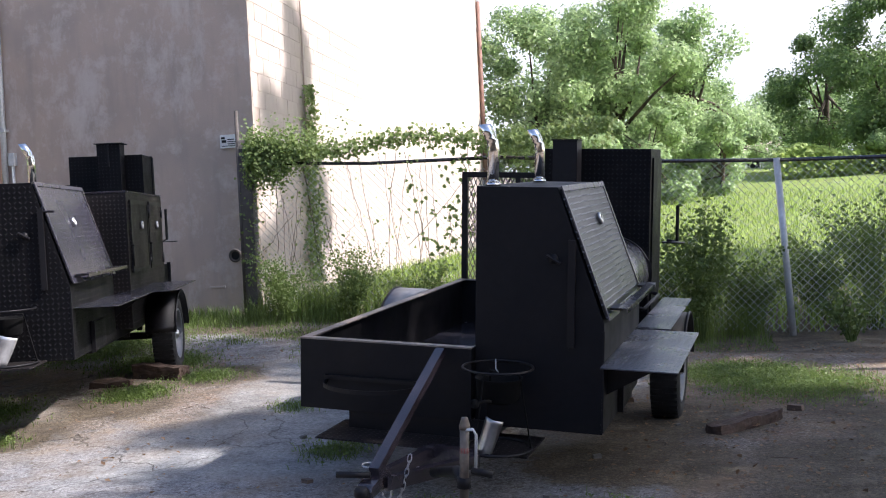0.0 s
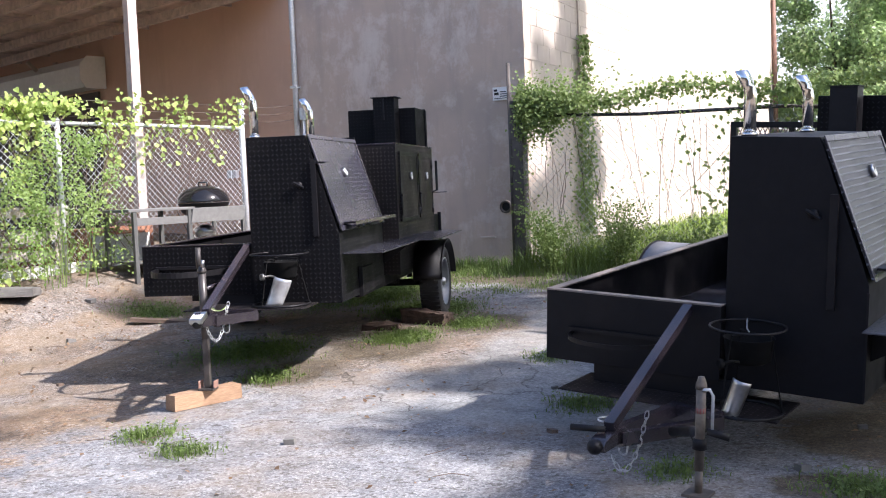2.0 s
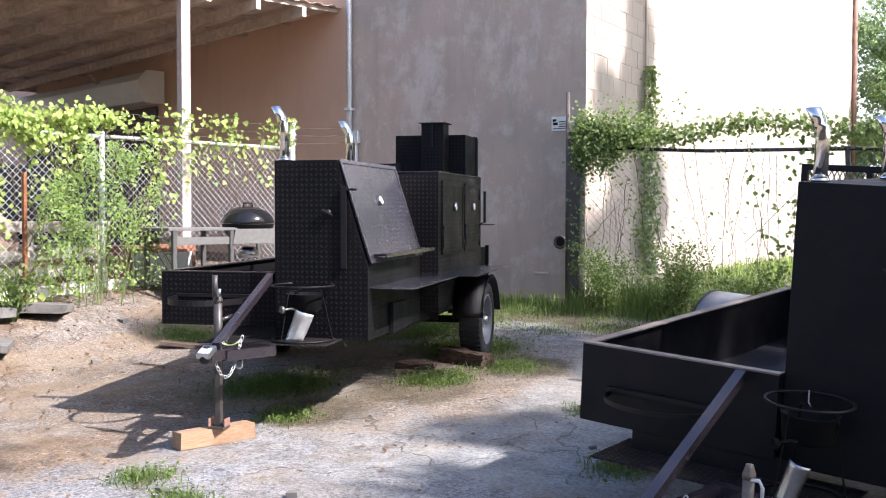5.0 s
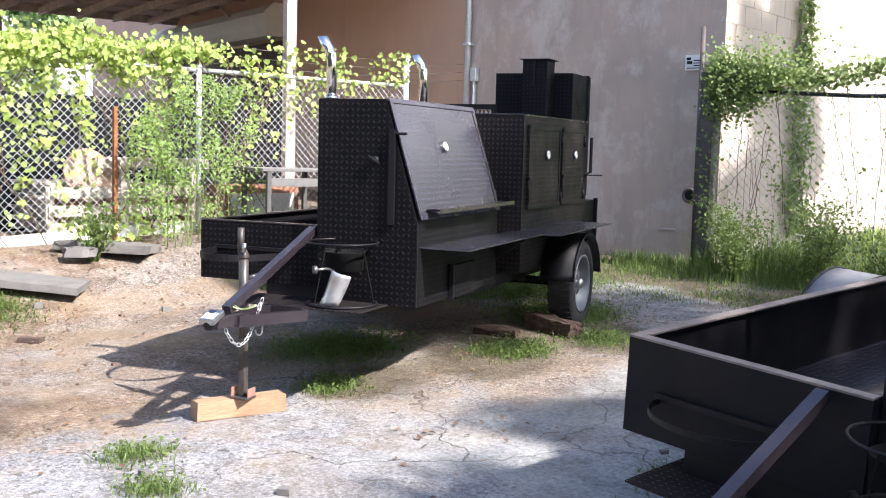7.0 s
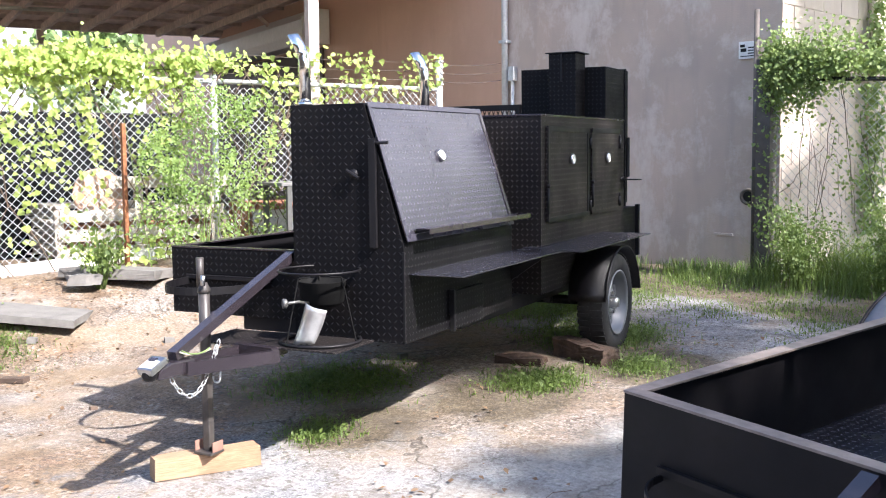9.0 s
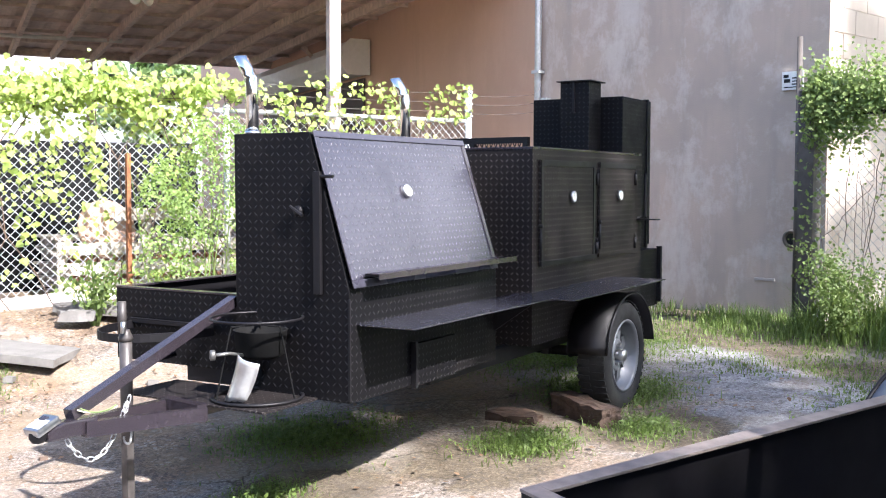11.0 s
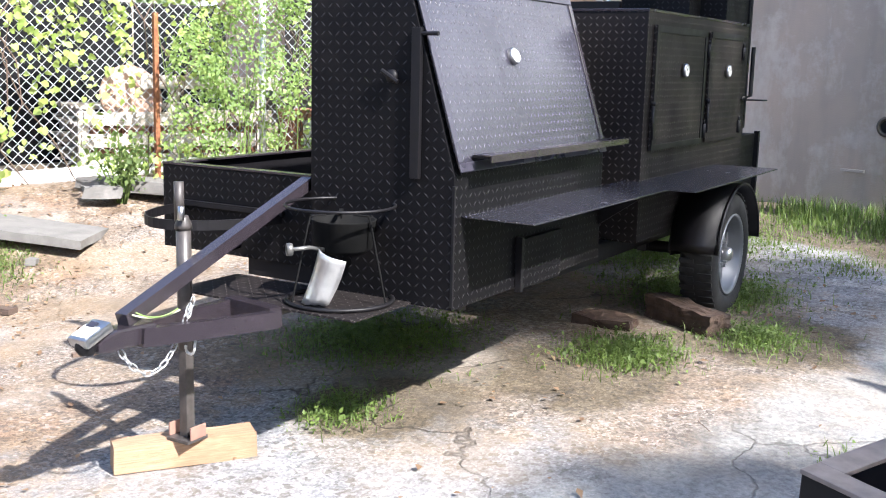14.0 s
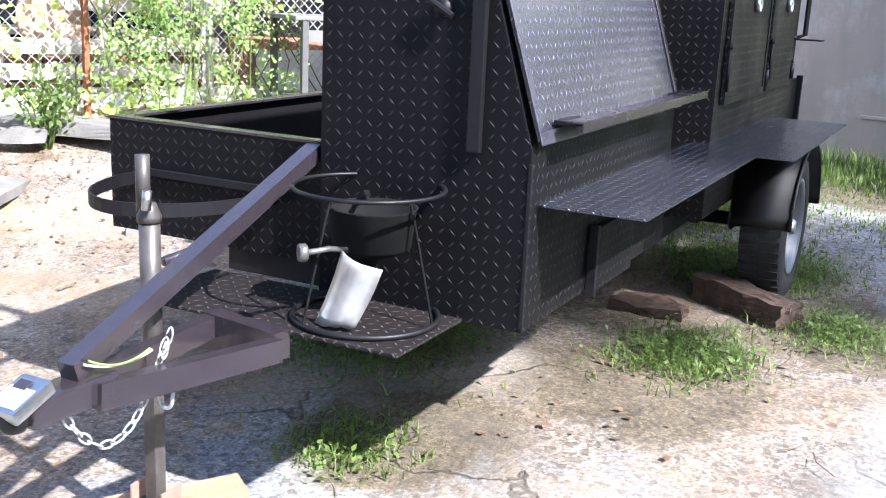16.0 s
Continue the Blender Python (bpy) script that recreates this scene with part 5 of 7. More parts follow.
# ---------------------------------------------------------------- leaf and blade clouds
def cloud(name, centres, sizes, material, normals=None, seed=1, shape="leaf", kind="", label="", category="", parent=None, droop=0.3):
    """Many small leaves in one mesh: each a bent quad pair with a point."""
    rs = np.random.RandomState(seed)
    n = len(centres)
    c = np.asarray(centres, dtype=np.float64)
    s = np.asarray(sizes, dtype=np.float64)[:, None]
    a = rs.normal(size=(n, 3))
    if normals is not None:
        a = a * 0.55 + np.asarray(normals)
    a /= np.linalg.norm(a, axis=1)[:, None]
    b = rs.normal(size=(n, 3))
    b -= (b * a).sum(1)[:, None] * a
    b[:, 2] -= droop
    b -= (b * a).sum(1)[:, None] * a
    b /= np.linalg.norm(b, axis=1)[:, None]
    d = np.cross(a, b)
    if shape == "leaf":
        pts = [c - b * s * 0.5, c + d * s * 0.36 - b * s * 0.12 + a * s * 0.10, c + b * s * 0.55, c - d * s * 0.36 - b * s * 0.12 + a * s * 0.10]
    elif shape == "round":
        pts = [c - b * s * 0.34, c + d * s * 0.30 - b * s * 0.44 + a * s * 0.05, c + d * s * 0.46 - b * s * 0.08 + a * s * 0.11, c + d * s * 0.26 + b * s * 0.30 + a * s * 0.06, c + b * s * 0.56,
               c - d * s * 0.26 + b * s * 0.30 + a * s * 0.06, c - d * s * 0.46 - b * s * 0.08 + a * s * 0.11, c - d * s * 0.30 - b * s * 0.44 + a * s * 0.05]
    else:
        pts = [c - b * s * 0.5, c + d * s * 0.2 + a * s * 0.05, c + b * s * 0.5, c - d * s * 0.2 + a * s * 0.05]
    v = np.stack(pts, axis=1).reshape(-1, 3)
    me = bpy.data.meshes.new(name)
    m = len(pts)
    me.vertices.add(m * n)
    me.vertices.foreach_set("co", v.ravel())
    idx = np.arange(m * n).reshape(n, m)
    tri = np.concatenate([idx[:, [0, k, k + 1]] for k in range(1, m - 1)], axis=1).reshape(-1)
    me.loops.add(len(tri))
    me.loops.foreach_set("vertex_index", tri)
    me.polygons.add(len(tri) // 3)
    me.polygons.foreach_set("loop_start", np.arange(0, len(tri), 3))
    me.update(calc_edges=True)
    me.materials.append(material)
    ob = new(name, me)
    if parent is not None:
        ob.parent = parent
    return tagged(ob, label, category, "", kind)


def blades(name, base, heights, material, label, seed=2, width=0.006, lean=0.35, category="grass"):
    """Grass: tapering three-step blades that bow over."""
    rs = np.random.RandomState(seed)
    p = np.asarray(base, dtype=np.float64)
    n = len(p)
    h = np.asarray(heights)[:, None]
    a = rs.uniform(0, 2 * np.pi, n)
    side = np.stack([np.cos(a), np.sin(a), np.zeros(n)], 1)
    a2 = a + rs.normal(1.57, 0.6, n)
    fall = np.stack([np.cos(a2), np.sin(a2), np.zeros(n)], 1) * (np.abs(rs.normal(lean, lean * 0.6, n))[:, None])
    w = width * (0.6 + 0.8 * rs.rand(n))[:, None]
    up = np.array([[0, 0, 1.0]])
    mid = p + up * h * 0.55 + fall * h * 0.25
    tip = p + up * h * (0.98 - 0.2 * np.abs(lean)) + fall * h
    pts = [p - side * w, p + side * w, mid + side * w * 0.75, mid - side * w * 0.75, tip]
    v = np.stack(pts, 1).reshape(-1, 3)
    idx = np.arange(5 * n).reshape(n, 5)
    tri = np.concatenate([idx[:, [0, 1, 2]], idx[:, [0, 2, 3]], idx[:, [3, 2, 4]]], 1).reshape(-1)
    me = bpy.data.meshes.new(name)
    me.vertices.add(5 * n)
    me.vertices.foreach_set("co", v.ravel())
    me.loops.add(9 * n)
    me.loops.foreach_set("vertex_index", tri)
    me.polygons.add(3 * n)
    me.polygons.foreach_set("loop_start", np.arange(0, 9 * n, 3))
    me.update(calc_edges=True)
    me.materials.append(material)
    return tagged(new(name, me), label, category, "", "stuff")


def on_ground(x, y):
    return np.array([ground_z(float(a), float(b)) for a, b in zip(x, y)])


# ---------------------------------------------------------------- trees
def build_tree(x, y, height, crown_r, leaves, size, seed, material, label, crown_low=0.3, clumps=26, squash=0.8, trunk=0.16):
    rs = np.random.RandomState(seed)
    z0 = ground_z(x, y)
    T = empty("tree", pose(x, y, z0), label, "tree", "trees round the yard")
    bm = bmesh.new()
    lean = rs.normal(0, 0.05, 2)
    top = height * 0.62
    pts = [(lean[0] * height * t, lean[1] * height * t, top * t - 0.1 * (t == 0)) for t in (0, 0.15, 0.4, 0.7, 1)]
    add_tube(bm, pts, [trunk * 1.35, trunk, trunk * 0.85, trunk * 0.65, trunk * 0.4], 9)
    centres = []
    for k in range(clumps):
        u = rs.rand()
        a = rs.uniform(0, 2 * np.pi)
        zz = height * (crown_low + (1 - crown_low) * (0.08 + 0.84 * u))
        wide = crown_r * math.sin(math.pi * min(0.95, 0.18 + 0.72 * u)) ** 0.7
        rr = wide * math.sqrt(rs.rand()) * 0.95
        centres.append((rr * math.cos(a) + lean[0] * zz, rr * math.sin(a) + lean[1] * zz, zz))
    for c in centres[: min(len(centres), 14)]:
        t = 0.35 + 0.5 * rs.rand()
        s = Vector((lean[0] * height * t, lean[1] * height * t, top * t))
        e = Vector(c)
        m = s.lerp(e, 0.5) + Vector((rs.normal(0, 0.15), rs.normal(0, 0.15), 0.12 * crown_r * 0.5))
        add_tube(bm, [s, m, e], [trunk * 0.42, trunk * 0.26, trunk * 0.08], 6)
    part("trunk", bm, M_BARK, T, "grey-brown trunk and limbs", True)
    per = leaves // clumps
    allc, nrm = [], []
    for c in centres:
        r = crown_r * rs.uniform(0.17, 0.40)
        q = rs.normal(size=(per, 3))
        q /= np.linalg.norm(q, axis=1)[:, None]
        q *= (rs.rand(per, 1) ** 0.42)
        allc.append(np.array(c) + q * np.array([r, r, r * squash]))
        nrm.append(q + np.array([0, 0, 0.5]))
    allc, nrm = np.concatenate(allc), np.concatenate(nrm)
    cloud("crown", allc, size * (0.6 + 0.8 * rs.rand(len(allc))), material, nrm, seed, parent=T)
    return T


def build_trees():
    # beyond the field
    oak = "broad green oak at the edge of the field"
    for x, y, h, r, n, s, seed, m, lab in (
        (-2.3, 31.5, 7.2, 2.5, 13000, 0.17, 11, M_LEAF, oak), (0.3, 31, 6.2, 2.5, 13000, 0.17, 12, M_LEAF, oak), (2.5, 33, 5.6, 2.0, 9000, 0.17, 13, M_LEAF, oak),
        (-1.0, 38, 7.5, 2.8, 7000, 0.22, 14, M_LEAF, oak), (9.2, 58, 5.2, 2.6, 7000, 0.2, 15, M_LEAF, "smaller green tree far beyond the field"),
        (9.4, 38, 6.7, 2.5, 12000, 0.18, 16, M_LEAF_PINE, "dark green tree beyond the field"), (8.6, 46, 5.6, 2.2, 7000, 0.2, 17, M_LEAF_PINE, "dark green tree beyond the field"),
        (4.6, 54, 5.0, 2.8, 6000, 0.22, 18, M_LEAF, "smaller green tree far beyond the field"), (1.0, 48, 7.0, 3.4, 5000, 0.24, 19, M_LEAF, "smaller green tree far beyond the field"),
        (12.6, 50, 6.0, 3.0, 6000, 0.24, 20, M_LEAF, oak), (10.5, 60, 5.0, 3.4, 5000, 0.26, 21, M_LEAF, "smaller green tree far beyond the field"),
    ):
        build_tree(x, y, h, r, int(n * 2.5), s * 0.62, seed, m, lab, 0.04, 54)
    for x, y, h, r, seed in ((-2.4, 30.5, 2.8, 1.4, 61), (-0.6, 27.5, 2.2, 1.4, 62), (1.2, 28.5, 2.6, 1.5, 63), (3.1, 30, 2.2, 1.5, 64), (4.6, 40, 2.4, 1.8, 65), (9.4, 36, 2.0, 1.4, 66)):
        build_tree(x, y, h, r, 13000, 0.09, seed, M_LEAF, "leafy shrub at the foot of the field oaks", 0.0, 16, 0.8, 0.06)
    # beyond the canopy
    for x, y, h, r, seed in ((-33, 12.0, 4.0, 2.2, 31), (-30.5, 19.6, 7.0, 2.2, 32), (-34, 8, 4.4, 2.4, 33)):
        build_tree(x, y, h, r, 4000, 0.3, seed, M_LEAF, "green tree beyond the canopy", 0.15, 20)
    # the yard trees whose crowns dapple the light
    for x, y, h, r, n, seed, low in SHADE_TREES:
        build_tree(x, y, h, r, n, 0.17, seed, M_LEAF, "tall oak that shades the yard", low, min(34, max(8, n // 230)), 0.75, 0.07)


SHADE_TREES = [(12.4, 5.4, 11.0, 3.0, 9500, 41, 0.55), (10.3, 4.2, 9.0, 2.2, 5200, 47, 0.58), (9.6, 5.4, 8.8, 2.2, 1900, 49, 0.58), (9.2, 1.8, 9.0, 2.4, 1150, 42, 0.58), (5.2, 3.2, 12.5, 2.8, 800, 48, 0.68),
               (7.5, 9.9, 10.0, 2.2, 2400, 51, 0.55), (7.3, 6.6, 8.4, 2.0, 2500, 52, 0.62), (5.2, 8.5, 10.8, 1.9, 3600, 53, 0.78), (9.8, 7.8, 9.4, 2.4, 2300, 43, 0.55), (12.6, 0.0, 11.5, 3.0, 2000, 44, 0.55), (13.4, 10.4, 11.5, 2.6, 4500, 45, 0.5), (10.6, 10.9, 9.4, 2.0, 4500, 50, 0.5), (6.4, 12.3, 13.4, 1.35, 8200, 46, 0.66), (12.0, 13.6, 11.0, 2.9, 12500, 54, 0.2), (13.5, 17.0, 10.0, 2.6, 5000, 55, 0.35)]
build_trees()


# ---------------------------------------------------------------- fences
def chain_link(name, a, b, z0a, z0b, h, pitch, wire, material, parent):
    """Two families of slanted wires between two posts."""
    a, b = Vector(a), Vector(b)
    L = (b - a).length
    d = (b - a) / L
    nrm = Vector((-d.y, d.x, 0))
    bm = bmesh.new()
    k = 0
    while k * pitch < L + h:
        for sgn in (1, -1):
            u0 = k * pitch if sgn < 0 else k * pitch - h
            u1 = u0 - h if sgn < 0 else u0 + h
            ua, ub = max(0.0, min(L, u0)), max(0.0, min(L, u1))
            if abs(ub - ua) < 0.02:
                continue
            va = abs(ua - u0)
            vb = abs(ub - u0)
            pts = []
            for u, v in ((ua, va), (ub, vb)):
                base = z0a + (z0b - z0a) * u / L
                p = a + d * u
                pts.append(Vector((p.x, p.y, base + v)) + nrm * 0.004 * sgn)
            add_tube(bm, pts, wire, 3)
        k += 1
    return part(name, bm, material, parent, "galvanised chain-link mesh")


def fence_left():
    posts = [(-6.98, 10.84), (-7.47, 8.34), (-7.92, 6.0), (-8.4, 3.5), (-8.9, 1.0)]
    F = empty("chain_link_fence", pose(*posts[0], ground_z(*posts[0])), "galvanised chain-link fence with barbed wire, overgrown by vines", "fence")
    inv = F.matrix_world.inverted()
    objs = []
    rail = 2.12
    for i, (x, y) in enumerate(posts):
        z = ground_z(x, y)
        top = 2.44 if i == 0 else rail + 0.03
        r = 0.036 if i == 0 else 0.028
        p = part("post", cyl((x, y, (top + z - 0.1) / 2), (0, 0, 1), r, top - z + 0.1, 14), M_GALV, F, "galvanised fence post", True)
        objs.append(p)
        objs.append(part("post_cap", lathe([(r + 0.004, -0.01), (r + 0.004, 0.012), (r * 0.6, 0.035), (0, 0.04)], (x, y, top), (0, 0, 1), 14), M_GALV, F, "", True))
        if i == 0:
            for k in range(5):
                objs.append(part("wire_clip", box(x - 0.045, x + 0.045, y - 0.02, y + 0.02, 2.16 + 0.06 * k, 2.18 + 0.06 * k, 0.003), M_GALV, F))
    for (xa, ya), (xb, yb) in zip(posts, posts[1:]):
        objs.append(part("top_rail", tube([(xa, ya, rail), (xb, yb, rail)], 0.022, 10), M_GALV, F, "galvanised top rail", True))
        za, zb = ground_z(xa, ya) + 0.03, ground_z(xb, yb) + 0.03
        objs.append(chain_link("mesh", (xa, ya, 0), (xb, yb, 0), za, zb, rail - max(za, zb), 0.075, 0.0027, M_GALV, F))
        for k, zz in enumerate((2.22, 2.31, 2.40)):
            objs.append(part("barbed_wire", tube(hang((xa, ya, zz), (xb, yb, zz - 0.02), 0.02, 8), 0.0026, 5), M_POST_DARK, F, "dull rusty barbed wire"))
    for k, zz in enumerate((2.20, 2.29, 2.38)):
        objs.append(part("barbed_wire", tube(hang((-6.98, 10.84, zz), (-6.6, 11.4, zz + 0.02), 0.02, 8), 0.0026, 5), M_POST_DARK, F, "dull rusty barbed wire"))
    x, y = -7.5, 7.42
    objs.append(part("rusty_stake", box(x - 0.018, x + 0.018, y - 0.018, y + 0.018, ground_z(x, y) - 0.1, 1.72, 0.004), M_RUST, F, "rusty angle-iron stake"))
    for o in objs:
        if o.parent is F:
            o.matrix_parent_inverse = inv
    return F


fence_left()


def fence_right():
    posts = [(-3.43, 11.05), (-0.6, 11.1), (2.27, 11.0), (5.2, 10.9), (8.2, 10.8)]
    F = empty("chain_link_fence", pose(*posts[0], ground_z(*posts[0])), "old chain-link fence with a dark drooping top rail along the field", "fence")
    inv = F.matrix_world.inverted()
    objs = []
    rails = [2.04, 1.945, 1.745, 1.73, 1.70]
    for (x, y), rz, r in zip(posts, rails, (0.05, 0.022, 0.034, 0.034, 0.034)):
        z = ground_z(x, y)
        top = 2.62 if x < -3 else rz + 0.025
        lean = 0.0 if x < -3 else -0.10
        if x < -3:
            objs.append(part("corner_post", box(x - 0.02, x + 0.11, y - 0.05, y + 0.08, z - 0.1, 2.2, 0.006), M_POST_DARK, F, "dark grey square corner post"))
            r = 0.022
        objs.append(part("post", tube([(x - 0.05 * (x < -3), y, z - 0.1), (x - 0.05 * (x < -3) + lean, y, top)], r, 14), M_POST_DARK if x < 0 else M_GALV, F, "weathered steel fence post", True))
    for k in range(len(posts) - 1):
        (xa, ya), (xb, yb) = posts[k], posts[k + 1]
        objs.append(part("top_rail", tube([(xa, ya, rails[k]), ((xa + xb) / 2, (ya + yb) / 2, (rails[k] + rails[k + 1]) / 2 - 0.03), (xb, yb, rails[k + 1])], 0.019, 8), M_BROWN, F, "dark weathered top rail", True))
        za, zb = ground_z(xa, ya) + 0.03, ground_z(xb, yb) + 0.03
        h = min(rails[k] - za, rails[k + 1] - zb)
        objs.append(chain_link("mesh", (xa, ya, 0), (xb, yb, 0), za, zb, h, 0.08, 0.0022, M_GALV, F))
    for o in objs:
        o.matrix_parent_inverse = inv
    return F


fence_right()


# ---------------------------------------------------------------- vines
def fence_point(u):
    """Along the left fence, u metres from the gate post."""
    pts = [(-6.98, 10.84), (-7.47, 8.34), (-7.92, 6.0), (-8.4, 3.5), (-8.9, 1.0)]
    for (xa, ya), (xb, yb) in zip(pts, pts[1:]):
        L = math.hypot(xb - xa, yb - ya)
        if u <= L:
            t = u / L
            return xa + (xb - xa) * t, ya + (yb - ya) * t
        u -= L
    return pts[-1]


def vines_left():
    rs = np.random.RandomState(5)
    pts, nrm, size = [], [], []

    def leaf(u, z, spread, s):
        x, y = fence_point(max(0.0, min(9.8, u)))
        off = rs.normal(0.02, spread)
        pts.append((x + off, y + 0.2 * off + rs.normal(0, 0.02), z + rs.normal(0, 0.02)))
        nrm.append((1.0, -0.35, 0.3))
        size.append(s)

    # loose mat over the rail and the barbed wire
    for k in range(13500):
        u = rs.uniform(0.0, 9.8)
        thick = 0.16 + 0.84 * sstep(2.0, 3.1, u)
        if rs.rand() > thick:
            continue
        z = rs.normal(2.21, 0.085) + 0.07 * noise.noise(Vector((u * 1.7, 0, 4))) if u > 1.8 else rs.choice([2.2, 2.3, 2.4, 2.14]) + rs.normal(0, 0.04)
        if noise.noise(Vector((u * 2.6, z * 3.5, 11.0))) < -0.16:
            continue
        leaf(u, z, 0.11 if u > 1.8 else 0.05, rs.uniform(0.030, 0.068))
    # strands that hang and wander down the mesh
    for k in range(125):
        u = rs.uniform(2.7, 9.7)
        if rs.rand() < 0.12:
            u = rs.uniform(0.5, 2.0)
        z, x = 2.15, u
        L = rs.uniform(0.25, 1.5) * (0.35 if u < 1.9 else 1.0)
        drift = rs.normal(0, 0.22)
        n = int(L / 0.026)
        for q in range(n):
            z -= 0.026
            x += drift * 0.026 + 0.012 * math.sin(q * 0.5 + k)
            if z < ground_z(-7.6, 8.0) + 0.02:
                break
            if rs.rand() < 0.8:
                leaf(x + rs.normal(0, 0.045), z, 0.05, rs.uniform(0.036, 0.070))
    # low growth at the foot
    for k in range(900):
        u = rs.uniform(2.2, 9.6)
        if noise.noise(Vector((u * 1.3, 2.0, 0.0))) < -0.05:
            continue
        x, y = fence_point(u)
        leaf(u, ground_z(x, y) + abs(rs.normal(0, 0.16)), 0.22, rs.uniform(0.035, 0.075))
    F = empty("fence_vine", pose(-7.5, 8.3, ground_z(-7.5, 8.3)), "bright green leafy vine smothering the chain-link fence", "vine")
    c = cloud("leaves", pts, size, M_VINE, nrm, 6, "round", parent=F, droop=0.8)
    c.matrix_parent_inverse = F.matrix_world.inverted()
    bm = bmesh.new()
    for k in range(46):
        u = rs.uniform(0.3, 9.5)
        x, y = fence_point(u)
        z = ground_z(x, y)
        p = []
        for j in range(7):
            xx, yy = fence_point(max(0, min(9.7, u + 0.25 * math.sin(k + j * 0.9))))
            p.append((xx + 0.02, yy, z + (2.25 - z) * j / 6))
        add_tube(bm, p, 0.005, 4)
    s = part("stem", bm, M_WOOD_OLD, F)
    s.matrix_parent_inverse = F.matrix_world.inverted()
    # fine-leaved bush on the yard side of the fence
    pts, nrm, size = [], [], []
    for k in range(9000):
        cx, cy, r, top = ((-7.12, 8.05, 0.42, 2.1), (-7.2, 7.65, 0.34, 1.75), (-7.05, 8.45, 0.34, 2.0))[k % 3]
        z = rs.rand() ** 0.8
        a = rs.uniform(0, 6.283)
        rr = r * math.sqrt(rs.rand()) * (1.35 - 0.75 * z)
        x, y = cx + rr * math.cos(a) * 0.7, cy + rr * math.sin(a)
        zz = ground_z(cx, cy) + 0.08 + (top - 0.6) * z + rs.normal(0, 0.03)
        if noise.noise(Vector((x * 5, y * 5, zz * 4))) < 0.0:
            continue
        pts.append((x, y, zz))
        nrm.append((0.8, -0.3, 0.5))
        size.append(rs.uniform(0.018, 0.042))
    B = empty("weed_bush", pose(-7.05, 8.0, ground_z(-7.05, 8.0)), "tall fine-leaved weed bush against the fence", "bush")
    c = cloud("leaves", pts, size, M_BUSH, nrm, 8, parent=B)
    c.matrix_parent_inverse = B.matrix_world.inverted()
    bm = bmesh.new()
    for k in range(14):
        a, r = rs.uniform(0, 6.283), rs.uniform(0.05, 0.35)
        cx, cy = -7.05 + rs.normal(0, 0.08), 8.0 + rs.normal(0, 0.25)
        z = ground_z(cx, cy)
        add_tube(bm, [(cx, cy, z), (cx + 0.4 * r * math.cos(a), cy + 0.5 * r * math.sin(a), z + 0.7), (cx + 0.7 * r * math.cos(a), cy + r * math.sin(a), z + 1.35)], [0.006, 0.004, 0.0015], 4)
    s = part("stem", bm, M_VINE_DARK, B)
    s.matrix_parent_inverse = B.matrix_world.inverted()


vines_left()


def vines_right():
    rs = np.random.RandomState(15)
    pts, nrm, size = [], [], []

    def put(x, z, s, off=0.0):
        pts.append((x, 11.05 + rs.normal(-0.02 + off, 0.05), z))
        nrm.append((0.5, -0.7, 0.5))
        size.append(s)

    # bushy head on the first post, a climbing column, a thin veil along the rail
    for k in range(6000):
        x = -3.38 + abs(rs.normal(0, 0.38))
        z = rs.normal(2.16, 0.13) - 0.10 * abs(rs.normal()) * (x < -2.9)
        if x < -2.2:
            put(x, z, rs.uniform(0.016, 0.036), rs.normal(0, 0.07))
    for k in range(420):
        z = rs.uniform(0.7, 2.2)
        put(-3.36 + rs.normal(0, 0.05), z, rs.uniform(0.018, 0.045))
    for k in range(1500):
        z = rs.uniform(0.6, 3.15)
        w = 0.11 if z > 2.3 else 0.16
        pts.append((-3.34 + rs.normal(0.02, 0.03), 13.25 + 0.06 * math.sin(z * 5) + rs.normal(0, w), z))
        nrm.append((1.0, -0.4, 0.4))
        size.append(rs.uniform(0.03, 0.06))
    for k in range(2300):
        x = rs.uniform(-3.3, 0.6)
        put(x, rs.normal(2.16, 0.055) + 0.05 * math.sin(3.1 * x), rs.uniform(0.026, 0.052), 0.0)
    for k in range(3600):
        x, z = rs.uniform(-3.3, 0.6), rs.uniform(0.75, 2.1)
        g = noise.noise(Vector((x * 2.2, z * 2.2, 2.3)))
        if x < -1.6:
            if g > 0.24 or rs.rand() < 0.12:
                put(x, z, rs.uniform(0.016, 0.034))
        elif g > -0.03 or rs.rand() < 0.10:
            put(x, z, rs.uniform(0.030, 0.056))
    F = empty("fence_vine", pose(-3.4, 11.05, ground_z(-3.4, 11.05)), "thin ivy climbing the field fence beside the block wall", "vine")
    inv = F.matrix_world.inverted()
    c = cloud("leaves", pts, size, M_VINE_DARK, nrm, 16, "round", parent=F, droop=0.6)
    c.matrix_parent_inverse = inv
    bm = bmesh.new()
    for k in range(40):
        x = rs.uniform(-3.32, -0.6)
        low, top, lean = rs.uniform(0.3, 1.1), rs.uniform(1.3, 2.2), rs.normal(0, 0.22)
        add_tube(bm, [(x + lean * j / 8 + rs.normal(0, 0.012), 11.05 + rs.normal(0, 0.01), low + (top - low) * j / 8) for j in range(9)], rs.uniform(0.0014, 0.003), 4)
    s = part("stem", bm, M_BARK, F, "thin brown woody stems")
    s.matrix_parent_inverse = inv


vines_right()


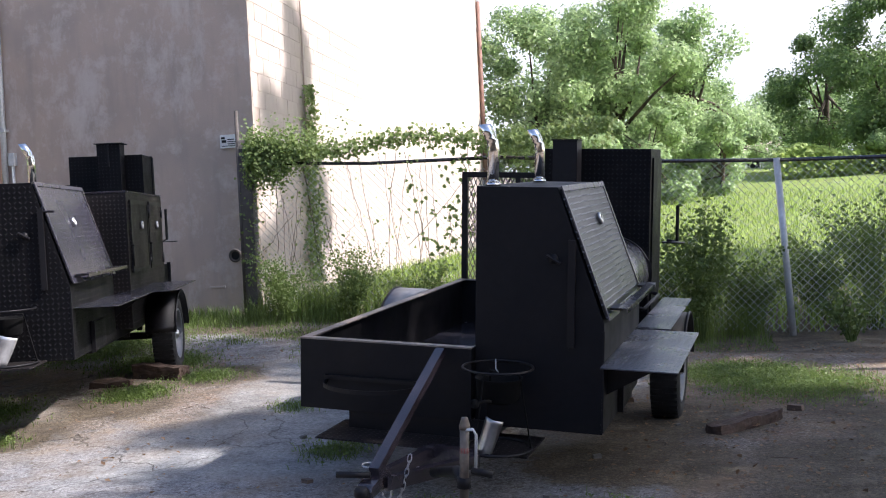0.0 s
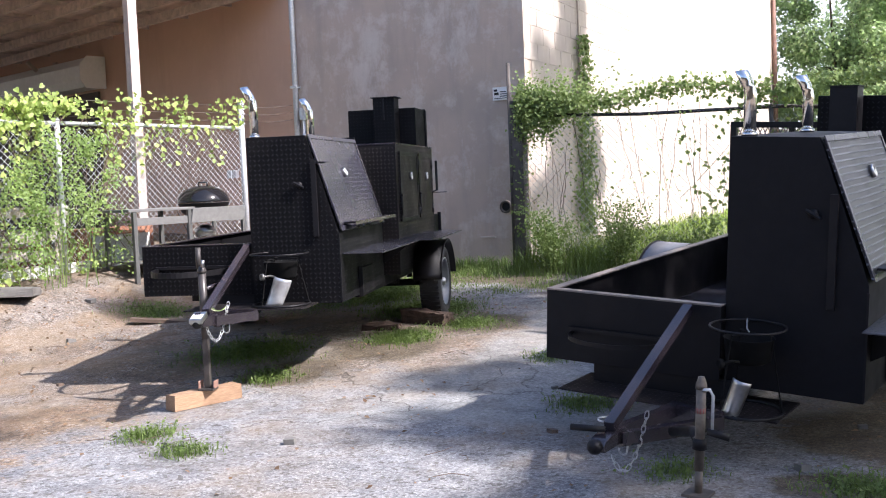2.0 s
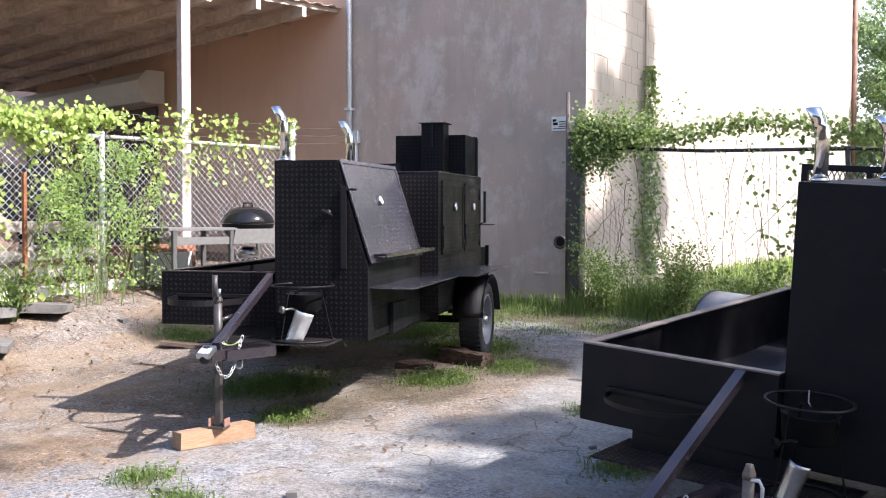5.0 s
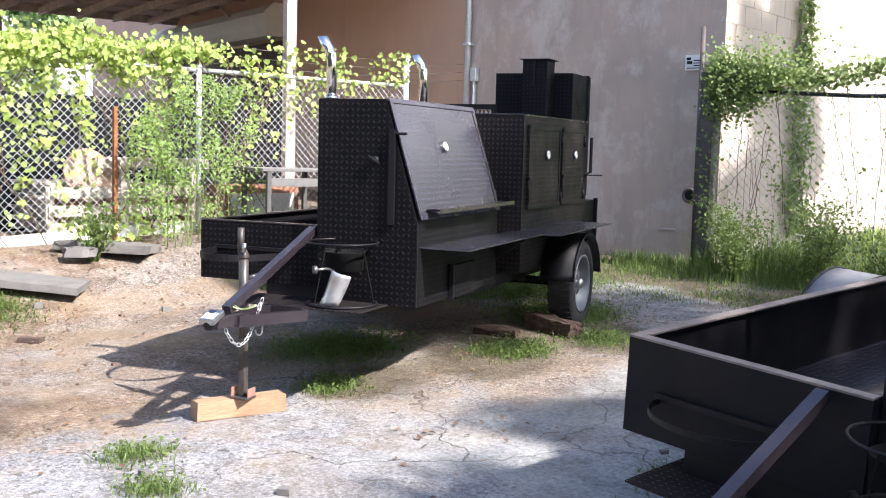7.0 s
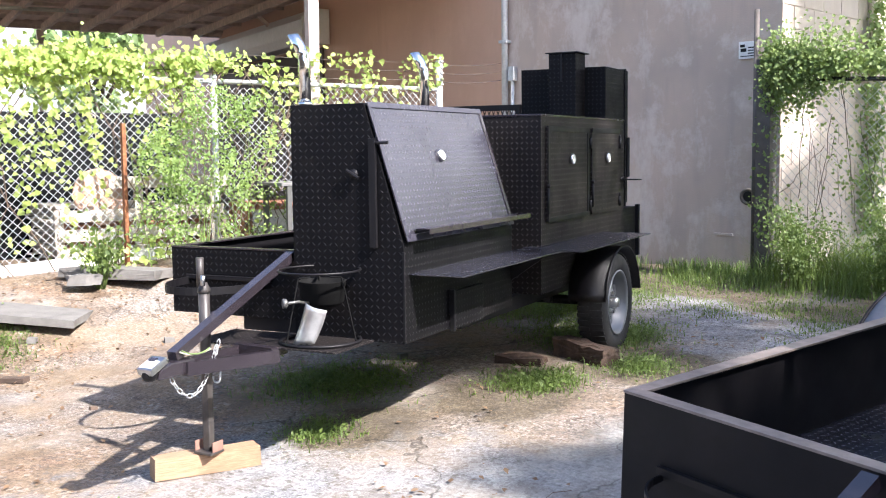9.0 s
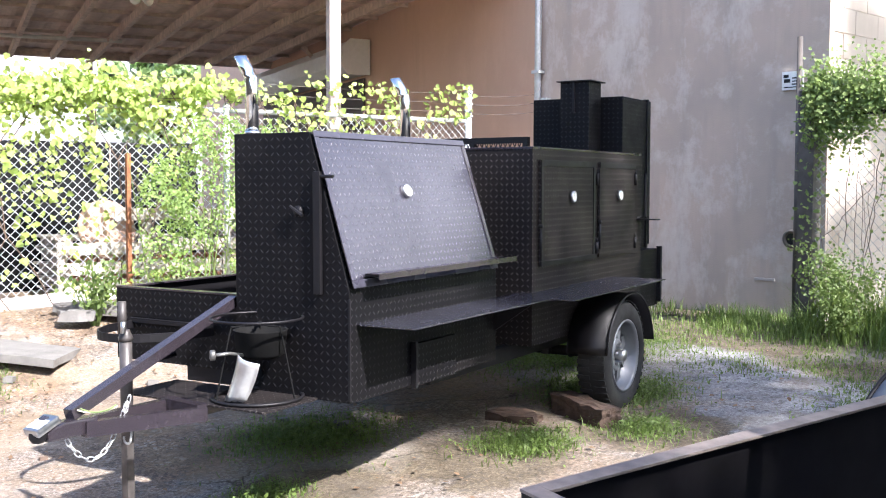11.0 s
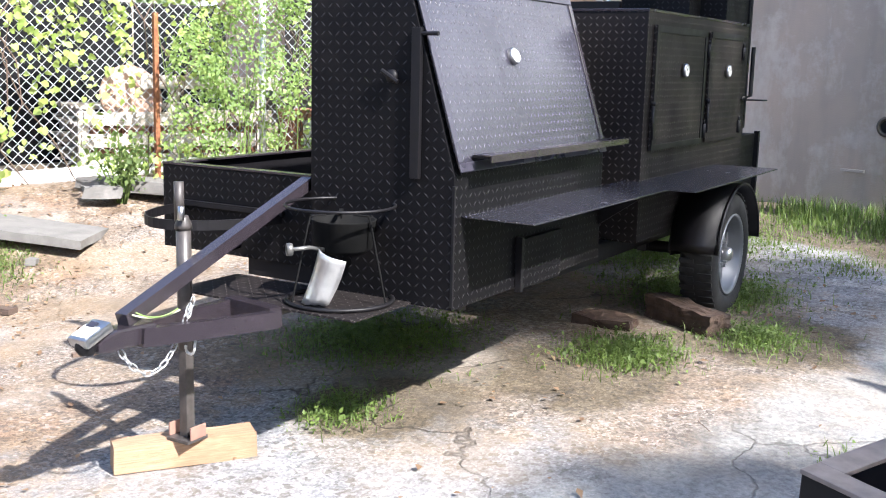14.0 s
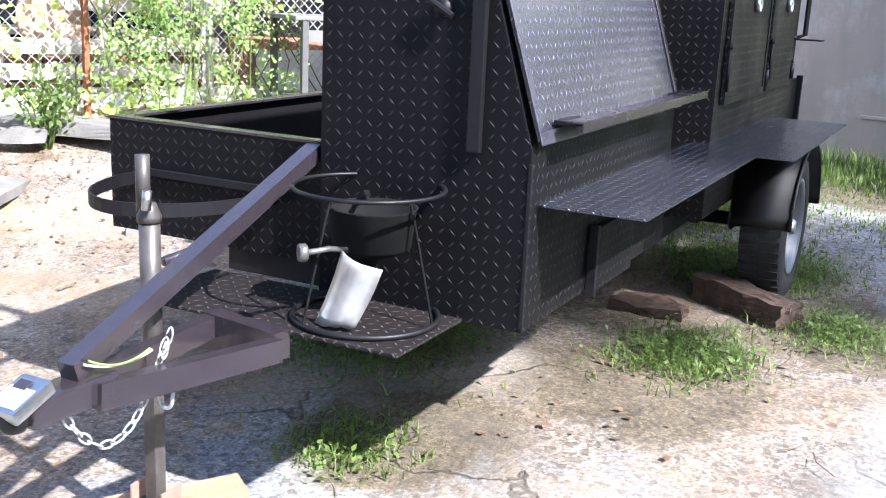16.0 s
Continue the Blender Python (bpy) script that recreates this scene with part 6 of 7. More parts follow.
# ---------------------------------------------------------------- grass and weeds
def scatter(n, seed, area, keep):
    rs = np.random.RandomState(seed)
    out = []
    x0, x1, y0, y1 = area
    while len(out) < n:
        x, y = rs.uniform(x0, x1), rs.uniform(y0, y1)
        if rs.rand() < keep(x, y):
            out.append((x, y))
    return np.array(out)


def build_grass():
    rs = np.random.RandomState(3)
    # verge along the wall and the fence
    q = scatter(17000, 21, (-5.6, 2.0, 8.9, 11.3), lambda x, y: sstep(9.0, 10.8, y + 0.9 * noise.noise(Vector((x * 1.3, y * 1.3, 0)))) * (1 if x > -4.4 else 0.35) * (0.35 + 0.65 * (noise.noise(Vector((x * 2.1, y * 2.1, 7))) > -0.1)))
    h = (0.03 + 0.36 * np.array([sstep(10.3, 11.1, y) * (1 if x > -3.4 else 0.3) for x, y in q])) * (0.4 + 0.9 * rs.rand(len(q)))
    blades("verge_grass", np.column_stack([q, on_ground(q[:, 0], q[:, 1])]), h, M_GRASS, "long grass along the wall and fence", 22, 0.0035, 0.4)
    # low patches in the yard
    pts = []
    for cx, cy, r, k in PATCHES:
        n = int(24000 * r * r * k)
        a = rs.normal(0, 0.40, (n, 2)) * r
        a += 0.16 * r * np.round(rs.normal(0, 0.9, (n, 2)))
        pts.append(a + np.array([cx, cy]))
    q = np.concatenate(pts)
    blades("yard_grass", np.column_stack([q, on_ground(q[:, 0], q[:, 1])]), 0.010 + 0.066 * rs.rand(len(q)) ** 2.0, M_GRASS, "low grass tufts growing through the yard", 23, 0.0025, 0.9)
    # small broad leaves of low weeds among the tufts
    n = len(q) // 3
    pick = rs.choice(len(q), n, False)
    w = q[pick] + rs.normal(0, 0.03, (n, 2))
    cloud("yard_weeds", np.column_stack([w, on_ground(w[:, 0], w[:, 1]) + 0.012 + 0.045 * rs.rand(n) ** 1.5]), rs.uniform(0.010, 0.028, n), M_GRASS, np.tile((0, 0, 1.0), (n, 1)), 29, "leaf", "stuff", "low sprawling weeds among the grass tufts", "weeds", droop=0.0)
    # field beyond the fence
    q = scatter(26000, 24, (-3.0, 16, 11.2, 30), lambda x, y: min(1, 5.0 / (y - 8)))
    h = (0.16 + 0.22 * rs.rand(len(q))) * np.array([1.2 if y < 13 else 0.75 for x, y in q])
    blades("field_grass", np.column_stack([q, on_ground(q[:, 0], q[:, 1])]), h, M_FIELD, "tall unmown grass of the rising field", 25, 0.0065, 0.5)


build_grass()


def build_hedge():
    """Low clipped line of leaves along the far edge of the field."""
    rs = np.random.RandomState(91)
    n = 9000
    x = rs.uniform(5.2, 15.0, n)
    y = 33.5 + 0.35 * x + rs.normal(0, 0.35, n)
    z = on_ground(x, y) + 0.95 * rs.rand(n) ** 0.8 * (1 + 0.18 * np.sin(x * 2.3))
    cloud("hedge", np.column_stack([x, y, z]), rs.uniform(0.09, 0.20, n), M_VINE, np.tile((0.3, -0.6, 0.8), (n, 1)), 92, "leaf", "stuff", "long low green hedge beyond the field", "hedge")


build_hedge()


def build_weed(x, y, h, r, n, seed, label="leafy weed bush at the foot of the fence", size=0.05):
    rs = np.random.RandomState(seed)
    z = ground_z(x, y)
    B = empty("weed_bush", pose(x, y, z), label, "bush", "weeds along the fence")
    bm = bmesh.new()
    pts, nrm = [], []
    stems = 16
    for k in range(stems):
        a, rr = rs.uniform(0, 6.283), r * math.sqrt(rs.rand())
        tip = Vector((rr * math.cos(a), rr * math.sin(a), h * rs.uniform(0.55, 1.05)))
        mid = tip * 0.5 + Vector((0, 0, h * 0.12))
        add_tube(bm, [(0.1 * tip.x, 0.1 * tip.y, 0), mid, tip], [0.007, 0.005, 0.002], 4)
        for j in range(n // stems):
            t = rs.uniform(0.2, 1.0)
            p = mid * (2 * t) if t < 0.5 else mid.lerp(tip, 2 * t - 1)
            pts.append((p.x + rs.normal(0, 0.07 * r + 0.03), p.y + rs.normal(0, 0.07 * r + 0.03), p.z + rs.normal(0, 0.05)))
            nrm.append((rs.normal(), rs.normal(), 0.8))
    part("stem", bm, M_WEED, B)
    cloud("leaves", pts, size * (0.6 + 0.8 * rs.rand(len(pts))), M_WEED, nrm, seed + 1, parent=B)


for wx, wy, wh, wr, wn, ws in ((1.35, 10.6, 1.35, 0.55, 2600, 51), (1.05, 11.5, 1.1, 0.5, 1800, 52), (1.9, 11.4, 0.95, 0.6, 2400, 64), (2.6, 11.7, 1.0, 0.6, 2400, 65), (3.1, 11.3, 1.5, 0.7, 1600, 53), (4.2, 11.8, 1.3, 0.8, 1400, 54), (3.4, 12.6, 1.2, 0.8, 1200, 55),
                               (2.7, 10.4, 0.5, 0.35, 500, 56), (-2.9, 10.7, 0.7, 0.45, 2600, 57), (-2.2, 10.7, 0.75, 0.5, 2800, 58), (-1.5, 10.8, 0.6, 0.45, 2400, 59), (-0.8, 10.7, 0.55, 0.45, 2200, 60),
                               (-6.25, 5.2, 0.35, 0.3, 300, 61), (-7.0, 6.9, 0.55, 0.35, 400, 62), (-6.3, 9.0, 0.45, 0.3, 350, 63)):
    build_weed(wx, wy, wh, wr, wn, ws, size=0.026 if -3 < wx < 0 else 0.042)


def build_litter():
    """Dead leaves and twigs strewn over the yard."""
    rs = np.random.RandomState(77)
    n = 15000
    x = rs.uniform(-8.5, 3.2, n)
    y = rs.uniform(2.2, 10.2, n)
    keep = np.array([rs.rand() < 0.05 + 0.9 * sstep(-4.2, -6.8, a) + 1.1 * sstep(0.3, 1.2, a) + 0.25 * (noise.noise(Vector((a * 1.2, b * 1.2, 9))) > 0.15) for a, b in zip(x, y)])
    x, y = x[keep], y[keep]
    z = on_ground(x, y) + 0.012
    cloud("dead_leaves", np.column_stack([x, y, z]), rs.uniform(0.010, 0.040, len(x)), M_DEAD, np.tile((0, 0, 2.2), (len(x), 1)), 78, "leaf", "stuff", "dry brown leaves strewn on the ground", "leaves", droop=0.0)
    bm = bmesh.new()
    for k in range(80):
        a, b = rs.uniform(-8, 2.8), rs.uniform(3.2, 9.8)
        q, L = rs.uniform(0, 6.283), rs.uniform(0.05, 0.22)
        g = ground_z(a, b) + 0.012
        add_tube(bm, [(a, b, g), (a + L * 0.5 * math.cos(q), b + L * 0.5 * math.sin(q), g + 0.006), (a + L * math.cos(q + 0.3), b + L * math.sin(q + 0.3), g)], 0.0019, 4)
    t = finish("twigs", bm, M_WOOD_OLD)
    tagged(t, "thin dry twigs scattered on the ground", "twigs", kind="stuff")


M_DEAD = leaf_mat("dead_leaves", (0.09, 0.05, 0.028), (0.26, 0.17, 0.10), 0.8)
build_litter()


# ---------------------------------------------------------------- canopy on the left
def build_canopy():
    x0, x1, y0, y1 = -16.2, -6.7, 3.6, WALL_Y + 0.016

    def zat(x):
        return 3.84 + 0.012 * (x + 10.1)

    C = empty("canopy_roof", TURN @ pose(x1, y1, 0), "open sheet-metal canopy with brown steel purlins on posts", "canopy")
    inv = pose(x1, y1, 0).inverted()
    # ribbed sheet: the ribs run down the slope
    bm = bmesh.new()
    n = 36
    rows = []
    for k in range(n * 4 + 1):
        y = y0 + (y1 - y0) * k / (n * 4)
        dz = 0.022 if (k % 4) in (1, 2) else 0.0
        rows.append([bm.verts.new((x, y, zat(x) + dz + l)) for x in (x0, x1) for l in (0.0, 0.004)])
    for a, b in zip(rows, rows[1:]):
        bm.faces.new([a[0], b[0], b[2], a[2]])
        bm.faces.new([a[1], a[3], b[3], b[1]])
        bm.faces.new([a[0], a[1], b[1], b[0]])
        bm.faces.new([a[2], b[2], b[3], a[3]])
    for r in (rows[0], rows[-1]):
        bm.faces.new([r[0], r[1], r[3], r[2]])
    obs = [part("roof_sheet", bm, M_SHEET, C, "ribbed brown roof sheet")]

    def beam(name, xa, ya, xb, yb, w, top, deep, label):
        bm = bmesh.new()
        d = Vector((xb - xa, yb - ya, 0)).normalized()
        s = Vector((-d.y, d.x, 0)) * w / 2
        vs = [bm.verts.new((p[0] + s.x * q, p[1] + s.y * q, zat(p[0]) - l)) for q in (-1, 1) for p in ((xa, ya), (xb, yb)) for l in (deep, top)]
        for f in ((0, 1, 3, 2), (4, 6, 7, 5), (0, 4, 5, 1), (2, 3, 7, 6), (0, 2, 6, 4), (1, 5, 7, 3)):
            bm.faces.new([vs[i] for i in f])
        obs.append(part(name, bm, M_PURLIN, C, label))

    for k in range(10):
        x = x0 + 0.08 + (x1 - x0 - 0.16) * k / 9
        beam("purlin", x, y0 + 0.03, x, y1, 0.045, 0.002, 0.05, "brown steel purlin")
    for k in range(17):
        y = y1 - 0.55 - 0.65 * k
        if y > y0:
            beam("rafter", x0 + 0.02, y, x1 - 0.02, y, 0.06, 0.051, 0.17, "brown steel rafter")
    beam("gutter", x0 - 0.04, y0, x0 - 0.04, y1, 0.10, -0.03, 0.12, "brown eaves gutter")
    for x in (-12.8,):
        zb = zat(x)
        obs.append(part("wall_bracket", tube([(x, y1 - 0.02, zb - 0.62), (x, y1 - 0.5, zb - 0.20)], 0, flat=(0.05, 0.05)), M_PURLIN, C))
        obs.append(part("bracket_plate", box(x - 0.06, x + 0.06, y1 - 0.03, y1, zb - 0.80, zb - 0.18, 0.004), M_PURLIN, C))
    for x, y, m, lab in ((-6.855, 9.32, M_POSTW, "pale painted steel post"), (-16.05, 8.2, M_PURLIN, "brown steel post"), (-16.05, 4.4, M_PURLIN, "brown steel post"), (-11.9, 3.9, M_PURLIN, "brown steel post")):
        obs.append(part("post", box(x - 0.055, x + 0.055, y - 0.055, y + 0.055, 0.0, zat(x) - 0.16, 0.006), m, C, lab))
    for o in obs:
        o.matrix_parent_inverse = inv
    # long pale shutter housing on the wall
    H = empty("shutter_housing", TURN @ pose(-11.2, WALL_Y + 0.02, 3.06), "cream roller-shutter housing on the tan wall", "shutter")
    part("case", prism([(-0.02, 0.0), (-0.34, 0.0), (-0.42, 0.12), (-0.42, 0.33), (-0.30, 0.46), (-0.02, 0.46)], -5.2, 0.0, 0.01, "x"), M_WHITE, H)
    part("end_plate", prism([(-0.02, -0.02), (-0.36, -0.02), (-0.45, 0.10), (-0.45, 0.35), (-0.32, 0.48), (-0.02, 0.48)], 0.002, 0.03, 0.004, "x"), M_WHITE, H)
    part("bracket", box(-5.3, -5.21, -0.3, -0.02, -0.05, 0.1, 0.01), M_WHITE, H)
    # roller door under it
    D = finish("door_1", box(-16.6, -11.4, WALL_Y - 0.02, WALL_Y + 0.012, 0.2, 3.02, 0), M_ROLLER)
    D.matrix_world = TURN
    tagged(D, "closed brown roller shutter door", "door", kind="structure")
    # twin floodlight and a pale tube under the roof
    L = empty("floodlight", pose(-10.55, 9.05, 3.60), "twin white floodlight under the canopy roof", "lamp")
    part("base", box(-0.06, 0.06, -0.04, 0.04, 0.02, 0.09, 0.008), M_PURLIN, L)
    for q in (-1, 1):
        head = part("lamp_head", lathe([(0.0, -0.07), (0.03, -0.065), (0.05, 0.0), (0.058, 0.045), (0.05, 0.05), (0.0, 0.04)], (0.055, -0.075 * q, -0.02), (0.75, -0.35 * q, -0.45), 20), M_WHITE, L, "round white lamp head", True)
        part("swivel", tube([(0, -0.02 * q, 0.04), (0.035, -0.065 * q, 0.0)], 0.010, 8), M_PURLIN, head)
    P = empty("roof_tube", pose(-14.95, 8.6, 3.63), "pale slender tube fixed under the canopy roof", "pipe")
    part("tube", tube([(0, 0, 0), (0.78, 1.97, 0)], 0.03, 10), M_CREAM, P, "", True)
    for t in (0.1, 0.9):
        part("strap", box(0.78 * t - 0.04, 0.78 * t + 0.04, 1.97 * t - 0.015, 1.97 * t + 0.015, -0.02, 0.035, 0.003), M_PURLIN, P)


M_POSTW = simple("pale_post_paint", (0.55, 0.45, 0.41), 0.5, 0, 0.12, 14, 0.1)
M_ROLLER = simple("dark_brown_shutter", (0.085, 0.06, 0.048), 0.6, 0.0, 0.2, 8, 0.15, gloss=0.2)
M_SHEET = simple("brown_roof_sheet", (0.72, 0.58, 0.49), 0.6, 0.1, 0.15, 6, 0.1)
M_PURLIN = simple("red_brown_steel", (0.62, 0.50, 0.42), 0.6, 0.1, 0.25, 12, 0.2)
build_canopy()


# ---------------------------------------------------------------- fittings on the workshop wall
def build_wall_fittings():
    y = WALL_Y
    S = empty("warning_sign", pose(-3.815, y - 0.02, 2.32), "small white printed metal sign on the wall", "sign")
    part("plate", box(0, 0.19, -0.004, 0.006, -0.07, 0.08, 0.002), M_WHITE, S)
    for a, b, c, d in ((0.015, 0.06, 0.03, 0.055), (0.02, 0.075, -0.01, 0.02), (0.09, 0.18, -0.03, -0.02), (0.09, 0.185, -0.005, 0.004), (0.09, 0.17, 0.02, 0.03), (0.02, 0.18, -0.052, -0.044)):
        part("print_bar", box(a, b, -0.007, -0.0045, c, d, 0), M_BLACK, S)
    H = empty("vent_hole", pose(-3.71, y, 1.03), "round cast vent fitting in the stucco wall", "vent")
    part("flange", lathe([(0.05, 0.0), (0.075, 0.0), (0.078, 0.012), (0.066, 0.02), (0.052, 0.02), (0.048, -0.05)], (0, -0.002, 0), (0, -1, 0), 24), M_POST_DARK, H, "", True)
    part("plug", cyl((0, -0.004, 0), (0, 1, 0), 0.047, 0.004, 20), M_BLACK, H)
    L = empty("wall_ledge", pose(-3.95, y, 0.68), "thin pale ledge stone in the wall", "ledge")
    part("strip", box(-0.09, 0.10, -0.018, 0.0, -0.01, 0.012, 0.003), M_BLOCK, L)
    D = empty("downpipe", pose(-6.5, y - 0.05, 0.4), "grey round downpipe on the wall", "pipe")
    part("pipe", tube([(0, 0, 0), (0, 0, 7.0)], 0.035, 12), M_GALV, D, "", True)
    for z in (0.5, 2.2, 3.9):
        part("clamp", box(-0.05, 0.05, -0.045, 0.05, z, z + 0.03, 0.003), M_GALV, D)
    U = empty("conduit", pose(-6.4, y - 0.04, 1.3), "short grey conduit with a box on the wall", "conduit")
    part("pipe", tube([(0, 0, -0.9), (0, 0, 0.95)], 0.018, 10), M_GALV, U, "", True)
    part("conduit_box", box(-0.04, 0.04, -0.04, 0.03, 0.9, 1.05, 0.004), M_GALV, U)
    X = empty("socket_box", TURN @ pose(-7.95, y + 0.02, 1.58), "white double socket box on the tan wall", "socket")
    part("cover", box(-0.10, -0.01, -0.05, 0.0, -0.055, 0.055, 0.006), M_WHITE, X)
    part("cover", box(0.01, 0.10, -0.05, 0.0, -0.055, 0.055, 0.006), M_WHITE, X)
    E = empty("wall_conduit", pose(CORNER_X + 0.03, 13.25, 0.6), "thin brown conduit up the block wall", "conduit")
    part("pipe", tube([(0, 0, 0), (0, 0, 6.5)], 0.013, 8), M_STUCCO, E, "", True)
    G = empty("corner_downpipe", pose(CORNER_X + 0.07, 29.3, 1.0), "pale downpipe at the far end of the wall", "pipe")
    part("pipe", tube([(0, 0, 0), (0, 0, 6.4)], 0.06, 10), M_RUST_PAINT, G, "", True)


build_wall_fittings()


# ---------------------------------------------------------------- kettle grill with side table
def build_kettle():
    x, y = -6.72, 9.72
    z = ground_z(x, y)
    z -= 0.05
    K = empty("kettle_grill", pose(x, y, z, 0, 0, 75), "black kettle grill in a grey side-table frame", "grill")
    r = 0.285
    bowl = part("bowl", lathe([(0.05, -0.20), (0.17, -0.165), (0.25, -0.09), (r, 0.0), (r + 0.008, 0.01), (r - 0.01, 0.01), (0.24, -0.08), (0.0, -0.17)], (0, 0, 0.80), (0, 0, 1), 36), M_BLACK, K, "black enamel bowl", True)
    lid = part("lid", lathe([(r + 0.008, 0.0), (r + 0.008, 0.018), (0.26, 0.09), (0.20, 0.145), (0.11, 0.18), (0.0, 0.19)], (0, 0, 0.815), (0, 0, 1), 36), M_ENAMEL, K, "glossy black domed lid", True)
    part("lid_handle", tube([(-0.06, 0, 1.0), (-0.055, 0, 1.04), (0.055, 0, 1.04), (0.06, 0, 1.0)], 0.011, 8), M_BLACK, lid, "", True)
    part("vent", cyl((0.12, -0.1, 0.975), (0.3, -0.25, 0.9), 0.03, 0.012, 16), M_STEEL, lid, "", True)
    part("ash_catcher", lathe([(0.0, 0), (0.11, 0), (0.12, 0.06), (0.06, 0.12)], (0, 0, 0.44), (0, 0, 1), 24), M_STEEL, K, "", True)
    table = part("side_table", box(-1.16, -0.34, -0.30, 0.30, 0.745, 0.775, 0.008), M_TABLETOP, K, "grey steel side table")
    for a in (-1.08, -0.40):
        for b in (-0.27, 0.27):
            part("leg", box(a - 0.022, a + 0.022, b - 0.022, b + 0.022, -0.1, 0.745, 0.003), M_TABLE, table)
    part("front_apron", prism([(-0.40, 0.60), (0.30, 0.60), (0.34, 0.66), (0.34, 0.76), (-0.36, 0.76)], -0.305, -0.285, 0.006), M_TABLETOP, K, "grey steel apron")
    part("rail", box(-1.06, -0.42, -0.275, -0.255, 0.60, 0.68, 0.003), M_TABLETOP, K)
    for b in (-0.27, 0.28):
        part("leg", box(0.312, 0.348, b - 0.018, b + 0.018, -0.1, 0.74, 0.003), M_TABLE, K)
    part("bottom_shelf", box(-1.06, 0.33, -0.26, 0.27, 0.20, 0.22, 0.003), M_TABLE, K)


M_TABLETOP = simple("grey_sheet_steel", (0.19, 0.187, 0.18), 0.45, 0.2, 0.15, 20, 0.1)
M_TABLE = simple("grey_table_steel", (0.11, 0.11, 0.105), 0.5, 0.2, 0.15, 20, 0.1)
M_ENAMEL = simple("black_enamel", (0.012, 0.012, 0.014), 0.12, 0, 0.1, 20, 0.0)
build_kettle()


# ---------------------------------------------------------------- loose things in the yard
def rough_block(name, sx, sy, sz, m, material, label, category, seed=1, group="", amount=0.012, cuts=3):
    """A worn block: bevelled, with uneven faces."""
    bm = bmesh.new()
    add_box(bm, -sx / 2, sx / 2, -sy / 2, sy / 2, 0, sz)
    bmesh.ops.subdivide_edges(bm, edges=list(bm.edges), cuts=cuts, use_grid_fill=True)
    for v in bm.verts:
        n = noise.noise_vector(v.co * 9 + Vector((seed * 3.1, 0, 0)))
        if cuts > 4:
            n = n + noise.noise_vector(v.co * 34 + Vector((seed, 0, 0))) * 0.6
        v.co += Vector((n.x, n.y, n.z * (0.2 if v.co.z < 0.003 else 1))) * amount
    ob = finish(name, bm, material)
    ob.matrix_world = m
    return tagged(ob, label, category, group)


def build_loose():
    z = ground_z
    rough_block("timber_block", 0.48, 0.105, 0.094, pose(-3.24, 5.34, z(-3.24, 5.34) + 0.004, 0, 0, 72), M_WOOD, "raw timber block under the trailer jack", "timber", 1, "", 0.004)
    rough_block("wheel_chock", 0.46, 0.13, 0.12, pose(-3.0, 7.92, z(-3.0, 7.92) - 0.008, 0, 3, -14), M_CHOCK, "old brown rough timber chock by the trailer wheel", "timber", 2, "", 0.022, 7)
    # Rough low block that stands for a small mound of dirt.
    rough_block("low_block", 0.30, 0.13, 0.055, pose(-3.28, 7.66, z(-3.28, 7.66) - 0.012, 4, 0, 12), M_CHOCK, "low rough brown block standing for a dirt mound", "timber", 3, "", 0.022, 6)
    rough_block("concrete_slab", 0.76, 0.5, 0.055, pose(-6.70, 6.16, z(-6.70, 6.16) + 0.012, 1, 6, 47), M_SLAB, "broken flat concrete slab on the dirt", "slab", 4, "", 0.009)
    rough_block("concrete_slab", 0.8, 0.5, 0.08, pose(-7.2, 7.15, z(-7.2, 7.15), -3, 2, 40), M_SLAB, "smaller broken concrete slab on the dirt", "slab", 5, "", 0.025)
    rough_block("stone", 0.26, 0.2, 0.13, pose(-6.25, 5.28, z(-6.25, 5.28), 0, 0, 20), M_SLAB, "rough grey stone on the dirt", "stone", 6, "loose stones", 0.05)
    rough_block("stone", 0.26, 0.16, 0.07, pose(-7.0, 6.75, z(-7.0, 6.75) + 0.06, 0, 0, 70), M_SLAB, "dark flat stone on the dirt", "stone", 16, "loose stones", 0.03)
    rough_block("brick_piece", 0.16, 0.075, 0.03, pose(-5.75, 5.6, z(-5.75, 5.6), 0, 0, 35), M_WOOD_DARK, "broken dark brown brick piece on the dirt", "brick", 7, "", 0.008)
    rough_block("plank_offcut", 0.62, 0.12, 0.03, pose(-5.6, 7.7, z(-5.6, 7.7), 0, 6, 30), M_WOOD_OLD, "short grey plank lying on the dirt", "plank", 8, "", 0.006)
    rough_block("log_piece", 0.58, 0.10, 0.07, pose(1.37, 6.54, z(1.37, 6.54) - 0.01, 0, -3, 48), M_CHOCK, "dark brown split log lying on the dirt", "log", 9, "", 0.018, 6)
    rough_block("low_block", 0.27, 0.075, 0.07, pose(0.95, 4.52, z(0.95, 4.52) - 0.005, 0, 0, 58), M_WOOD_GREY, "silvery weathered timber block on the dirt", "timber", 10, "", 0.006)
    rs = random.Random(4)
    for k in range(46):
        x, y = rs.uniform(-7.0, 2.6), rs.uniform(3.6, 9.6)
        if -3.9 < x < -1.6 and 5.4 < y < 9.4 and k % 3:
            continue
        s = rs.uniform(0.03, 0.09)
        rough_block("stone", s, s * 0.7, s * 0.45, pose(x, y, z(x, y) - 0.004, 0, 0, rs.uniform(0, 180)), M_SLAB if k % 3 else M_WOOD_OLD, "small loose stone on the ground", "stone", 20 + k, "loose stones", s * 0.18, 2)


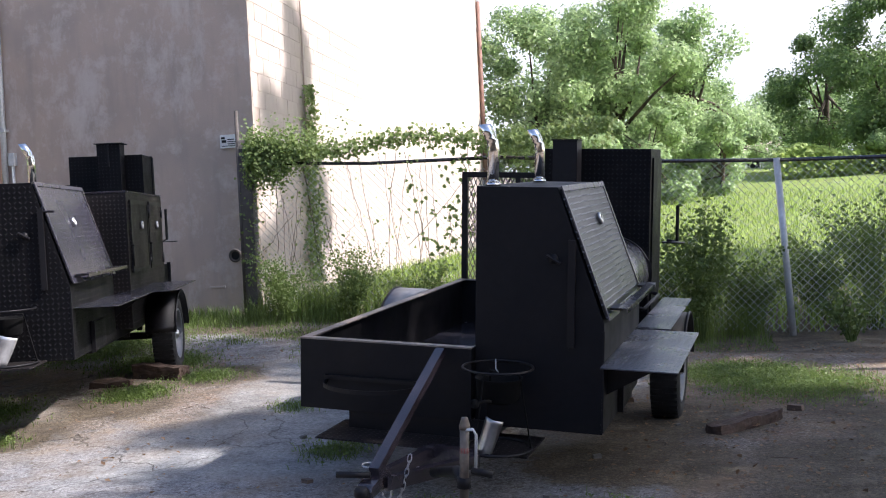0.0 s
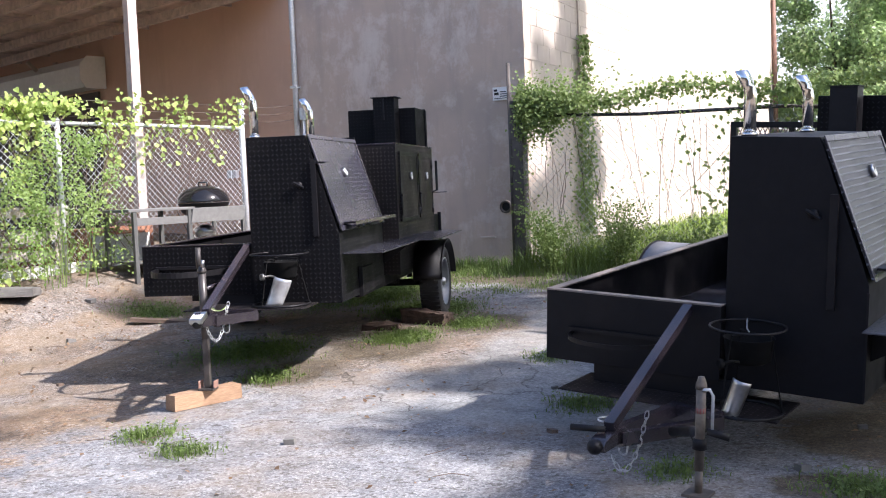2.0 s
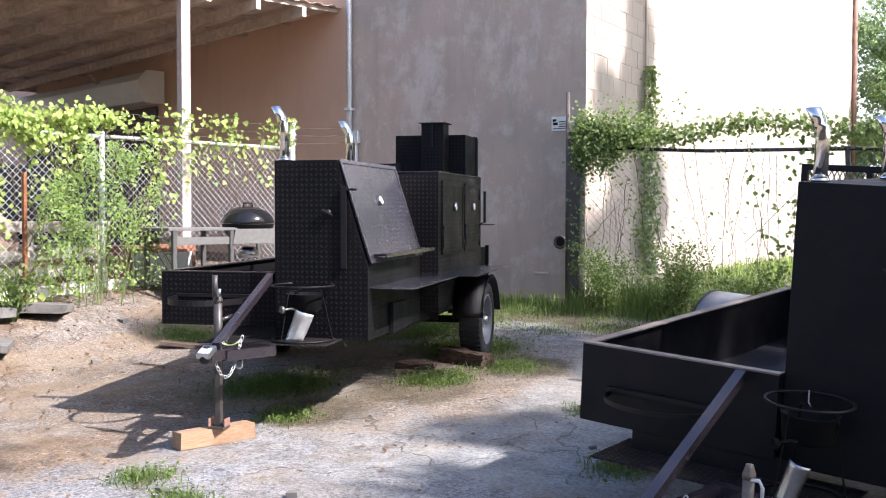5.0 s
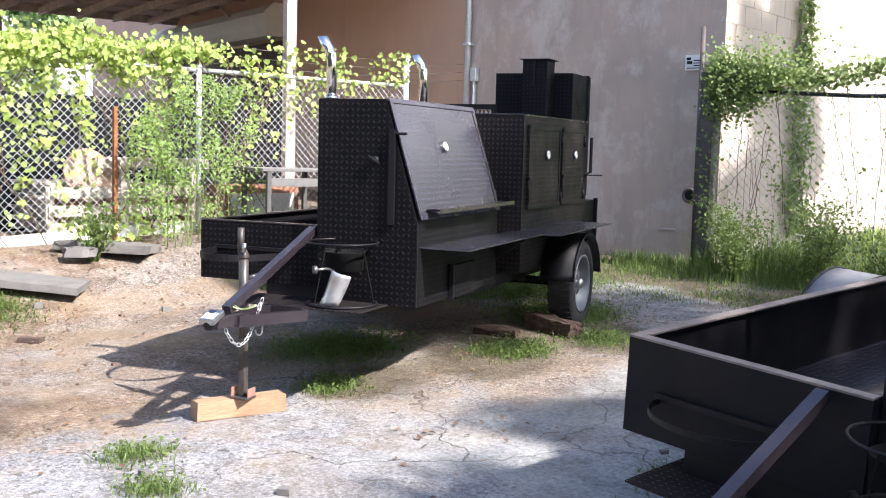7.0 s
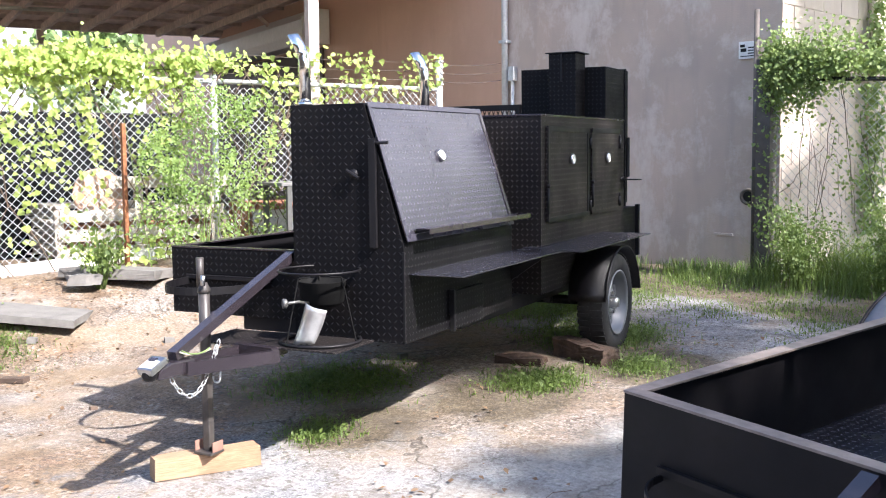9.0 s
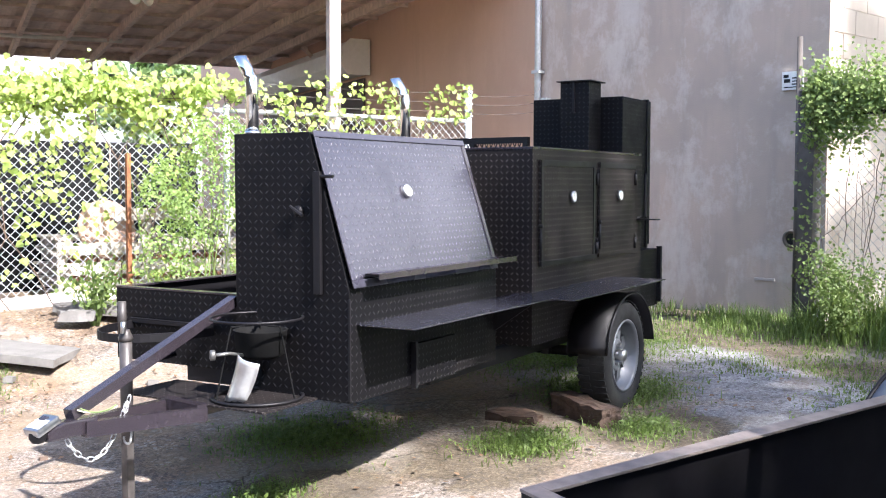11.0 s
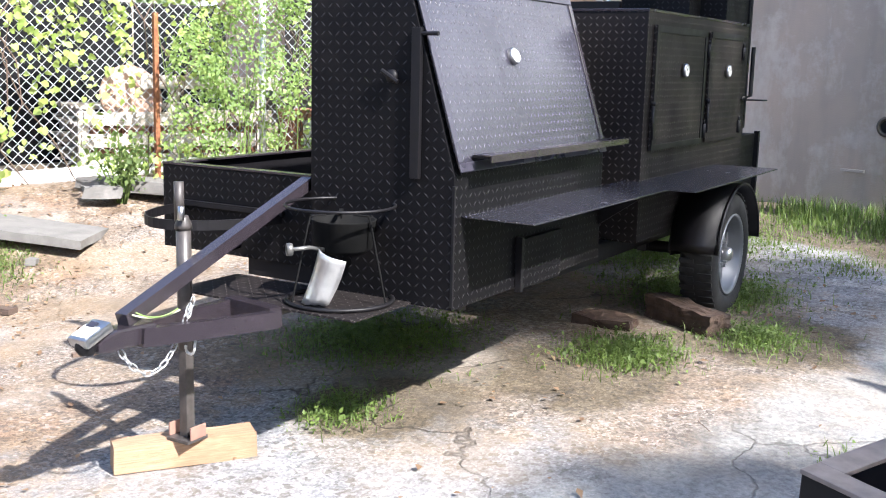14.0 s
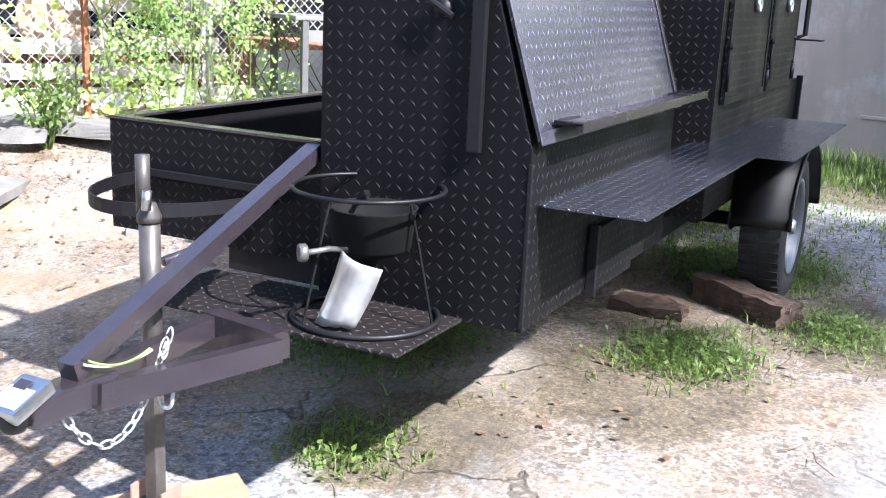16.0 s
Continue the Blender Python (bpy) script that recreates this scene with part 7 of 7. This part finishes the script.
M_CHOCK = simple("rotten_brown_timber", (0.075, 0.048, 0.034), 0.95, 0, 0.45, 22, 0.9, 0.012, (0.035, 0.022, 0.016))
M_SLAB = wall_mat("old_concrete", (0.17, 0.162, 0.15), (0.11, 0.105, 0.097), (0.24, 0.228, 0.21), 3.0)
build_loose()


# ---------------------------------------------------------------- clutter behind the left fence
def build_pallet(x, y, zz, rz, tilt, label):
    P = empty("pallet", pose(x, y, zz, tilt, 0, rz), label, "pallet", "pallets behind the fence")
    for k in range(7):
        part("top_board", box(-0.55, 0.55, -0.5 + 0.155 * k, -0.5 + 0.155 * k + 0.10, 0.10, 0.122, 0.003), M_PALLET, P)
    for a in (-0.5, -0.03, 0.44):
        part("stringer", box(a, a + 0.06, -0.5, 0.53, 0.022, 0.10, 0.003), M_PALLET, P)
    for k in range(3):
        part("bottom_board", box(-0.55, 0.55, -0.5 + 0.46 * k, -0.5 + 0.46 * k + 0.10, 0.0, 0.022, 0.003), M_PALLET, P)


def build_clutter():
    z = ground_z
    lab = "weathered grey wooden pallet behind the fence"
    for k, (x, y, rz, tl) in enumerate(((-8.5, 7.7, 80, 0), (-8.5, 7.7, 84, 0), (-8.5, 7.68, 78, 0), (-8.5, 7.7, 81, 0), (-8.5, 5.75, 82, 0), (-8.5, 5.75, 77, 0), (-8.5, 5.76, 84, 0), (-8.75, 8.9, 80, 0))):
        stack = 0.124 * (0, 1, 2, 3, 0, 1, 2, 0)[k]
        build_pallet(x, y, z(x, y) + stack, rz, tl, lab)
    # scrap tiles and boards heaped by the far post
    rs = random.Random(9)
    for k in range(54):
        x, y = -8.55 + rs.gauss(0, 0.2), 5.75 + rs.gauss(0, 0.36)
        h = 0.98 * math.exp(-((y - 5.8) / 0.45) ** 2 - ((x + 8.55) / 0.4) ** 2)
        rough_block("scrap_board", rs.uniform(0.3, 0.6), rs.uniform(0.1, 0.2), 0.025, pose(x, y, z(x, y) + h * (k + 1) / 54, rs.uniform(-25, 25), rs.uniform(-30, 30), rs.uniform(0, 180)), (M_RED, M_PALLET, M_HEAP)[k % 3], "scrap board in the heap behind the fence", "board", 60 + k, "scrap heap", 0.006, 1)
    C = empty("slatted_crate", pose(-7.90, 7.78, z(-7.90, 7.78), 0, 0, -10), "pale slatted wooden crate full of red-brown bricks", "crate")
    for k, (a, b, h) in enumerate(((-0.78, 0.62, 0.02), (-0.76, 0.66, 0.18), (-0.74, 0.10, 0.35), (0.2, 0.80, 0.37), (-0.30, 0.86, 0.64))):
        part("slat", box(0.075, 0.10, a, b, h, h + 0.105, 0.004), M_PALLET, C)
    for a in (-0.74, -0.02, 0.72):
        part("corner_post", box(0.03, 0.073, a - 0.04, a + 0.04, 0.0, 0.74 if a > -0.5 else 0.46, 0.004), M_PALLET, C)
    rb = random.Random(31)
    for row in range(4):
        for q in range(6):
            o = -0.72 + 0.235 * q + 0.06 * (row % 2) + rb.uniform(-0.01, 0.01)
            part("brick", box(-0.10, 0.012 + rb.uniform(-0.02, 0.01), o, o + 0.215, 0.004 + 0.085 * row, 0.078 + 0.085 * row, 0.006), M_RED, C)
    rough_block("pale_sheet", 0.75, 0.025, 0.34, pose(-7.375, 9.1, z(-7.375, 9.1), -4, 0, 80), M_WHITE, "pale sheet leaning on the low brick base", "sheet", 92, "", 0.008)
    # brick-red low wall, and bins darkened by colour for the shade there
    rough_block("low_wall", 0.9, 0.35, 0.42, pose(-7.6, 9.15, z(-7.6, 9.15) - 0.02, 0, 0, 80), M_RED, "low red-brown brick base behind the fence", "wall", 91, "", 0.01)
    for x, y, h, m, l in ((-9.6, 7.4, 1.1, M_GREYBOX, "steel bin behind the fence, shade in its dark grey"), (-9.8, 8.5, 1.3, M_GREYBOX, "steel bin behind the fence, shade in its dark grey"), (-10.2, 6.0, 1.5, M_GREYBOX, "steel cabinet behind the fence, shade in its dark grey")):
        B = empty("steel_bin", pose(x, y, z(x, y), 0, 0, 80), l, "bin", "bins behind the fence")
        part("body", box(-0.45, 0.45, -0.35, 0.35, 0, h, 0.02), m, B)
        part("lid", box(-0.47, 0.47, -0.37, 0.37, h, h + 0.05, 0.015), M_BLACK, B)
    # Added dark mass: its near black stands for canopy shade behind the fence.
    C = empty("dark_stack", pose(-9.7, 6.3, z(-9.7, 6.3), 0, 0, 80), "dark stack added for the shade behind the fence", "tarpaulin")
    bm = box(-2.6, 2.6, -0.5, 0.5, 0, 1.42, 0.06)
    bmesh.ops.subdivide_edges(bm, edges=list(bm.edges), cuts=5, use_grid_fill=True)
    for v in bm.verts:
        v.co += noise.noise_vector(v.co * 2.3) * 0.09 * (0.3 + v.co.z)
    part("sheet", bm, M_GREYBOX, C, "", True)
    for a in (-1.7, 0.1, 1.7):
        part("rope", tube([(a, -0.60, 0.1), (a, -0.62, 1.41), (a, 0.0, 1.56), (a, 0.62, 1.41), (a, 0.60, 0.1)], 0.008, 6), M_PALLET, C)
    pts = [(-7.05, 10.6), (-7.47, 8.34), (-7.92, 6.0), (-8.4, 3.5)]
    for (xa, ya), (xb, yb) in zip(pts, pts[1:]):
        ob = finish("fence_curb", tube([(xa - 0.1, ya, z(xa, ya) + 0.03), (xb - 0.1, yb, z(xb, yb) + 0.03)], 0, flat=(0.14, 0.14)), M_WHITE)
        tagged(ob, "pale concrete kerb under the fence", "kerb", kind="structure")
    R = empty("leaning_pole", pose(-7.05, 5.96, z(-7.05, 5.96)), "red-brown steel pole leaning against the vines", "pole")
    part("tube", tube([(0, 0, -0.03), (-0.20, -0.10, 0.24), (-0.42, -0.22, 0.52)], 0.028, 10), M_RUST_PAINT, R, "", True)
    part("end_plate", box(-0.07, 0.05, -0.05, 0.05, -0.02, 0.012, 0.003), M_RUST, R)
    # round disc leaning on the crate
    D = finish("round_disc", lathe([(0, 0.0), (0.24, 0.0), (0.26, 0.01), (0.26, 0.03), (0.24, 0.04), (0.0, 0.04)], (0, 0, 0), (1, 0, 0.25), 40), M_HEAP, None, "", True)
    D.matrix_world = pose(-7.98, 7.44, z(-7.98, 7.44) + 0.58, 0, 0, 0)
    tagged(D, "round pinkish disc leaning on the bricks in the crate", "disc")


M_RED = simple("red_brown_brick", (0.40, 0.185, 0.115), 0.85, 0, 0.3, 18, 0.4, 0.006)
M_HEAP = simple("pale_pink_scrap", (0.46, 0.30, 0.23), 0.8, 0, 0.25, 12, 0.2)
# Near black: canopy shade behind the fence is put into the colour.
M_GREYBOX = simple("near_black_shade_grey", (0.012, 0.0125, 0.014), 0.85, 0.0, 0.2, 15, 0.1, gloss=0.1)
build_clutter()


# ---------------------------------------------------------------- far houses beyond the field
def build_house(x, y, w, d, h, label):
    z = ground_z(x, y)
    H = empty("house", pose(x, y, z), label, "house", "houses beyond the field")
    part("wall", box(-w / 2, w / 2, -d / 2, d / 2, -0.3, h, 0), M_WHITE, H)
    part("roof", prism([(-d / 2 - 0.4, h), (d / 2 + 0.4, h), (0, h + 1.4)], -w / 2 - 0.4, w / 2 + 0.4, 0, "x"), M_PURLIN, H, "brown gable roof")
    for k in range(2):
        win = part("window", box(-w / 4 + k * w / 2 - 0.5, -w / 4 + k * w / 2 + 0.5, -d / 2 - 0.03, -d / 2 - 0.005, 1.0, 2.1, 0), M_GREYBOX, H)
        part("window_frame", box(-w / 4 + k * w / 2 - 0.58, -w / 4 + k * w / 2 + 0.58, -d / 2 - 0.05, -d / 2 - 0.031, 2.1, 2.2, 0), M_WHITE, win)


build_house(12.4, 95, 7, 5, 2.6, "white house with brown roof beyond the field")
build_house(-9.4, 90, 7, 5, 2.6, "white house with brown roof behind the oaks")


# ---------------------------------------------------------------- hazy white sky far beyond everything
def build_backdrop():
    m, nt, b = mat("hazy_sky")
    e = nt.nodes.new("ShaderNodeEmission")
    f = noise_tex(nt, place_vec(nt), 0.012, 4)
    link(nt, ramp(nt, f, [(0.3, (0.86, 0.91, 0.97)), (0.7, (1.0, 1.0, 1.0))]), e.inputs[0])
    e.inputs[1].default_value = 0.75
    link(nt, e.outputs[0], nt.nodes["Material Output"].inputs["Surface"])
    bm = bmesh.new()
    rings = []
    for k in range(41):
        a = radians(40 + 170 * k / 40)
        rings.append([bm.verts.new((r * math.cos(a), r * math.sin(a), z)) for r, z in ((300, -8), (302, -8), (302, 120), (300, 120))])
    for p, q in zip(rings, rings[1:]):
        for i in range(4):
            bm.faces.new([p[i], q[i], q[(i + 1) % 4], p[(i + 1) % 4]])
    ob = finish("backdrop", bm, m)
    tagged(ob, "hazy white summer sky beyond the trees", "sky", kind="structure")


build_backdrop()


# ---------------------------------------------------------------- concrete blocks near the corner of the side wall
def block_face():
    wall = bpy.data.objects["wall_side"]
    bm = bmesh.new()
    add_box(bm, 0, 0.006, 0.004, 0.396, 0.004, 0.196, 0.003)
    bmesh.ops.recalc_face_normals(bm, faces=bm.faces)
    me = bpy.data.meshes.new("block")
    bm.to_mesh(me)
    bm.free()
    me.materials.append(M_BLOCK)
    rs = random.Random(12)
    for row in range(20):
        for k in range(12):
            ob = new("block", me)
            ob.parent = wall
            ob.location = (CORNER_X + rs.uniform(-0.0015, 0.0015), WALL_Y + 0.02 + 0.4 * k + (0.2 if row % 2 else 0.0), 0.3 + 0.2 * row)


block_face()
